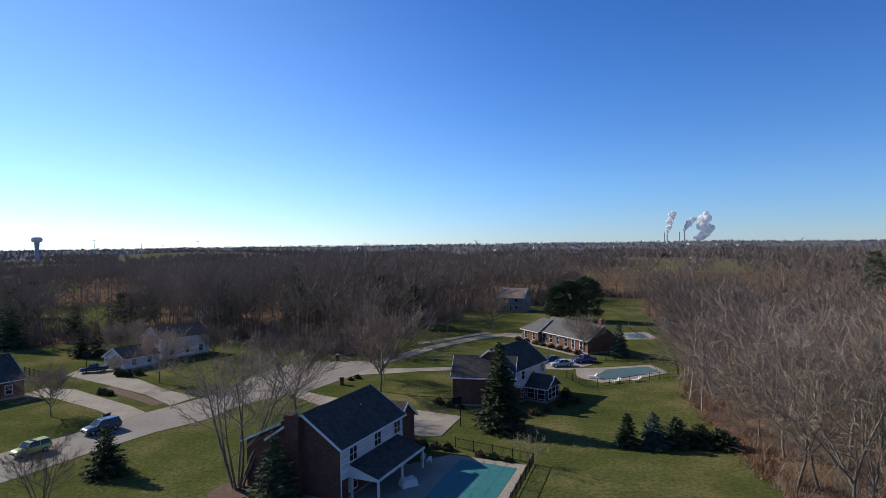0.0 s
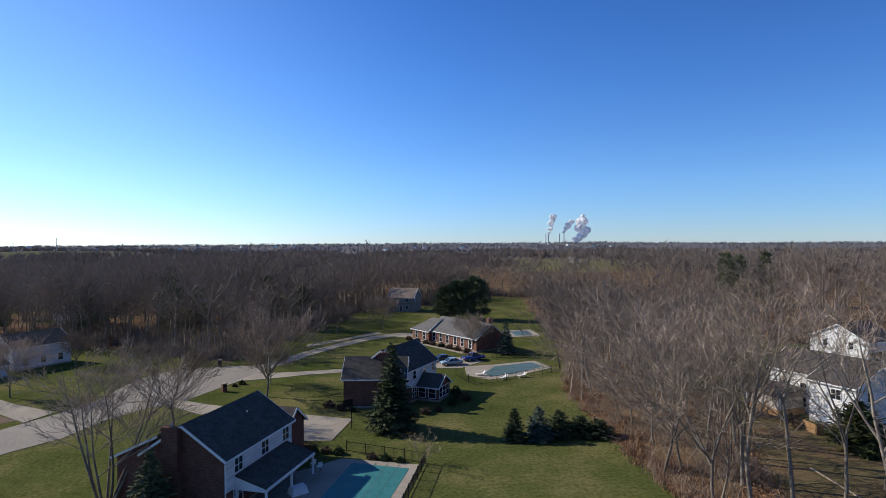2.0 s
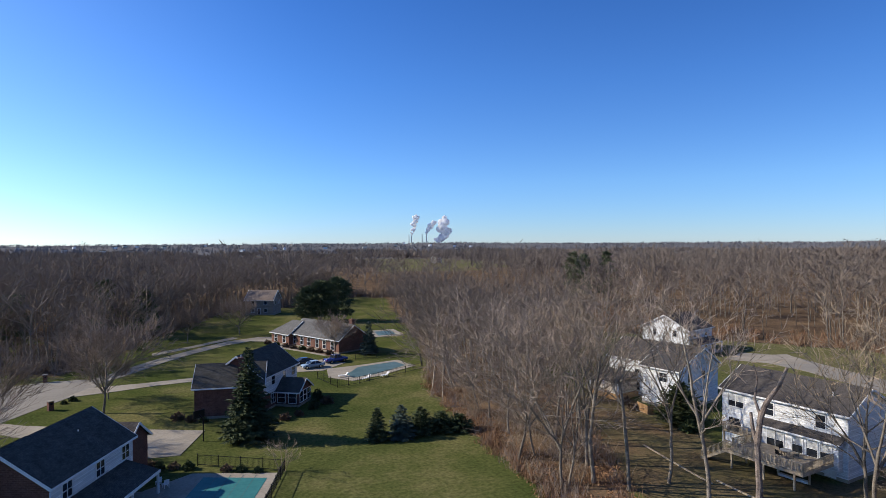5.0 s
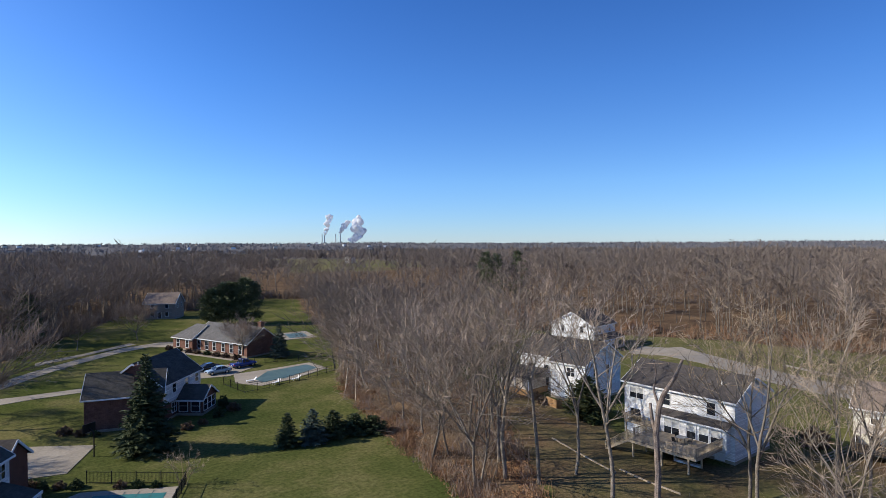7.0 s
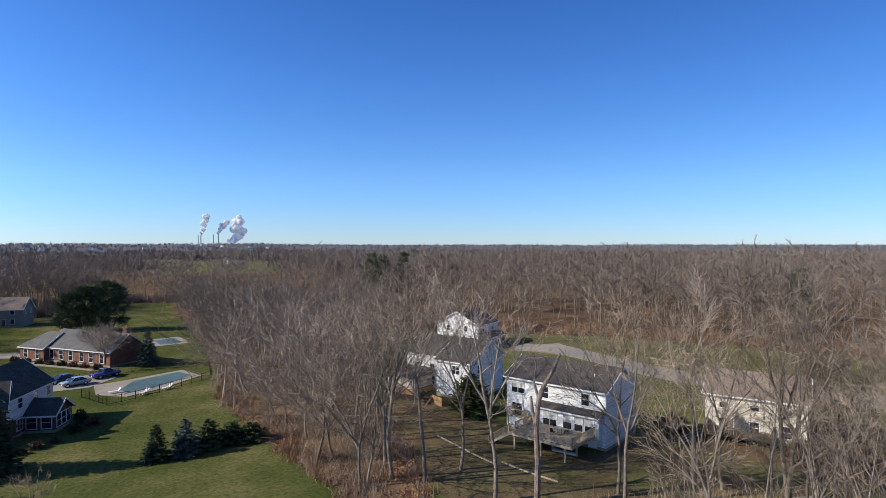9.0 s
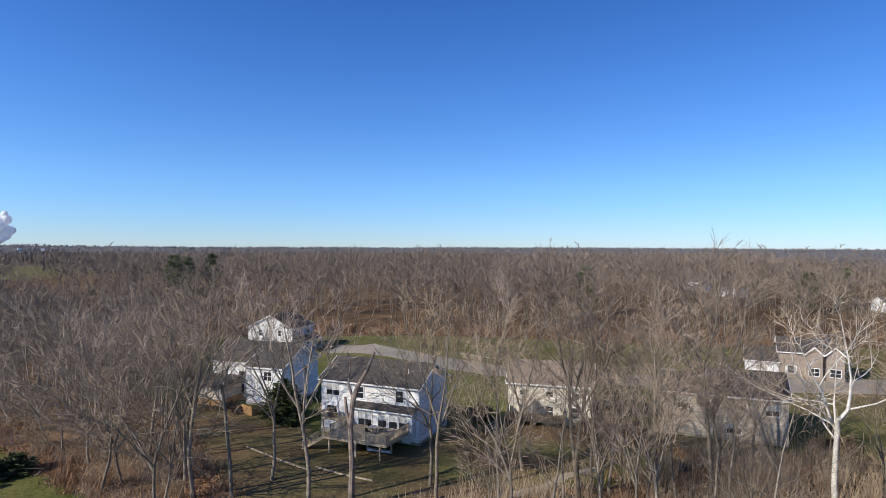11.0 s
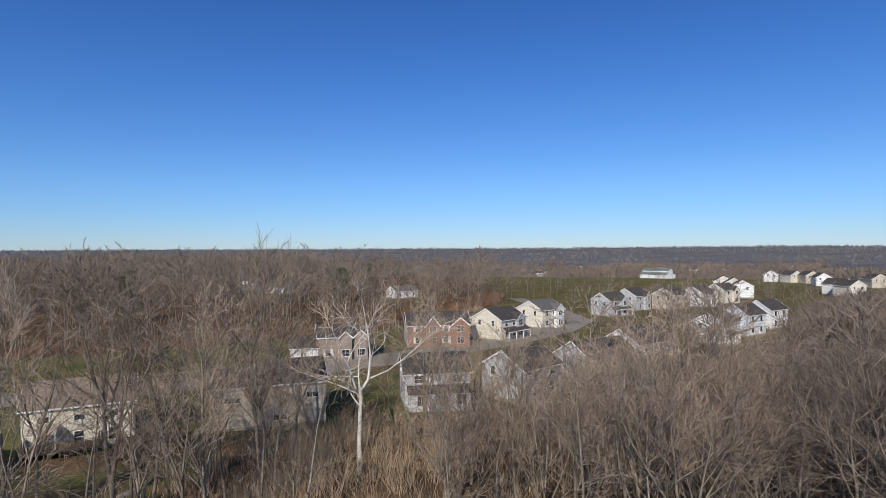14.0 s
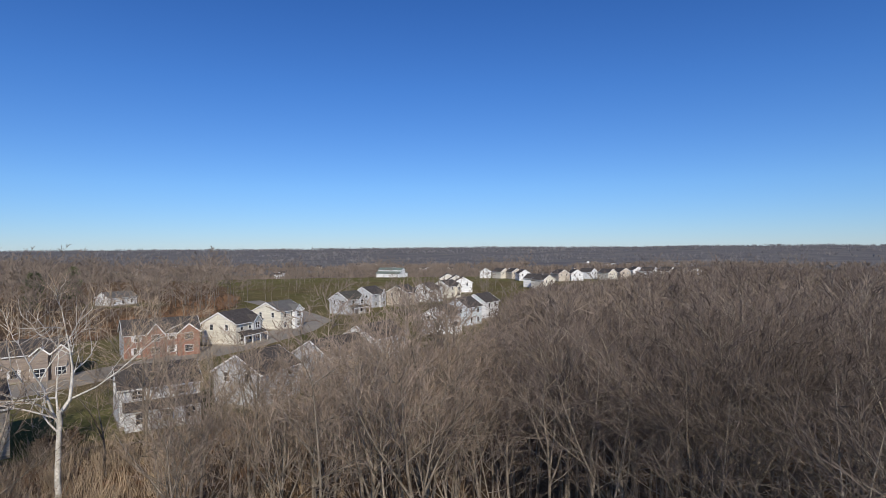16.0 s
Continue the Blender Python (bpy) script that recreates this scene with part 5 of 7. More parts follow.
def entry_door(parent, u, side, L, W, mat=DOOR_DARK, z0=0.3):
    w = 0.95
    def place(a0, a1, d0, d1, zz0, zz1, bm=None):
        if side == "-y":
            return box(a0, a1, -W / 2 - d1, -W / 2 - d0, zz0, zz1, bm)
        if side == "+y":
            return box(a0, a1, W / 2 + d0, W / 2 + d1, zz0, zz1, bm)
        if side == "-x":
            return box(-L / 2 - d1, -L / 2 - d0, a0, a1, zz0, zz1, bm)
        return box(L / 2 + d0, L / 2 + d1, a0, a1, zz0, zz1, bm)
    bm = place(u - w / 2 - 0.1, u - w / 2, 0, 0.08, z0, z0 + 2.15)
    place(u + w / 2, u + w / 2 + 0.1, 0, 0.08, z0, z0 + 2.15, bm)
    place(u - w / 2, u + w / 2, 0, 0.08, z0 + 2.05, z0 + 2.15, bm)
    f = part("door_frame", bm, TRIM, parent)
    part("door", place(u - w / 2, u + w / 2, 0, 0.04, z0, z0 + 2.05), mat, f)


def vents(parent, pts):
    for x, y, z in pts:
        bm = bmesh.new()
        rod(bm, (x, y, z - 0.25), (x, y, z + 0.35), 0.06, 0.06, 8)
        part("vent_pipe", bm, TRIM, parent)


def row(parent, side, L, W, us, z0, z1, w, **kw):
    for u in us:
        wall_window(parent, u - w / 2, u + w / 2, z0, z1, side, L, W, **kw)


def plain_house(x, y, yaw, L, W, eave, ridge, wall, roof, label, group="", faces=("-y", "+y"), gables=True, shutters=None, garage=None, door=None, floors=2, z=0.0):
    h = thing("house", label, "house", spot(x, y, yaw, z), group)
    gable_walls(h, L, W, eave, ridge, wall)
    gable_roof(h, L, W, eave, ridge, roof)
    n = max(2, int(L / 3.4))
    for fc in faces:
        us = [(-0.5 + (i + 0.5) / n) * L * 0.92 for i in range(n)]
        for fl in range(floors):
            z0 = 0.95 + 2.75 * fl
            if z0 + 1.4 > eave + 0.1:
                continue
            skip = garage[1:3] if garage and garage[0] == fc and fl == 0 else None
            u2 = [u for u in us if not (skip and skip[0] - 0.8 < u < skip[1] + 0.8) and not (door and door[0] == fc and fl == 0 and abs(u - door[1]) < 1.3)]
            row(h, fc, L, W, u2, z0, z0 + 1.4, 1.0, blind=(fl == 1), shutters=shutters, rows=1 if math.hypot(x, y) > 170 else 2)
    if gables:
        for fc in ("-x", "+x"):
            row(h, fc, L, W, (-W * 0.22, W * 0.22), 3.7, 5.0, 0.85)
    if garage:
        garage_door(h, garage[1], garage[2], garage[0], L, W)
    if door:
        entry_door(h, door[1], door[0], L, W)
    return h


def cross_gable(h, u, w, depth, eave, rise, W, wall, roof):
    """A gabled bay standing forward of the -y face."""
    y0 = -W / 2 - depth
    bm = box(u - w / 2, u + w / 2, y0, -W / 2 + 0.02, -0.3, eave)
    v = [bm.verts.new(p) for p in ((u - w / 2, y0, eave), (u + w / 2, y0, eave), (u, y0, eave + rise), (u - w / 2, y0 + 0.2, eave), (u + w / 2, y0 + 0.2, eave), (u, y0 + 0.2, eave + rise))]
    for f in ((0, 1, 2), (5, 4, 3), (0, 2, 5, 3), (1, 4, 5, 2)):
        bm.faces.new([v[i] for i in f])
    part("gable_bay", bm, wall, h)
    for s in (-1, 1):
        e = u + s * (w / 2 + 0.3)
        q = [(e, y0 - 0.3, eave - 0.3 * rise / (w / 2)), (u, y0 - 0.3, eave + rise), (u, 0.0, eave + rise), (e, -0.5, eave - 0.3 * rise / (w / 2))]
        if s > 0:
            q = [q[1], q[0], q[3], q[2]]
        part("gable_roof", hexa(bmesh.new(), q + [(a, b, c + 0.14) for a, b, c in q]), roof, h)
        part("bargeboard", beam(bmesh.new(), (e, y0 - 0.32, eave - 0.3 * rise / (w / 2) + 0.02), (u, y0 - 0.32, eave + rise + 0.02), 0.05, 0.24), TRIM, h)
    for z in (0.9, 3.6):
        if z + 1.3 < eave:
            wall_window(h, u - 0.8, u + 0.8, z, z + 1.35, "-y", 10, W + 2 * depth, sashes=2)


def front_porch(h, u0, u1, W, depth=2.0, roof=SHINGLE_BROWN):
    part("porch_roof", hexa(bmesh.new(), [(u0, -W / 2 - depth, 2.5), (u1, -W / 2 - depth, 2.5), (u1, -W / 2, 3.2), (u0, -W / 2, 3.2), (u0, -W / 2 - depth, 2.64), (u1, -W / 2 - depth, 2.64), (u1, -W / 2, 3.34), (u0, -W / 2, 3.34)]), roof, h)
    part("porch_beam", box(u0, u1, -W / 2 - depth, -W / 2 - depth + 0.15, 2.25, 2.5), TRIM, h)
    part("porch_floor", box(u0, u1, -W / 2 - depth, -W / 2, -0.2, 0.35), CONCRETE, h)
    n = 4
    for i in range(n):
        px = u0 + 0.12 + (u1 - u0 - 0.24) * i / (n - 1)
        part("post", box(px - 0.09, px + 0.09, -W / 2 - depth + 0.02, -W / 2 - depth + 0.2, 0.35, 2.25), TRIM, h)


# the near brick house with a white rear and a long porch
A_L, A_W, A_E, A_R = 12.6, 8.6, 5.5, 8.3
hA = thing("house", "two-storey dark brick house with white rear siding and black shingles", "house", spot(-11.5, 64.2, 66))
gable_walls(hA, A_L, A_W, A_E, A_R, BRICK_DARK)
part("rear_siding", box(-A_L / 2, A_L / 2, -A_W / 2 - 0.06, -A_W / 2, 2.3, A_E), SIDING_WHITE, hA, "white siding on the upper rear wall")
gable_roof(hA, A_L, A_W, A_E, A_R, SHINGLE_BLACK)
row(hA, "-y", A_L, A_W + 0.12, (-4.2, 0.6, 4.9), 3.7, 5.0, 1.3, sashes=2)
row(hA, "-y", A_L, A_W, (-4.2, 2.6, 4.9), 0.8, 2.2, 1.4, sashes=2)
row(hA, "+y", A_L, A_W, (-4.2, -1.4, 1.4, 4.2), 3.7, 5.0, 1.0)
chimney(hA, -A_L / 2 - 0.35, 1.0, -0.2, 8.25, 0.7, 1.7)
vents(hA, [(1.8, -1.6, 7.2)])
bm = bmesh.new()
rod(bm, (-A_L / 2 - 0.08, -A_W / 2 - 0.1, 0.1), (-A_L / 2 - 0.08, -A_W / 2 - 0.1, 5.0), 0.06, 0.06, 8)
part("downspout", bm, TRIM, hA)
# porch
P0, P1, PD = -4.8, 5.1, 3.4
bm = bmesh.new()
hexa(bm, [(P0, -A_W / 2 - PD, 2.35), (P1, -A_W / 2 - PD, 2.35), (P1, -A_W / 2 - 0.06, 3.35), (P0, -A_W / 2 - 0.06, 3.35),
          (P0, -A_W / 2 - PD, 2.5), (P1, -A_W / 2 - PD, 2.5), (P1, -A_W / 2 - 0.06, 3.5), (P0, -A_W / 2 - 0.06, 3.5)])
part("porch_roof", bm, SHINGLE_BLACK, hA)
bm = box(P0 - 0.02, P1 + 0.02, -A_W / 2 - PD - 0.08, -A_W / 2 - PD, 2.22, 2.5)
part("porch_gutter", bm, TRIM, hA)
bm = bmesh.new()
v = [bm.verts.new(p) for p in ((P0, -A_W / 2 - PD, 2.1), (P0, -A_W / 2, 2.1), (P0, -A_W / 2, 3.34), (P0, -A_W / 2 - PD, 2.34), (P0 + 0.1, -A_W / 2 - PD, 2.1), (P0 + 0.1, -A_W / 2, 2.1), (P0 + 0.1, -A_W / 2, 3.34), (P0 + 0.1, -A_W / 2 - PD, 2.34))]
for f in ((0, 1, 2, 3), (7, 6, 5, 4), (0, 4, 5, 1), (1, 5, 6, 2), (2, 6, 7, 3), (3, 7, 4, 0)):
    bm.faces.new([v[i] for i in f])
part("porch_gable", bm, TRIM, hA)
for px in (P0 + 0.1, (P0 + P1) / 2, P1 - 0.1):
    part("post", box(px - 0.1, px + 0.1, -A_W / 2 - PD + 0.05, -A_W / 2 - PD + 0.25, 0, 2.3), TRIM, hA)
part("post", box(P0, P0 + 0.2, -A_W / 2 - 0.3, -A_W / 2 - 0.1, 0, 2.3), TRIM, hA)
part("patio", box(P0 - 0.3, P1 + 0.3, -A_W / 2 - PD - 0.3, -A_W / 2, -0.1, 0.12), POOLDECK, hA)
# front part under the long roof slope, and a cross-gabled wing at the far end
wing = thing("house_wing", "brick front part of the near house under a long roof slope", "house wing", hA.matrix_world.copy())
part("wall", hexa(bmesh.new(), [(-6.2, 4.31, -0.3), (0.4, 4.31, -0.3), (0.4, 7.4, -0.3), (-6.2, 7.4, -0.3), (-6.2, 4.31, 6.3), (0.4, 4.31, 6.3), (0.4, 7.4, 4.9), (-6.2, 7.4, 4.9)]), BRICK_DARK, wing)
part("roof", hexa(bmesh.new(), [(-6.6, 2.6, 7.15), (0.8, 2.6, 7.15), (0.8, 7.8, 4.75), (-6.6, 7.8, 4.75), (-6.6, 2.6, 7.33), (0.8, 2.6, 7.33), (0.8, 7.8, 4.93), (-6.6, 7.8, 4.93)]), SHINGLE_BLACK, wing)
part("bargeboard", beam(bmesh.new(), (-6.62, 2.6, 7.2), (-6.62, 7.8, 4.8), 0.06, 0.24), TRIM, wing)
garage_door(wing, -5.2, -0.6, "+y", 12.4, 14.8)
wing2 = thing("house_wing", "brick cross-gabled wing at the far end of the near house", "house wing", hA.matrix_world @ pose(8.5, -0.3, 0, 0, 0, 90))
gable_walls(wing2, 6.6, 4.6, 4.3, 6.1, BRICK_DARK)
gable_roof(wing2, 6.6, 4.6, 4.3, 6.1, SHINGLE_BROWN)

# the second brick house
hB = thing("house", "two-storey dark brick house with a black roof and white rear siding", "house", spot(10.5, 97.5, 55))
gable_walls(hB, 11.5, 8.0, 5.3, 8.3, BRICK_DARK)
gable_roof(hB, 11.5, 8.0, 5.3, 8.3, SHINGLE_BLACK)
part("rear_siding", box(-5.75, 5.75, -4.06, -4.0, 2.4, 5.3), SIDING_WHITE, hB)
row(hB, "-y", 11.5, 8.12, (-2.5, 1.2, 4.4), 3.6, 4.9, 1.0)
row(hB, "-y", 11.5, 8.0, (-2.5, 4.4), 0.8, 2.2, 1.2, sashes=2)
row(hB, "+x", 11.5, 8.0, (-1.8, 1.8), 3.6, 4.9, 1.0)
wB = thing("house_wing", "dark brick side wing with a black shingled roof", "house wing", spot(6.5, 93.6, -12))
gable_walls(wB, 9.4, 6.4, 4.6, 7.2, BRICK_DARK)
gable_roof(wB, 9.4, 6.4, 4.6, 7.2, SHINGLE_BLACK)
chimney(wB, 1.6, -2.0, 5.0, 8.4, 0.9, 0.7)
wB2 = thing("sunroom", "small sunroom with white posts and dark shingles", "sunroom", hB.matrix_world @ pose(0.6, -5.9, 0, 0, 0, -90))
gable_walls(wB2, 3.8, 4.6, 2.4, 3.9, BRICK_DARK)
gable_roof(wB2, 3.8, 4.6, 2.4, 3.9, SHINGLE_BLACK)
row(wB2, "+x", 3.8, 4.6, (-1.3, 0, 1.3), 0.6, 2.2, 1.1)
row(wB2, "-y", 3.8, 4.6, (-0.9, 0.9), 0.6, 2.2, 1.2)

# the brick ranch house
hC = thing("house", "long single-storey red brick house with grey shingles", "house", spot(32.0, 142.2, -65))
gable_walls(hC, 19, 8.6, 3.1, 6.1, BRICK_BROWN)
gable_roof(hC, 19, 8.6, 3.1, 6.1, SHINGLE_GREY)
row(hC, "-y", 19, 8.6, (-7.5, -4.6, -1.8, 1.4, 4.2, 7.2), 0.7, 2.5, 1.1)
chimney(hC, 7.4, 1.2, 4.0, 7.2, 1.1, 0.8, BRICK_BROWN)
wC = thing("house_wing", "brick wing of the ranch house with a grey hipped roof", "house wing", spot(25.6, 152.6, -65))
gable_walls(wC, 7.5, 8.0, 2.9, 5.6, BRICK_BROWN, gable_mat=BRICK_BROWN)
gable_roof(wC, 7.5, 8.0, 2.9, 5.6, SHINGLE_GREY, hip=(True, False))
row(wC, "-y", 7.5, 8.0, (-1.8, 1.8), 0.7, 2.4, 1.1)

plain_house(26.4, 220, -28, 10, 8, 5.3, 8.4, SIDING_TAUPE, SHINGLE_TAN, "two-storey taupe house with a tan roof before the woods", door=("-y", 0))
plain_house(-62.8, 138.2, 54, 11.5, 8.6, 4.7, 7.0, SIDING_WHITE, SHINGLE_BLACK, "two-storey pale house with a dark roof among trees")
hG = plain_house(-66.3, 124.9, 62, 7.7, 6.8, 2.5, 4.4, SIDING_WHITE, SHINGLE_BLACK, "white-gabled single-storey garage with dark shingles", floors=1, gables=False, faces=("-y",))
garage_door(hG, -2.2, 2.2, "-x", 7.7, 6.8, 2.1, SIDING_TAN)
plain_house(-79.5, 98, 60, 12, 11, 3.2, 6.8, BRICK_DARK, SHINGLE_BLACK, "dark brick house with a steep black roof", floors=1, gables=False)
plain_house(-238, 316, 20, 17, 9, 5.2, 7.6, SIDING_WHITE, SHINGLE_GREY, "long white building far off on a grassy rise", gables=False, z=height(-238, 316))
plain_house(-80, 207, 60, 11, 8, 5.2, 8.2, SIDING_CREAM, SHINGLE_BROWN, "gabled cream house behind bare trees")

# the white house with the deck
hD = thing("house", "two-storey white-sided house with a brown shingled roof and rear deck", "house", spot(65.6, 46.2, -84))
D_L, D_W, D_E, D_R = 14.2, 8.6, 7.0, 9.15
gable_walls(hD, D_L, D_W, D_E, D_R, SIDING_WHITE)
gable_roof(hD, D_L, D_W, D_E, D_R, SHINGLE_BROWN)
row(hD, "-y", D_L, D_W, (-5.3,), 5.0, 6.4, 1.9, sashes=2, blind=True)
row(hD, "-y", D_L, D_W, (-1.2, 4.4), 5.0, 6.4, 1.0)
# lower rear projection with a shed roof
part("rear_bay", box(-1.7, 6.6, -D_W / 2 - 0.9, -D_W / 2, 1.2, 4.0), SIDING_WHITE, hD)
bm = bmesh.new()
hexa(bm, [(-2.0, -D_W / 2 - 1.25, 3.95), (6.9, -D_W / 2 - 1.25, 3.95), (6.9, -D_W / 2, 4.5), (-2.0, -D_W / 2, 4.5), (-2.0, -D_W / 2 - 1.25, 4.07), (6.9, -D_W / 2 - 1.25, 4.07), (6.9, -D_W / 2, 4.62), (-2.0, -D_W / 2, 4.62)])
part("bay_roof", bm, SHINGLE_BROWN, hD)
part("bay_gutter", box(-2.0, 6.9, -D_W / 2 - 1.33, -D_W / 2 - 1.25, 3.9, 4.05), TRIM, hD)
wall_window(hD, -0.9, 1.0, 1.75, 3.8, "-y", D_L, D_W + 1.8, sashes=2, blind=True)
for u in (2.5, 4.0, 5.4):
    wall_window(hD, u - 0.55, u + 0.55, 2.0, 3.7, "-y", D_L, D_W + 1.8, blind=True)
wall_window(hD, -6.2, -4.8, 2.2, 3.6, "-y", D_L, D_W)
entry_door(hD, 5.4, "-y", D_L, D_W, TRIM, 0.1)
vents(hD, [(4.6, -2.2, 8.4)])

plain_house(71.5, 74.1, -79, 14.5, 8.2, 5.9, 8.5, SIDING_WHITE, SHINGLE_BROWN, "two-storey white-sided house behind bare trees")
hJ = thing("house_wing", "white rear block of the sided house with brown shingles", "house wing", spot(70.3, 69.4, -79))
gable_walls(hJ, 6.4, 9.4, 5.9, 8.1, SIDING_WHITE)
gable_roof(hJ, 6.4, 9.4, 5.9, 8.1, SHINGLE_BROWN)
row(hJ, "-y", 6.4, 9.4, (0.6,), 3.9, 5.2, 1.3, sashes=2)
row(hJ, "+x", 6.4, 9.4, (-2.0, 1.6), 3.9, 5.2, 0.9)
hK = plain_house(104.6, 103.4, 14, 10, 11.4, 5.4, 8.3, SIDING_WHITE, SHINGLE_BROWN, "white gabled house with a dark porch by the street")
front_porch(hK, -4.6, 4.8, 11.4, 2.6)
hL = plain_house(83.1, 29.1, -76, 11.4, 8.8, 5.4, 7.7, SIDING_CREAM, SHINGLE_TAN, "two-storey tan house seen through bare trees")
hM = plain_house(87.9, 4.4, -83, 8.8, 8.8, 5.7, 8.1, SIDING_TAN, SHINGLE_BROWN, "two-storey greyish tan house seen through bare trees", faces=())
row(hM, "-y", 8.8, 8.8, (2.6,), 3.6, 4.9, 1.5, sashes=2, blind=True)
row(hM, "-y", 8.8, 8.8, (-1.6,), 0.9, 2.3, 1.6, sashes=2, blind=True)
hM2 = thing("house_wing", "lower tan end of the greyish house under brown shingles", "house wing", hM.matrix_world @ pose(-7.35, 0, 0))
gable_walls(hM2, 5.9, 8.8, 5.6, 7.2, SIDING_TAN)
gable_roof(hM2, 5.9, 8.8, 5.6, 7.2, SHINGLE_BROWN, over=0.3, x0=-2.95, x1=2.6)
row(hM2, "-y", 5.9, 8.8, (-0.3,), 3.6, 4.9, 1.9, sashes=2, blind=True)
hO = plain_house(91.5, -17.0, -93, 9.8, 8.4, 5.2, 7.4, SIDING_WHITE, SHINGLE_BROWN, "white-sided house behind bare trees", faces=())
part("rear_roof", hexa(bmesh.new(), [(-4.6, -5.9, 2.5), (4.9, -5.9, 2.5), (4.9, -4.2, 3.3), (-4.6, -4.2, 3.3), (-4.6, -5.9, 2.65), (4.9, -5.9, 2.65), (4.9, -4.2, 3.45), (-4.6, -4.2, 3.45)]), SHINGLE_BROWN, hO)
part("rear_bay", box(-4.4, 4.7, -5.6, -4.2, -0.2, 2.6), SIDING_WHITE, hO)
row(hO, "-y", 9.8, 11.2, (-2.6, 0.6, 3.4), 0.8, 2.2, 1.2, sashes=2)
row(hO, "-y", 9.8, 8.4, (-2.8, 2.8), 3.8, 4.8, 1.2, sashes=2)
plain_house(92, -31.5, -58, 9.5, 8.6, 5.1, 7.6, SIDING_GREY, SHINGLE_BROWN, "grey gabled house behind bare trees")
plain_house(97, -47, -72, 11, 8.6, 5.2, 7.6, SIDING_GREY, SHINGLE_BROWN, "grey house hidden behind dense bare trees")
plain_house(109, -62, -66, 11, 8.6, 5.2, 7.6, SIDING_WHITE, SHINGLE_BROWN, "pale house hidden behind dense bare trees")
hQ = plain_house(133, -4.6, -87, 10.4, 8.5, 4.9, 7.0, SIDING_TAUPE, SHINGLE_BROWN, "taupe house with white-trimmed gables across the street", shutters=TRIM)
cross_gable(hQ, 0.4, 2.6, 1.0, 4.9, 1.2, 8.5, SIDING_TAUPE, SHINGLE_BROWN)
cross_gable(hQ, 3.7, 2.8, 0.7, 4.9, 1.3, 8.5, SIDING_TAUPE, SHINGLE_BROWN)
hQ2 = thing("house_wing", "white-fronted garage wing of the taupe house", "house wing", hQ.matrix_world @ pose(-8.0, -0.6, 0))
gable_walls(hQ2, 5.6, 7.6, 2.9, 5.0, SIDING_WHITE)
gable_roof(hQ2, 5.6, 7.6, 2.9, 5.0, SHINGLE_BROWN, over=0.3)
garage_door(hQ2, -2.2, 2.2, "-y", 5.6, 7.6)
hR = plain_house(144.5, -28.2, -93, 15.0, 8.7, 5.2, 7.9, BRICK_RED, SHINGLE_BROWN, "red brick house with white shutters and grey gable ends", shutters=TRIM, door=("-y", 3.2), gables=False)
for e in (-1, 1):
    part("end_siding", box(e * 7.53 - 0.03, e * 7.53 + 0.03, -4.3, 4.3, 0.35, 5.1), SIDING_GREY, hR, "grey siding on the end wall")
    bm = bmesh.new()
    for d in (-0.03, 0.03):
        bm.faces.new([bm.verts.new((e * 7.53 + d, y, z)) for y, z in ((-4.2, 5.1), (4.2, 5.1), (0, 7.7))])
    part("end_siding", bm, SIDING_GREY, hR)
cross_gable(hR, 5.0, 4.4, 1.0, 5.1, 1.8, 8.7, BRICK_RED, SHINGLE_BROWN)
cross_gable(hR, -1.6, 3.4, 0.7, 5.1, 2.2, 8.7, BRICK_RED, SHINGLE_BROWN)
hS = plain_house(150.5, -46.1, -55, 10.4, 9.8, 5.3, 7.9, SIDING_CREAM, SHINGLE_BROWN, "cream-sided house with a dark roof and front porch", faces=("-y",))
front_porch(hS, -4.6, 4.8, 9.8)
cross_gable(hS, 2.2, 3.0, 0.6, 5.3, 1.4, 9.8, SIDING_GREY, SHINGLE_BROWN)
hT = plain_house(168.9, -65.0, -60, 10.3, 9.8, 5.4, 7.8, SIDING_CREAM, SHINGLE_GREY, "cream-sided house beside the street", faces=("-y",))
cross_gable(hT, 1.8, 3.6, 1.0, 5.3, 1.6, 9.8, SIDING_WHITE, SHINGLE_GREY)
hU = plain_house(190, -98.8, -66, 10, 8.4, 5.3, 7.8, SIDING_GREY, SHINGLE_BLACK, "grey-sided house with a black roof", faces=("-y",))
front_porch(hU, -4.4, 4.6, 8.4, roof=SHINGLE_BLACK)
cross_gable(hU, 2.0, 3.4, 0.6, 5.2, 1.5, 8.4, SIDING_GREY, SHINGLE_BLACK)
hW = plain_house(130.4, -95.7, -57, 9.5, 8.3, 5.2, 7.5, SIDING_WHITE, SHINGLE_BROWN, "white-sided gabled house above the trees", faces=("-y",))
front_porch(hW, -4.6, 0.4, 8.3, 1.6)
plain_house(140.2, -111.4, -70, 8.4, 7.8, 5.6, 8.1, SIDING_BLUE, SHINGLE_BROWN, "pale blue sided house above the trees", faces=("-y",))
plain_house(150, -127, -70, 9, 8, 5.5, 8, SIDING_WHITE, SHINGLE_BROWN, "white-sided house half hidden by trees", faces=("-y",))
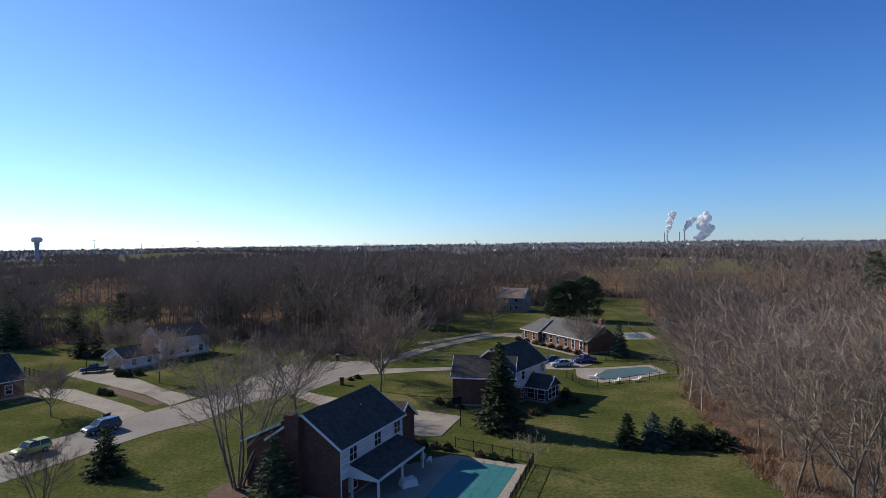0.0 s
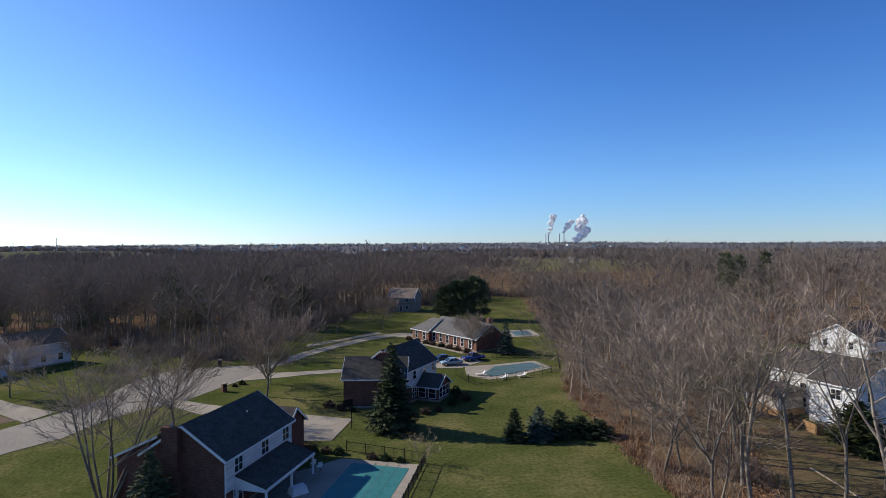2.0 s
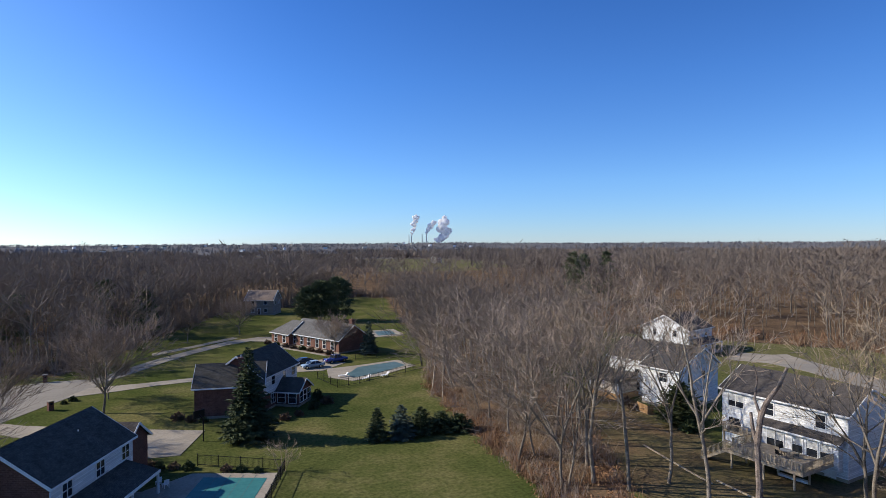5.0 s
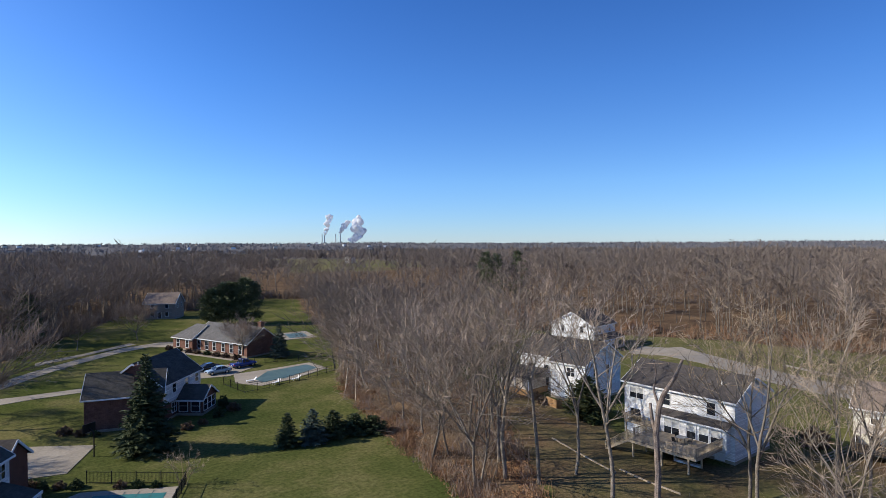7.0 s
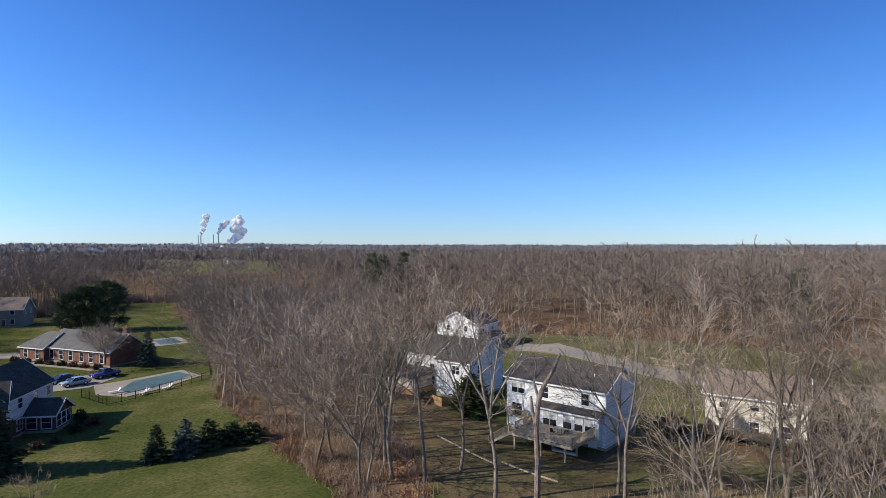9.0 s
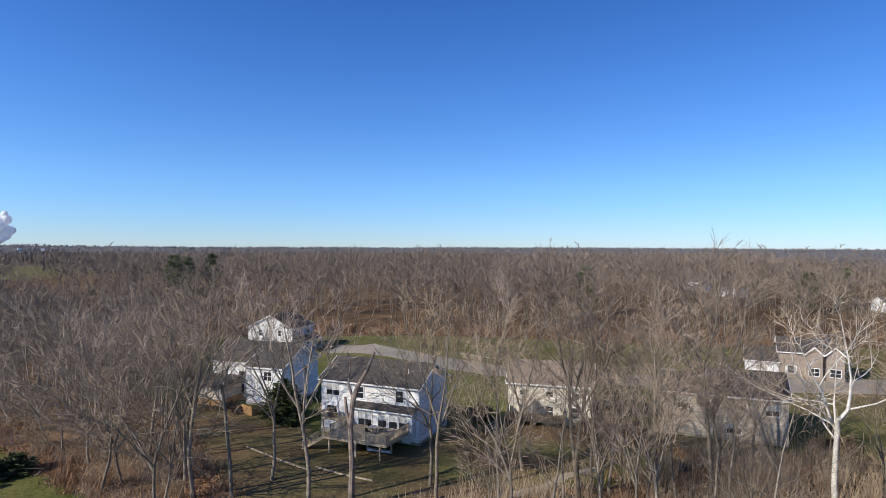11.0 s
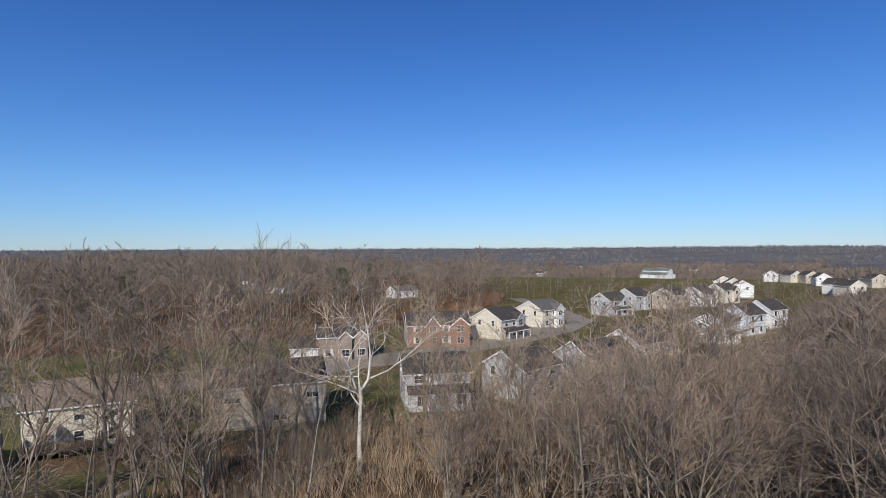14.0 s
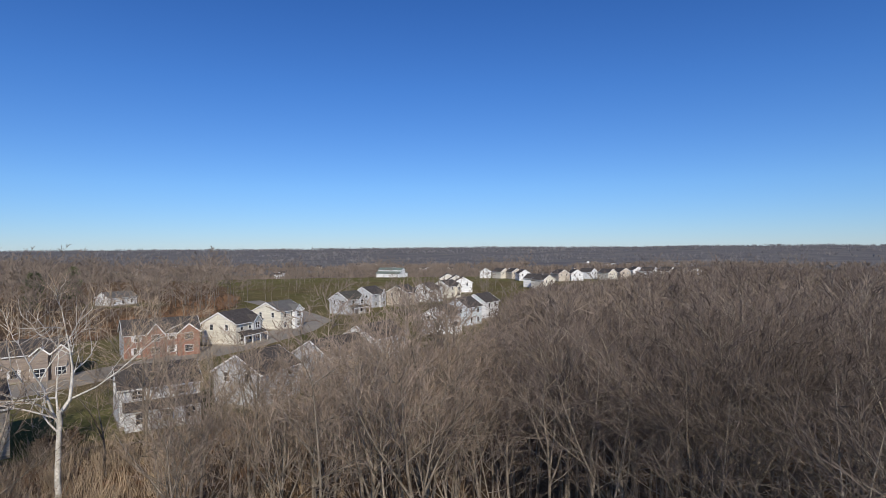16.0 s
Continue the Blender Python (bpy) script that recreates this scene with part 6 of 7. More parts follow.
for x, y, a, w, lab in ((205, -116, -60, SIDING_GREY, "grey-sided house on the hillside"), (204, -131, -60, SIDING_TAN, "tan-sided house on the hillside"), (209, -147, -62, SIDING_WHITE, "white-sided house with a front porch"),
                        (220, -166, -70, SIDING_CREAM, "cream house with a brick front"), (274, -208, -35, SIDING_CREAM, "cream gabled house on the ridge"), (256, -200, -35, SIDING_CREAM, "cream gabled house on the ridge"), (239, -191, -35, SIDING_WHITE, "white gabled house on the ridge")):
    hh = plain_house(x, y, a, 10, 9, 5.4, 8.0, w, SHINGLE_BROWN, lab, faces=("-y",))
    if x < 230:
        cross_gable(hh, 2.2, 3.8, 0.9, 5.2, 1.7, 9, w, SHINGLE_BROWN)
barn = thing("barn", "white barn with a raised middle and green metal roofs", "barn", spot(424, -264, 28, height(424, -264)))
gable_walls(barn, 22, 15, 3.4, 3.4, SIDING_WHITE, gable_mat=SIDING_WHITE)
part("middle_wall", box(-11, 11, -3.6, 3.6, 3.3, 6.4), SIDING_WHITE, barn)
for s0 in (-1, 1):
    q = [(-11.4, s0 * 7.9, 3.3), (11.4, s0 * 7.9, 3.3), (11.4, s0 * 3.6, 5.0), (-11.4, s0 * 3.6, 5.0)]
    q = q if s0 < 0 else [q[1], q[0], q[3], q[2]]
    part("side_roof", hexa(bmesh.new(), q + [(a, b, c + 0.15) for a, b, c in q]), METAL_GREEN, barn)
    q = [(-11.4, s0 * 4.1, 6.3), (11.4, s0 * 4.1, 6.3), (11.4, 0, 8.0), (-11.4, 0, 8.0)]
    q = q if s0 < 0 else [q[1], q[0], q[3], q[2]]
    part("middle_roof", hexa(bmesh.new(), q + [(a, b, c + 0.15) for a, b, c in q]), METAL_GREEN, barn)
bm = bmesh.new()
for e in (-11, 11):
    bm.faces.new([bm.verts.new((e, y, z)) for y, z in ((-3.6, 6.35), (3.6, 6.35), (0, 7.95))])
part("gable", bm, SIDING_WHITE, barn)
for u in (-5.4, 0, 5.4):
    garage_door(barn, u - 1.6, u + 1.6, "-x", 22, 15, 3.0)
plain_house(281, -39, -60, 13, 8, 3.4, 5.6, SIDING_WHITE, SHINGLE_GREY, "pale low house in a woodland clearing", floors=1, gables=False)
FAR_ROW = [(347, -301), (335, -306), (324, -309), (300, -295), (242, -247), (230, -241), (277, -308), (272, -317), (280, -341), (260, -337), (263, -357), (270, -384), (256, -380), (245, -386), (233, -383), (228, -391)]
for i, (x, y) in enumerate(FAR_ROW):
    plain_house(x, y, -40 + (i * 37) % 50, 10, 8.5, 5.2, 7.8, (SIDING_WHITE, SIDING_CREAM, SIDING_TAN, SIDING_WHITE)[i % 4], SHINGLE_BROWN, "pale house in a distant row", "distant row of houses", faces=("-y",), z=height(x, y))
# ---- gardens, pools and loose things ----
def shrub_mesh(seed, R, H, mat, n=420):
    rnd = random.Random(seed)
    verts, faces = [], []
    for _ in range(n):
        d = Vector((rnd.gauss(0, 1), rnd.gauss(0, 1), abs(rnd.gauss(0, 0.9)))).normalized()
        k = rnd.uniform(0.45, 1.0) * (0.85 + 0.3 * noise.noise((d.x * 2 + seed, d.y * 2, d.z * 2)))
        p = Vector((d.x * R * k, d.y * R * k, 0.05 + d.z * H * k))
        s = d.cross(Vector((rnd.gauss(0, 1), rnd.gauss(0, 1), rnd.gauss(0, 1)))).normalized() * 0.10
        q = p + (d + Vector((rnd.gauss(0, 0.5), rnd.gauss(0, 0.5), rnd.gauss(0, 0.5)))).normalized() * 0.22
        i = len(verts)
        verts += [tuple(p - s), tuple(p + s), tuple(q)]
        faces.append((i, i + 1, i + 2))
    me = bpy.data.meshes.new("foliage")
    me.from_pydata(verts, [], faces)
    me.update()
    me.materials.append(mat)
    return me


SHRUBS = {"green": shrub_mesh(1, 0.8, 0.9, SHRUB), "brown": shrub_mesh(2, 0.8, 0.8, SHRUB_BROWN), "dark": shrub_mesh(3, 0.7, 1.3, NEEDLE)}


def shrub(x, y, kind, s, label, group=""):
    e = new("shrub", SHRUBS[kind])
    e.matrix_world = pose(x, y, 0, 0, 0, 73 * x) @ Matrix.Diagonal((s, s, s, 1))
    return tagged(e, label, "shrub", group)


for x, y, k, s in ((19.3, 152.9, "brown", 1.3), (21.0, 149.5, "green", 1.1), (22.6, 146.2, "brown", 1.2), (24.0, 143.5, "brown", 1.1), (25.6, 140.8, "green", 1.2), (27.0, 138.0, "brown", 1.3), (28.4, 135.4, "brown", 1.2), (30.0, 131.8, "brown", 1.4), (23.2, 150.4, "green", 0.9)):
    shrub(x, y, k, s, "low clipped shrub in the ranch house's bed", "shrubs before the ranch house")
for x, y, k, s in ((-3.7, 73.6, "brown", 1.3), (0.3, 71.6, "green", 1.0), (4.1, 69.2, "brown", 0.9), (5.6, 68.4, "green", 0.9), (-2.6, 72.6, "dark", 0.9), (-1.2, 72.4, "brown", 0.9), (7.2, 67.4, "green", 0.8)):
    shrub(x, y, k, s, "small winter shrub along the pool fence", "shrubs by the pool fence")
for x, y, k, s in ((0.8, 90.6, "brown", 1.1), (-0.9, 92.4, "brown", 1.3), (2.4, 89.6, "green", 0.9), (13.0, 86.0, "brown", 1.2), (15.2, 87.2, "brown", 1.0), (17.8, 89.8, "dark", 1.3), (20.4, 92.0, "brown", 1.5), (19.4, 94.8, "dark", 1.4), (11.4, 84.8, "green", 0.9)):
    shrub(x, y, k, s, "dark foundation shrub beside the brick house", "shrubs beside the brick house")
for x, y, k, s in ((-59, 101.5, "brown", 1.3), (-57.2, 100.4, "green", 1.1), (-65, 117, "dark", 1.1), (-63, 115.2, "green", 1.5), (-61.2, 114.4, "dark", 1.3), (-60, 116, "green", 1.2), (-16.4, 110.8, "green", 0.9), (-17.4, 109.4, "green", 0.7), (60.5, 58, "green", 1.6), (62, 72, "brown", 1.4), (61, 69, "brown", 1.3)):
    shrub(x, y, k, s, "rounded shrub in a garden bed")
for x, y in ((75, 22), (76.4, 20.6), (78, 22.4), (77, 17.8), (78.8, 19.4), (80, 17.2), (75.6, 36.8), (77.4, 37.6), (84.4, -4), (85.6, -6.2)):
    shrub(x, y, "brown", 2.2, "dark leafless thicket between two houses", "thicket between the houses")

# bed under the stemmed tree, with stones
slab("garden_bed", [(-24.5, 59.6), (-23, 62.8), (-20, 63), (-18.6, 60.6), (-20, 58.4), (-23, 58)], MULCH, "mulch bed edged with stones under a tree", "garden bed", 0.05, rounds=1)
slab("garden_bed_ranch", [(18.4, 154), (20.6, 155), (24.6, 147), (29, 138), (32.0, 131.4), (29.6, 129.8), (26, 136.4), (22, 145)], MULCH, "mulch bed along the ranch house", "garden bed", 0.04)
slab("garden_path", [(20.4, 157.6), (21.8, 157.2), (22.2, 150), (22.6, 144.8), (26.0, 138.6), (29.4, 131.4), (28.6, 131), (25.0, 138.2), (21.6, 144.4), (20.8, 150)], CONCRETE, "curved concrete path to the ranch house", "path", 0.055)


# pools
def pool(x_pts, w_pts, cover, label, name):
    slab(name + "_terrace", x_pts, POOLDECK, "concrete pool terrace", "terrace", 0.08)
    slab(name, w_pts, cover, label, "swimming pool", 0.10, 0.1, kind="thing")


def world_from(h, pts):
    return [tuple((h.matrix_world @ Vector((x, y, 0))).xy) for x, y in pts]


pool([(0.6, 69.9), (9.2, 66.2), (4.4, 52.6), (-8.5, 57.0), (-4.0, 67)], [(1.7, 68.2), (7.9, 65.2), (3.6, 54.2), (-2.6, 56.8)], COVER, "swimming pool under a taut teal safety cover", "pool")
for i in range(1, 5):
    k = i / 5
    a, b = Vector((1.7, 68.2, 0.204)), Vector((7.9, 65.2, 0.204))
    c, d = Vector((-2.6, 56.8, 0.204)), Vector((3.6, 54.2, 0.204))
    p, q = a.lerp(b, k), c.lerp(d, k)
    dr = (p - q).normalized()
    o = tagged(finish("cover_strap", beam(bmesh.new(), p + dr * 0.7 - Vector((0, 0, 0.1)), q - Vector((0, 0, 0.1)), 0.05, 0.01), COVER_GREY), "dark webbing strap anchoring the pool cover", "strap", "straps of the pool cover")
pool([(24.6, 109.5), (26.0, 117.0), (32.0, 117.6), (41.8, 119.6), (42.8, 112.2), (33.6, 106.6), (28.0, 104.8)], [(28.3, 110.2), (32.0, 115.8), (40.6, 117.9), (41.4, 113.6), (33.2, 108.2), (28.8, 107.2)], COVER_GREY, "swimming pool under a grey-green cover", "pool")
pool([(46.8, 162.5), (56, 163), (55, 151), (46.4, 151)], [(49.2, 160.4), (54.3, 160.7), (53.2, 153), (48.2, 153)], COVER_GREY, "grey-green covered pool behind the pines", "pool")


def iron_fence(pts, label, h=1.25, step=2.4, picket=0.14):
    """An iron fence run: posts, two rails a bay and its pickets."""
    f = thing("fence", label, "fence", spot(0, 0))
    for a, b in zip(pts, pts[1:]):
        a, b = Vector((*a, 0.05)), Vector((*b, 0.05))
        n = max(1, round((b - a).length / step))
        for i in range(n + 1):
            p = a.lerp(b, i / n)
            if i or a == Vector((*pts[0], 0.05)):
                part("post", box(p.x - 0.045, p.x + 0.045, p.y - 0.045, p.y + 0.045, -0.1, h + 0.15), BLACK_METAL, f)
        for i in range(n):
            p, q = a.lerp(b, i / n), a.lerp(b, (i + 1) / n)
            for z in (0.12, h - 0.05):
                part("rail", beam(bmesh.new(), p + Vector((0, 0, z)), q + Vector((0, 0, z)), 0.035, 0.05), BLACK_METAL, f)
            if picket:
                m = int((q - p).length / picket)
                for j in range(1, m):
                    r = p.lerp(q, j / m)
                    part("picket", box(r.x - 0.01, r.x + 0.01, r.y - 0.01, r.y + 0.01, 0.1, h), BLACK_METAL, f)
    return f


iron_fence([(1.2, 72.3), (9.9, 66.5), (4.6, 51.5)], "black iron fence round the near pool")
iron_fence([(22.6, 109.5), (24.3, 101.4), (28.6, 102.4), (43.2, 109.0), (47.5, 121), (36, 124.2), (25.0, 122.6)], "dark iron fence round the second pool", picket=0.4)


# basketball hoop
def hoop(x, y, yaw, label):
    h = thing("basketball_hoop", label, "basketball hoop", spot(x, y, yaw))
    bm = bmesh.new()
    rod(bm, (0, 0, -0.1), (0, 0, 2.9), 0.075, 0.075, 10)
    part("pole", bm, BLACK_METAL, h)
    bm = bmesh.new()
    beam(bm, (0, 0, 2.85), (0.75, 0, 3.3), 0.1, 0.1)
    part("arm", bm, BLACK_METAL, h)
    bm = box(0.75, 0.80, -0.85, 0.85, 2.85, 3.85)
    part("backboard", bm, BLACK_METAL, h)
    bm = bmesh.new()
    ring = [(1.05 + 0.23 * math.cos(i * 0.5236), 0.23 * math.sin(i * 0.5236), 3.05) for i in range(13)]
    for a, b in zip(ring, ring[1:]):
        rod(bm, a, b, 0.012, 0.012, 6)
    part("rim", bm, LEAD_RED, h)


hoop(2.1, 81.0, 128, "black basketball hoop on a pole by the parking apron")
hoop(-74.4, 122.4, -60, "basketball hoop on a pole by the garage drive")


# brick mailboxes
def mailbox(x, y, yaw):
    m = thing("mailbox", "brick pillar mailbox with a stone cap beside the road", "mailbox", spot(x, y, yaw), "brick mailboxes")
    part("pillar", box(-0.35, 0.35, -0.35, 0.35, -0.1, 1.35), BRICK_DARK, m)
    part("cap", box(-0.42, 0.42, -0.42, 0.42, 1.35, 1.47), STONE, m)
    part("box_door", box(-0.15, 0.15, -0.38, -0.34, 0.85, 1.15), BLACK_METAL, m)


mailbox(-48.6, 84.6, 60)
mailbox(-18.6, 106.0, 30)
mailbox(-23.2, 128.0, 10)
# the first mailbox stands where the driveway meets the road


# cars
def car(x, y, yaw, colour, label, kind="sedan", z=0.06):
    """A lofted body with glasshouse, wheels with rims, lamps and mirrors; front towards +x."""
    c = thing("car", label, "car", spot(x, y, yaw, z))
    if kind == "suv":
        L, W, prof = 4.75, 1.88, [(-2.37, 0.55, 1.0), (-2.33, 0.42, 1.12), (-2.1, 0.34, 1.15), (-1.0, 0.3, 1.12), (0.6, 0.3, 1.1), (1.0, 0.3, 1.08), (1.9, 0.34, 1.0), (2.25, 0.4, 0.88), (2.37, 0.5, 0.75)]
        cab = [(-2.25, 1.10), (-2.0, 1.70), (-0.2, 1.74), (0.35, 1.66), (1.05, 1.07)]
    elif kind == "box":
        L, W, prof = 4.1, 1.79, [(-2.05, 0.55, 1.0), (-2.0, 0.42, 1.06), (-1.7, 0.33, 1.07), (-0.8, 0.3, 1.06), (0.5, 0.3, 1.05), (1.0, 0.3, 1.03), (1.7, 0.34, 0.96), (1.98, 0.42, 0.85), (2.05, 0.5, 0.72)]
        cab = [(-1.98, 1.04), (-1.82, 1.58), (-0.1, 1.62), (0.42, 1.55), (0.98, 1.02)]
    elif kind == "pickup":
        L, W, prof = 5.2, 1.9, [(-2.6, 0.6, 1.0), (-2.55, 0.5, 1.05), (-2.0, 0.4, 1.05), (-0.6, 0.36, 1.05), (0.6, 0.36, 1.05), (1.1, 0.36, 1.05), (2.1, 0.4, 1.0), (2.5, 0.45, 0.92), (2.6, 0.55, 0.8)]
        cab = [(-0.75, 1.04), (-0.6, 1.68), (0.2, 1.72), (0.6, 1.64), (1.2, 1.04)]
    else:
        L, W, prof = 4.7, 1.8, [(-2.35, 0.5, 0.85), (-2.3, 0.4, 0.95), (-2.0, 0.32, 0.98), (-1.0, 0.28, 0.95), (0.6, 0.28, 0.92), (1.0, 0.28, 0.92), (1.8, 0.32, 0.85), (2.2, 0.38, 0.74), (2.35, 0.48, 0.62)]
        cab = [(-1.75, 0.95), (-1.0, 1.38), (-0.1, 1.43), (0.3, 1.38), (1.1, 0.92)]
    bm = bmesh.new()
    rings = []
    for px, zl, zh in prof:
        w = W / 2 * (0.9 if abs(px) > L / 2 - 0.12 else 1.0)
        rings.append([bm.verts.new(p) for p in ((px, -w * 0.94, zl), (px, -w, (zl + zh) / 2), (px, -w * 0.93, zh - 0.04), (px, -w * 0.8, zh), (px, w * 0.8, zh), (px, w * 0.93, zh - 0.04), (px, w, (zl + zh) / 2), (px, w * 0.94, zl))])
    for a, b in zip(rings, rings[1:]):
        for i in range(8):
            bm.faces.new((a[i], a[(i + 1) % 8], b[(i + 1) % 8], b[i]))
    bm.faces.new(rings[0])
    bm.faces.new(rings[-1][::-1])
    bmesh.ops.recalc_face_normals(bm, faces=bm.faces)
    body = part("body", bm, colour, c, smooth=True)
    # glasshouse
    bm = bmesh.new()
    lo = [(px, W / 2 * (0.9 if pz < 1.2 else 0.74), pz) for px, pz in cab]
    left = [bm.verts.new((px, w, pz)) for px, w, pz in lo]
    right = [bm.verts.new((px, -w, pz)) for px, w, pz in lo]
    for i in range(len(lo) - 1):
        bm.faces.new((left[i], left[i + 1], right[i + 1], right[i]))
    bm.faces.new(left[::-1])
    bm.faces.new(right)
    bmesh.ops.recalc_face_normals(bm, faces=bm.faces)
    part("windows", bm, GLASS, c)
    (xa, za), (xb, zb), (xc, zc) = cab[1], cab[2], cab[3]
    bm = bmesh.new()
    hexa(bm, [(xa - 0.03, -W * 0.375, za), (xc + 0.02, -W * 0.375, zc), (xc + 0.02, W * 0.375, zc), (xa - 0.03, W * 0.375, za), (xa, -W * 0.35, za + 0.05), (xc, -W * 0.35, zc + 0.05), (xc, W * 0.35, zc + 0.05), (xa, W * 0.35, za + 0.05)])
    part("roof", bm, colour, c)
    for s in (-1, 1):
        for i, (p, q) in enumerate(zip(cab, cab[1:])):
            if i in (0, 3):
                wa, wb = (W / 2 * (0.9 if v[1] < 1.2 else 0.74) for v in (p, q))
                part("pillar", beam(bmesh.new(), (p[0], s * wa, p[1]), (q[0], s * wb, q[1]), 0.06, 0.06), colour, c)
        mx = (cab[1][0] + cab[3][0]) / 2
        part("pillar", beam(bmesh.new(), (mx, s * W * 0.452, cab[0][1]), (mx, s * W * 0.372, cab[2][1]), 0.05, 0.09), colour, c)
        part("mirror", box(cab[4][0] - 0.35, cab[4][0] - 0.2, s * W * 0.53 - 0.09, s * W * 0.53 + 0.09, cab[4][1] + 0.02, cab[4][1] + 0.17), colour, c)
        part("headlight", box(prof[-2][0] - 0.05, prof[-1][0] + 0.01, s * W * 0.36 - 0.2, s * W * 0.36 + 0.2, prof[-1][2] - 0.17, prof[-1][2] - 0.02), LAMP_GLASS, c)
        part("tail_light", box(prof[0][0] - 0.02, prof[1][0] + 0.03, s * W * 0.4 - 0.12, s * W * 0.4 + 0.1, prof[0][2] - 0.25, prof[0][2] - 0.03), TAIL_RED, c)
        for wx in (-L * 0.29, L * 0.31):
            bm = bmesh.new()
            rod(bm, (wx, s * (W / 2 - 0.2), 0.33), (wx, s * (W / 2 + 0.015), 0.33), 0.34, 0.34, 18)
            wh = part("wheel", bm, RUBBER, c)
            bm = bmesh.new()
            rod(bm, (wx, s * (W / 2 + 0.012), 0.33), (wx, s * (W / 2 + 0.03), 0.33), 0.22, 0.18, 14)
            part("rim", bm, CHROME, wh)
    part("grille", box(prof[-1][0] - 0.02, prof[-1][0] + 0.02, -W * 0.3, W * 0.3, prof[-1][1] + 0.02, prof[-1][1] + 0.2), BLACK_METAL, c)
    part("number_plate", box(prof[0][0] - 0.025, prof[0][0], -0.16, 0.16, 0.62, 0.74), PLASTIC_WHITE, c)
    return c


LIME, NAVY, BLACKP, SILVER, BLUEP = paint("paint_lime", (0.50, 0.56, 0.13)), paint("paint_slate", (0.055, 0.065, 0.085)), paint("paint_black", (0.015, 0.015, 0.018)), paint("paint_silver_blue", (0.33, 0.42, 0.47)), paint("paint_blue", (0.02, 0.05, 0.25))
car(-50.6, 71.8, 242, LIME, "lime green boxy hatchback parked on the road", "box")
car(-46.9, 80.3, 236, NAVY, "dark slate estate car parked on the road", "suv")
car(-71.0, 119.4, 205, BLACKP, "black pickup truck parked before the garage", "pickup", 0.07)
car(23.6, 119.2, 190, SILVER, "pale silver-blue saloon parked behind the brick house", "sedan", 0.07)
car(22.4, 123.6, 195, BLACKP, "dark car parked beside the brick house", "sedan", 0.0)
car(29.2, 123.0, 20, BLUEP, "bright blue pickup truck parked by the pool", "pickup", 0.0)


# the deck behind the white house
def railing(parent, a, b, z, h=0.95, step=0.14, mat=DECK_WOOD, dz=0.0):
    a, b = Vector((*a, z)), Vector((*b, z + dz))
    r = part("railing", beam(bmesh.new(), a + Vector((0, 0, h)), b + Vector((0, 0, h)), 0.12, 0.05), mat, parent)
    part("bottom_rail", beam(bmesh.new(), a + Vector((0, 0, 0.1)), b + Vector((0, 0, 0.1)), 0.05, 0.08), mat, r)
    n = max(1, int((b - a).length / step))
    for i in range(n + 1):
        p = a.lerp(b, i / n)
        w = 0.055 if i in (0, n) else 0.02
        part("baluster", box(p.x - w, p.x + w, p.y - w, p.y + w, p.z + (0 if i in (0, n) else 0.1), p.z + h - 0.02 + (0.12 if i in (0, n) else 0)), mat, r)


dk = thing("deck", "weathered raised timber deck with railings behind the white house", "deck", hD.matrix_world.copy())
DX0, DX1, DY0, DY1, DZ = -2.2, 6.2, -10.9, -5.3, 2.0
n = 40
for i in range(n):
    x0 = DX0 + (DX1 - DX0) * i / n
    part("plank", box(x0 + 0.006, x0 + (DX1 - DX0) / n - 0.006, DY0, DY1, DZ - 0.05, DZ), DECK_WOOD, dk)
for y0 in (DY0, DY0 + 2.7, DY1 - 0.06):
    part("joist", box(DX0, DX1, y0, y0 + 0.06, DZ - 0.32, DZ - 0.052), DECK_WOOD, dk)
for x0 in (DX0, DX1 - 0.06):
    part("joist", box(x0, x0 + 0.06, DY0 + 0.07, DY1 - 0.07, DZ - 0.32, DZ - 0.052), DECK_WOOD, dk)
for px in (-1.6, 2.0, 5.2):
    for py in (DY0 + 0.3, DY0 + 3.0):
        part("post", box(px - 0.09, px + 0.09, py - 0.09, py + 0.09, -0.1, DZ - 0.33), DECK_WOOD, dk)
railing(dk, (DX0, DY0 + 0.06), (DX1, DY0 + 0.06), DZ)
railing(dk, (DX1 - 0.06, DY0), (DX1 - 0.06, DY1 + 0.4), DZ)
railing(dk, (DX0 + 0.06, DY0 + 1.3), (DX0 + 0.06, DY1 - 0.4), DZ)
# upper landing and the steps
for i in range(16):
    x0 = -5.6 + 3.3 * i / 16
    part("plank", box(x0 + 0.006, x0 + 0.2, -6.6, -4.35, 2.45, 2.5), DECK_WOOD, dk)
for px in (-5.4, -2.6):
    part("post", box(px - 0.08, px + 0.08, -6.5, -6.34, -0.1, 2.44), DECK_WOOD, dk)
railing(dk, (-5.55, -6.5), (-2.4, -6.5), 2.5)
railing(dk, (-5.5, -6.5), (-5.5, -4.4), 2.5)
for i in range(11):
    z = DZ - 0.18 * (i + 1)
    part("tread", box(DX0 - 0.28 * (i + 1), DX0 - 0.28 * i, DY0 + 0.1, DY0 + 1.2, z - 0.04, z), DECK_WOOD, dk)
for y0 in (DY0 + 0.06, DY0 + 1.22):
    part("stringer", beam(bmesh.new(), (DX0, y0, DZ - 0.2), (DX0 - 3.1, y0, -0.05), 0.05, 0.26), DECK_WOOD, dk)
railing(dk, (DX0 - 0.05, DY0 + 0.06), (DX0 - 3.0, DY0 + 0.06), DZ - 0.05, dz=-1.95, step=0.18)


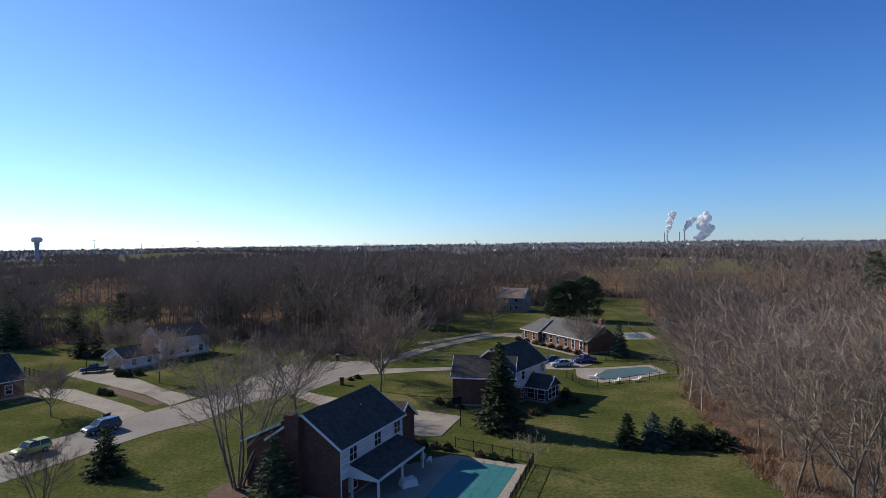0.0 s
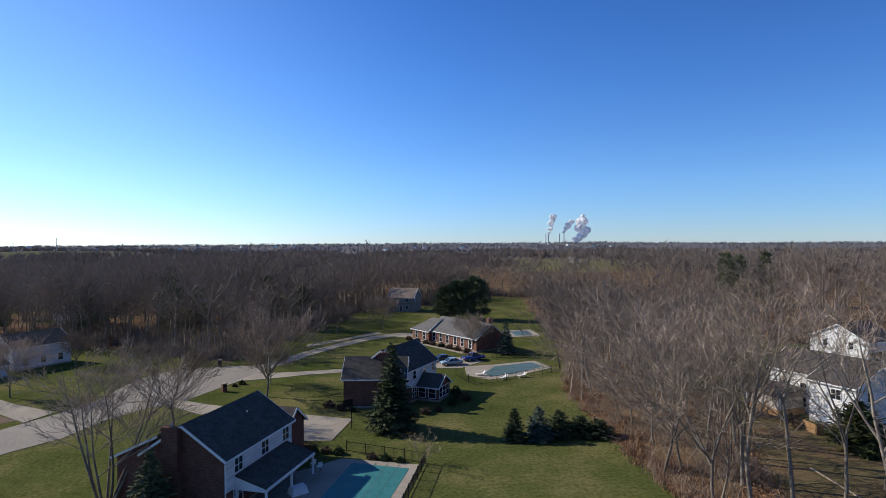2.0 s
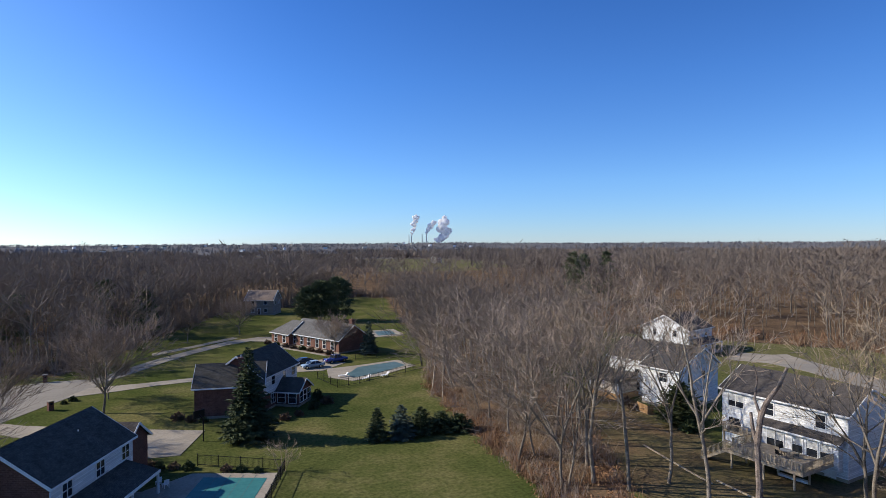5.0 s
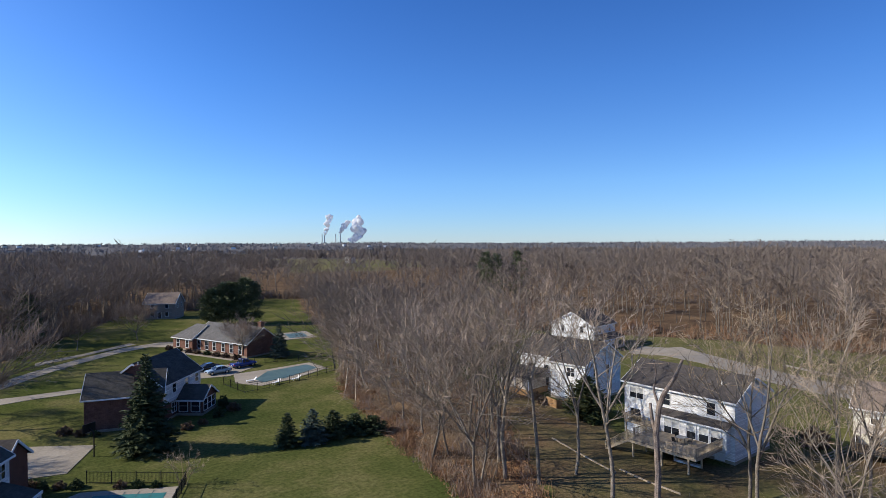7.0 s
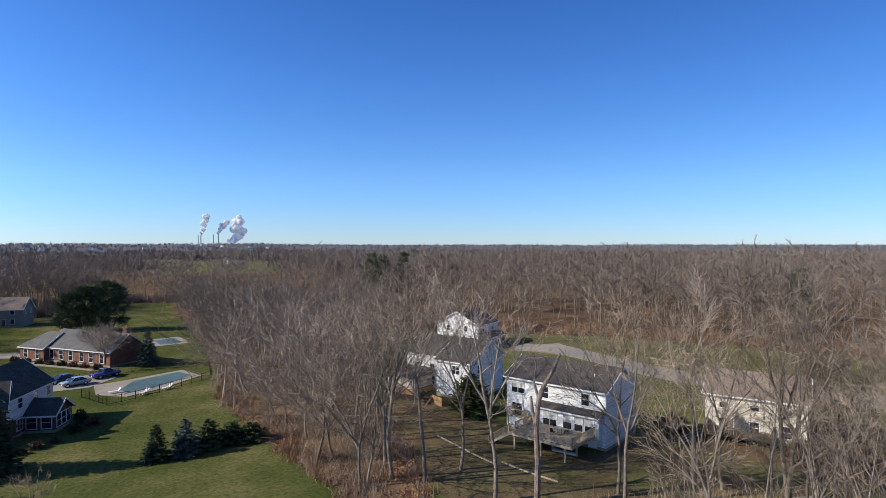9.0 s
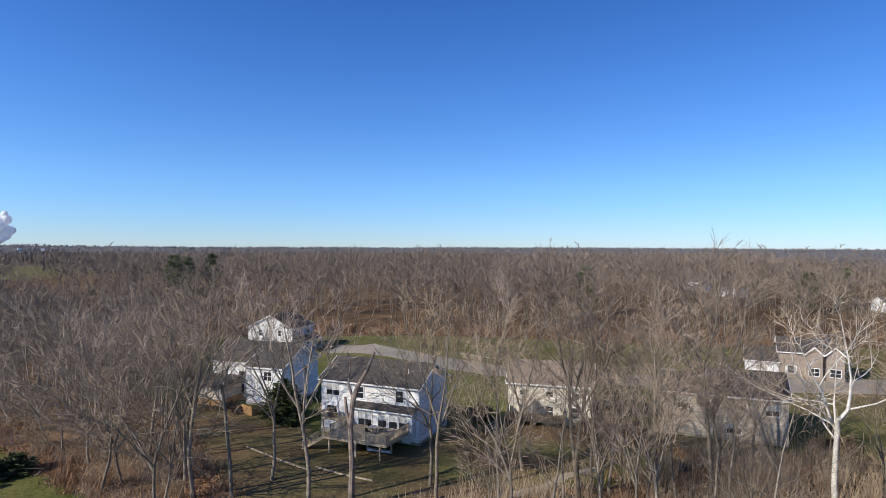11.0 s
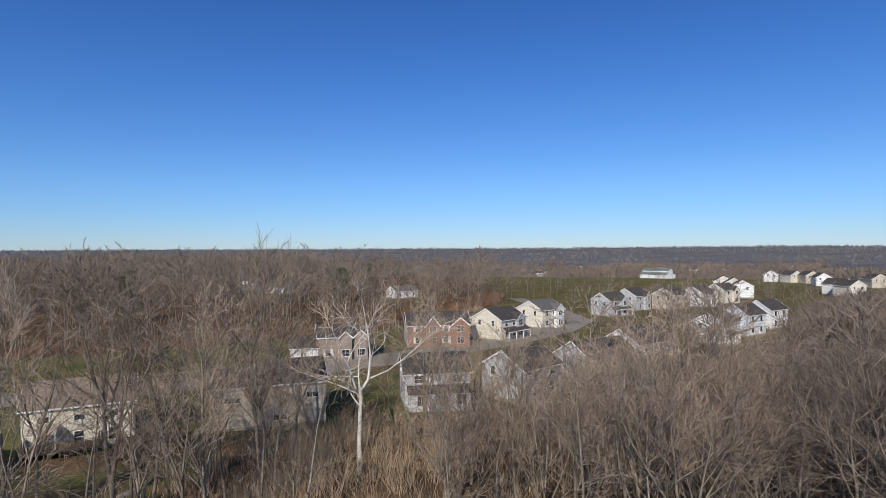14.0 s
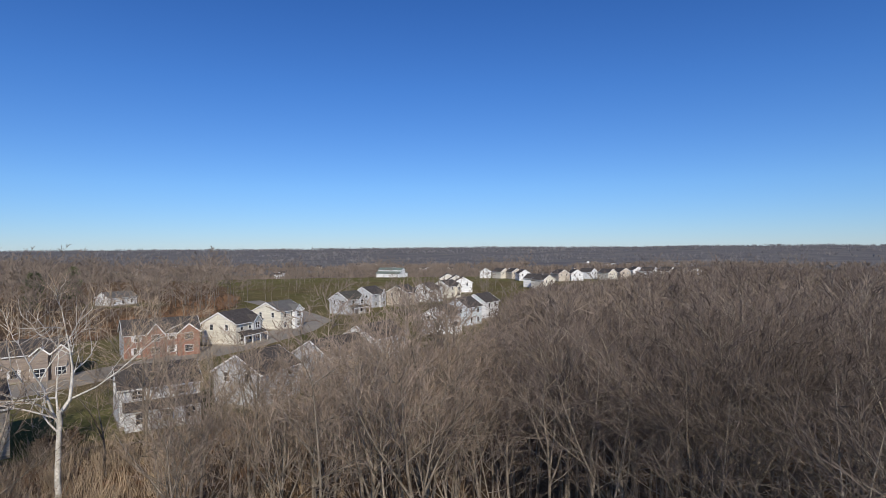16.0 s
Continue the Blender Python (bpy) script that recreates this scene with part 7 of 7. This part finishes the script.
def patio_table(m):
    t = thing("patio_table", "round metal patio table on the deck", "table", m)
    bm = bmesh.new()
    lathe(bm, [(0.55, 0.70), (0.58, 0.72), (0.58, 0.735), (0.55, 0.745)], 20)
    part("tabletop", bm, STEEL, t)
    for k in range(4):
        a = k * 1.5708 + 0.78
        bm = bmesh.new()
        rod(bm, (0.42 * math.cos(a), 0.42 * math.sin(a), 0), (0.36 * math.cos(a), 0.36 * math.sin(a), 0.7), 0.025, 0.025, 8)
        part("leg", bm, BLACK_METAL, t)


def patio_chair(m):
    c = thing("patio_chair", "metal patio chair on the deck", "chair", m, "chairs on the deck")
    part("seat", box(-0.24, 0.24, -0.24, 0.24, 0.40, 0.44), BLACK_METAL, c)
    bm = bmesh.new()
    hexa(bm, [(-0.24, 0.22, 0.44), (0.24, 0.22, 0.44), (0.24, 0.25, 0.44), (-0.24, 0.25, 0.44), (-0.22, 0.32, 0.92), (0.22, 0.32, 0.92), (0.22, 0.35, 0.92), (-0.22, 0.35, 0.92)])
    part("backrest", bm, BLACK_METAL, c)
    for x in (-0.22, 0.22):
        for y in (-0.22, 0.22):
            bm = bmesh.new()
            rod(bm, (x, y, 0), (x, y, 0.4), 0.015, 0.015, 6)
            part("leg", bm, BLACK_METAL, c)


patio_table(hD.matrix_world @ pose(2.6, -7.6, DZ))
for a in (20, 140, 260):
    r = radians(a)
    patio_chair(hD.matrix_world @ pose(2.6 + 0.95 * math.cos(r), -7.6 + 0.95 * math.sin(r), DZ, 0, 0, a - 90))
g = thing("barbecue", "black covered barbecue on the deck landing", "barbecue", hD.matrix_world @ pose(-4.6, -5.4, 2.5))
part("cart", box(-0.5, 0.5, -0.28, 0.28, 0.02, 0.75), BLACK_METAL, g)
bm = bmesh.new()
hexa(bm, [(-0.42, -0.27, 0.75), (0.42, -0.27, 0.75), (0.42, 0.27, 0.75), (-0.42, 0.27, 0.75), (-0.38, -0.16, 1.05), (0.38, -0.16, 1.05), (0.38, 0.2, 1.05), (-0.38, 0.2, 1.05)])
part("lid", bm, BLACK_METAL, g)
sd = thing("satellite_dish", "grey satellite dish on the house corner", "satellite dish", hD.matrix_world @ pose(7.05, -4.75, 4.7, -50, 0, 0))
bm = bmesh.new()
lathe(bm, [(0.02, 0.0), (0.2, 0.03), (0.38, 0.12), (0.37, 0.14), (0.2, 0.05), (0.02, 0.02)], 20)
part("dish", bm, STEEL, sd)
bm = bmesh.new()
rod(bm, (0, 0.38, -0.15), (0, 0, 0), 0.02, 0.02, 8)
part("bracket", bm, STEEL, sd)
bx = tagged(finish("plank", beam(bmesh.new(), (1.6, 0, 0.12), (4.6, 0.2, 0.12), 0.5, 0.22), PLASTIC_WHITE), "thick pale plank lying under the deck", "plank")
bx.matrix_world = hD.matrix_world @ pose(0.5, -8.0, 0)

# deck and awning behind the cream house
dl = thing("deck", "dark timber deck with railings behind the cream house", "deck", hL.matrix_world.copy())
for i in range(30):
    x0 = -5.4 + 7.6 * i / 30
    part("plank", box(x0 + 0.006, x0 + 0.247, -7.6, -4.45, 1.1, 1.15), DARK_WOOD, dl)
for px in (-5.2, -1.6, 2.0):
    part("post", box(px - 0.08, px + 0.08, -7.5, -7.34, -0.1, 1.1), DARK_WOOD, dl)
railing(dl, (-5.35, -7.5), (2.15, -7.5), 1.15, mat=DARK_WOOD)
railing(dl, (-5.3, -7.5), (-5.3, -4.6), 1.15, mat=DARK_WOOD)
railing(dl, (2.1, -7.5), (2.1, -4.6), 1.15, mat=DARK_WOOD)
aw = thing("awning", "faded tan fabric awning over the deck", "awning", hL.matrix_world.copy())
part("canopy", hexa(bmesh.new(), [(-5.2, -6.9, 3.0), (-2.0, -6.9, 3.0), (-2.0, -4.42, 3.5), (-5.2, -4.42, 3.5), (-5.2, -6.9, 3.06), (-2.0, -6.9, 3.06), (-2.0, -4.42, 3.56), (-5.2, -4.42, 3.56)]), SIDING_TAN, aw)
for px in (-5.1, -2.1):
    part("pole", box(px - 0.03, px + 0.03, -6.85, -6.79, 1.15, 3.0), TRIM, aw)
slab("woodland_path", [(54.2, 22.8), (57.5, 20.6), (61.5, 19.8), (65.5, 17.4), (65.9, 18.3), (61.9, 20.9), (58.0, 21.8), (54.9, 23.9)], CONCRETE, "pale worn path below the yards", "path", 0.03)
slab("gravel_patch", [(22.8, -81.5), (28.4, -82.4), (29.6, -78.2), (25.2, -76.6), (22.6, -78.6)], CONCRETE, "pale gravel clearing among the trees", "gravel", 0.03, rounds=1)

# timber retaining edge below the lawn
edge = thing("retaining_wall", "low timber retaining edge across the leafy yard", "retaining wall", spot(0, 0))
for run in ([(51.4, 56.5), (50.3, 50.6), (49.6, 46.4), (49.4, 44.4)], [(50.5, 44.8), (50.3, 41.0), (50.5, 37.2)]):
    for a, b in zip(run, run[1:]):
        part("timber", beam(bmesh.new(), (*a, 0.02), (*b, 0.02), 0.14, 0.22), DECK_WOOD, edge)


# tan board fence and covered patio behind the next white house
def board_fence(pts, label, h=1.3, mat=FENCE_WOOD):
    f = thing("board_fence", label, "fence", spot(0, 0))
    for a, b in zip(pts, pts[1:]):
        a, b = Vector((*a, 0)), Vector((*b, 0))
        n = max(2, int((b - a).length / 0.2))
        for i in range(n):
            p, q = a.lerp(b, (i + 0.06) / n), a.lerp(b, (i + 0.94) / n)
            part("board", beam(bmesh.new(), p + Vector((0, 0, h / 2)), q + Vector((0, 0, h / 2)), 0.03, h), mat, f)


board_fence([(62.4, 79.5), (61.8, 75.8)], "golden timber fence behind the white house")
board_fence([(61.4, 68.6), (61.0, 66.0), (63.4, 65.2)], "golden timber skirting below a small deck")
pr = thing("porch", "screened porch with a dark shingled roof behind the white house", "porch", spot(64.2, 77.2, 11))
part("porch_roof", hexa(bmesh.new(), [(-2.6, -3, 2.7), (2.6, -3, 3.6), (2.6, 3, 3.6), (-2.6, 3, 2.7), (-2.6, -3, 2.85), (2.6, -3, 3.75), (2.6, 3, 3.75), (-2.6, 3, 2.85)]), SHINGLE_BROWN, pr)
for px, py in ((-2.4, -2.8), (-2.4, 0), (-2.4, 2.8)):
    part("post", box(px - 0.08, px + 0.08, py - 0.08, py + 0.08, -0.1, 2.72), TRIM, pr)
part("screen", box(-2.36, 2.4, -2.75, 2.75, 0.9, 2.6), SIDING_TAN, pr)
part("floor", box(-2.5, 2.6, -3, 3, -0.1, 0.85), FENCE_WOOD, pr)

# split-rail and field fences
def rail_fence(pts, label, h=1.2, rails=3, mat=DARK_WOOD, step=2.4):
    f = thing("rail_fence", label, "fence", spot(0, 0))
    for a, b in zip(pts, pts[1:]):
        a, b = Vector((*a, 0)), Vector((*b, 0))
        n = max(1, round((b - a).length / step))
        for i in range(n + 1):
            p = a.lerp(b, i / n)
            part("post", box(p.x - 0.07, p.x + 0.07, p.y - 0.07, p.y + 0.07, -0.2, h + 0.1), mat, f)
        for i in range(n):
            for k in range(rails):
                z = h * (k + 0.8) / rails
                part("rail", beam(bmesh.new(), a.lerp(b, i / n) + Vector((0, 0, z)), a.lerp(b, (i + 1) / n) + Vector((0, 0, z)), 0.05, 0.12), mat, f)


rail_fence([(-84.5, 118.6), (-75.6, 112.4)], "dark timber rail fence behind the steep-roofed house", 1.4, 4)
rail_fence([(70, 33.5), (76, 33.5)], "weathered rail fence between two yards", 1.1, 3, DECK_WOOD)

# the broken dead tree
dead = thing("dead_tree", "dead broken tree trunk with peeling pale bark", "dead tree", spot(44.4, 35.2))
def snag(pts, r0, r1):
    bm = bmesh.new()
    n = len(pts) - 1
    for i in range(n):
        rod(bm, pts[i], pts[i + 1], r0 + (r1 - r0) * i / n, r0 + (r1 - r0) * (i + 1) / n, 8)
    return bm
SNAG = material("snag_bark", (0.09, 0.065, 0.053), (0.33, 0.27, 0.23), 1.2, 0.95, bump=0.6)
part("trunk", snag([(0, 0, -0.3), (0.15, 0, 4), (0, 0.1, 7.5), (0.3, 0, 10.2)], 0.31, 0.22), SNAG, dead)
part("limb", snag([(0.3, 0, 10.0), (0.4, -0.4, 11.2), (0.8, -1.3, 12.9), (1.0, -1.9, 14.5)], 0.26, 0.12), SNAG, dead)
part("limb", snag([(0.1, 0.1, 7.3), (0.1, 0.6, 8.8), (0.1, 0.8, 10.2)], 0.2, 0.12), SNAG, dead)
part("limb", snag([(0.3, 0, 10.0), (0.2, 0.5, 11.4), (0.4, 0.4, 13.2), (0.3, 0.7, 14.4)], 0.14, 0.04), SNAG, dead)

# patio things by the near pool
tb = thing("covered_table", "patio table under a white cover on the terrace", "table", spot(-3.9, 61.0, 30, 0.08))
part("cover", hexa(bmesh.new(), [(-0.9, -0.6, 0), (0.9, -0.6, 0), (0.9, 0.6, 0), (-0.9, 0.6, 0), (-0.75, -0.45, 0.75), (0.75, -0.45, 0.7), (0.75, 0.45, 0.78), (-0.75, 0.45, 0.72)]), PLASTIC_WHITE, tb)
for x, y in ((-2.6, 68.0), (-1.9, 67.0)):
    ch = thing("garden_chair", "white plastic garden chair on the terrace", "chair", spot(x, y, 200, 0.08), "garden chairs on the terrace")
    part("seat", box(-0.26, 0.26, -0.26, 0.26, 0.38, 0.42), PLASTIC_WHITE, ch)
    part("backrest", box(-0.26, 0.26, 0.24, 0.28, 0.42, 0.9), PLASTIC_WHITE, ch)
    for lx in (-0.23, 0.23):
        for ly in (-0.23, 0.23):
            part("leg", box(lx - 0.025, lx + 0.025, ly - 0.025, ly + 0.025, 0, 0.38), PLASTIC_WHITE, ch)
for x, y, a in ((27.2, 108.6, 0), (34.4, 105.6, 20), (30.6, 104.8, 35)):
    ln = thing("sun_lounger", "white sun lounger beside the covered pool", "sun lounger", spot(x, y, a, 0.08), "loungers by the pool")
    part("bed", box(-0.9, 0.4, -0.33, 0.33, 0.28, 0.36), PLASTIC_WHITE, ln)
    part("backrest", hexa(bmesh.new(), [(0.4, -0.33, 0.28), (0.48, -0.33, 0.28), (0.48, 0.33, 0.28), (0.4, 0.33, 0.28), (0.85, -0.33, 0.8), (0.93, -0.33, 0.78), (0.93, 0.33, 0.78), (0.85, 0.33, 0.8)]), PLASTIC_WHITE, ln)
    for lx in (-0.8, 0.3):
        for ly in (-0.28, 0.28):
            part("leg", box(lx - 0.03, lx + 0.03, ly - 0.03, ly + 0.03, 0, 0.28), PLASTIC_WHITE, ln)


# ---- the horizon ----
def stand(x, y):
    return height(x, y) - 0.5


wtz = stand(-708, 1029)
wtw = thing("water_tower", "pale water tower with a broad tank on a wide stem", "water tower", spot(-708.6, 1029.6, 0, wtz))
bm = bmesh.new()
lathe(bm, [(3.6, 0), (3.4, 24), (4.0, 36 - wtz), (3.9, 38 - wtz)], 24)
part("stem", bm, STACK, wtw)
bm = bmesh.new()
lathe(bm, [(3.9, 37 - wtz), (8.2, 39.5 - wtz), (8.6, 43 - wtz), (7.6, 46 - wtz), (3, 47.2 - wtz)], 28)
part("tank", bm, PLASTIC_WHITE, wtw)
for x, y, h in ((1476, 3932, 62), (1492, 3926, 64), (1563, 3898, 62), (1592, 3886, 66)):
    st = thing("chimney_stack", "tall slender power station chimney on the skyline", "chimney", spot(x, y, 0, stand(x, y)), "power station chimneys")
    bm = bmesh.new()
    lathe(bm, [(3.4, -6), (2.5, h + 5), (2.5, h + 5.2)], 16)
    part("shaft", bm, STACK, st)
    bm = bmesh.new()
    lathe(bm, [(2.8, h + 5.2), (2.8, h + 7), (2.1, h + 7.1)], 16)
    part("crown_ring", bm, STACK, st)


def plume(pts, label, seed):
    """Billows of steam along a rising line."""
    rnd = random.Random(seed)
    bm = bmesh.new()
    for (x0, y0, z0, r0), (x1, y1, z1, r1) in zip(pts, pts[1:]):
        for i in range(16):
            k = rnd.random()
            r = r0 + (r1 - r0) * k
            p = Vector((x0 + (x1 - x0) * k, y0 + (y1 - y0) * k, z0 + (z1 - z0) * k)) + Vector((rnd.gauss(0, 0.45), rnd.gauss(0, 0.3), rnd.gauss(0, 0.45))) * r
            bmesh.ops.create_icosphere(bm, subdivisions=2, radius=r * rnd.uniform(0.3, 0.7), matrix=Matrix.Translation(p))
    ob = tagged(finish("steam_plume", bm, STEAM, uv=False, smooth=True), label, "steam", "power station steam")
    rm = ob.modifiers.new("skin", 'REMESH')
    rm.mode, rm.voxel_size, rm.use_smooth_shade = 'VOXEL', 3.0, True
    return ob


plume([(1496, 3924, 80, 6), (1505, 3921, 120, 16), (1512, 3918, 170, 20), (1520, 3914, 205, 18), (1510, 3918, 220, 10)], "narrow white plume of steam over the skyline", 1)
plume([(1580, 3891, 80, 6), (1602, 3882, 125, 17), (1630, 3871, 160, 20), (1660, 3860, 175, 10)], "slanting white plume of steam over the skyline", 2)
plume([(1643, 3865, 22, 14), (1690, 3845, 60, 34), (1725, 3830, 105, 40), (1700, 3840, 150, 42), (1700, 3840, 185, 30)], "broad white cloud of steam over the skyline", 3)

# pylons and distant roofs
for x, y, h in ((-763, 1291, 46), (-575, 1385, 42), (-680, 1330, 36), (-640, 1348, 34)):
    z = stand(x, y)
    py = thing("mast", "slender distant mast above the trees", "mast", spot(x, y, 0, z), "masts on the skyline")
    bm = bmesh.new()
    rod(bm, (0, 0, 0), (0, 0, h - z), 0.8, 0.5, 6)
    part("shaft", bm, STEEL, py)
    part("crossarm", box(-4, 4, -0.3, 0.3, h - z - 3, h - z - 2.4), STEEL, py)


def distant_house(x, y, yaw, wall, L=11, W=8, up=0.0):
    h = thing("distant_house", "pale house far off among the trees", "house", spot(x, y, yaw, height(x, y) + up), "houses on the far hills")
    bm = box(-L / 2, L / 2, -W / 2, W / 2, -8, 5.4)
    for e in (-L / 2, L / 2 - 0.2):
        v = [bm.verts.new(p) for p in ((e, -W / 2, 5.4), (e, W / 2, 5.4), (e, 0, 8), (e + 0.2, -W / 2, 5.4), (e + 0.2, W / 2, 5.4), (e + 0.2, 0, 8))]
        for f in ((0, 2, 1), (3, 4, 5), (0, 3, 5, 2), (1, 2, 5, 4)):
            bm.faces.new([v[i] for i in f])
    part("wall", bm, wall, h)
    bm = bmesh.new()
    for s in (-1, 1):
        q = [(-L / 2 - 0.4, s * (W / 2 + 0.4), 5.2), (L / 2 + 0.4, s * (W / 2 + 0.4), 5.2), (L / 2 + 0.4, 0, 8), (-L / 2 - 0.4, 0, 8)]
        if s > 0:
            q = [q[1], q[0], q[3], q[2]]
        hexa(bm, q + [(a, b, c + 0.2) for a, b, c in q])
    part("roof", bm, SHINGLE_BROWN, h)


rf = random.Random(77)
for i in range(44):
    a = radians(rf.choice((rf.uniform(-16, 14), rf.uniform(-16, 14), rf.uniform(14, 30), rf.uniform(-30, -16))))
    r = rf.uniform(1900, 3300)
    x, y = r * math.sin(a), r * math.cos(a)
    distant_house(x, y, rf.uniform(0, 180), rf.choice((SIDING_WHITE, SIDING_WHITE, SIDING_CREAM, SIDING_TAN)), rf.uniform(11, 17), 9, 3)
for i in range(30):
    a, r = radians(rf.uniform(98, 152)), rf.uniform(800, 1650)
    distant_house(r * math.sin(a), r * math.cos(a), rf.uniform(0, 180), rf.choice((SIDING_WHITE, SIDING_TAN, SIDING_GREY)), rf.uniform(10, 14), 8, 1.5)
for x, y, yaw in ((-480, 760, 20), (300, 700, 30), (-76, 300, 40), (-65, 350, 10), (370, 40, 60), (330, 20, 50)):
    distant_house(x, y, yaw, rf.choice((SIDING_WHITE, SIDING_CREAM)), 13, 8, 2 if math.hypot(x, y) > 500 else 0)
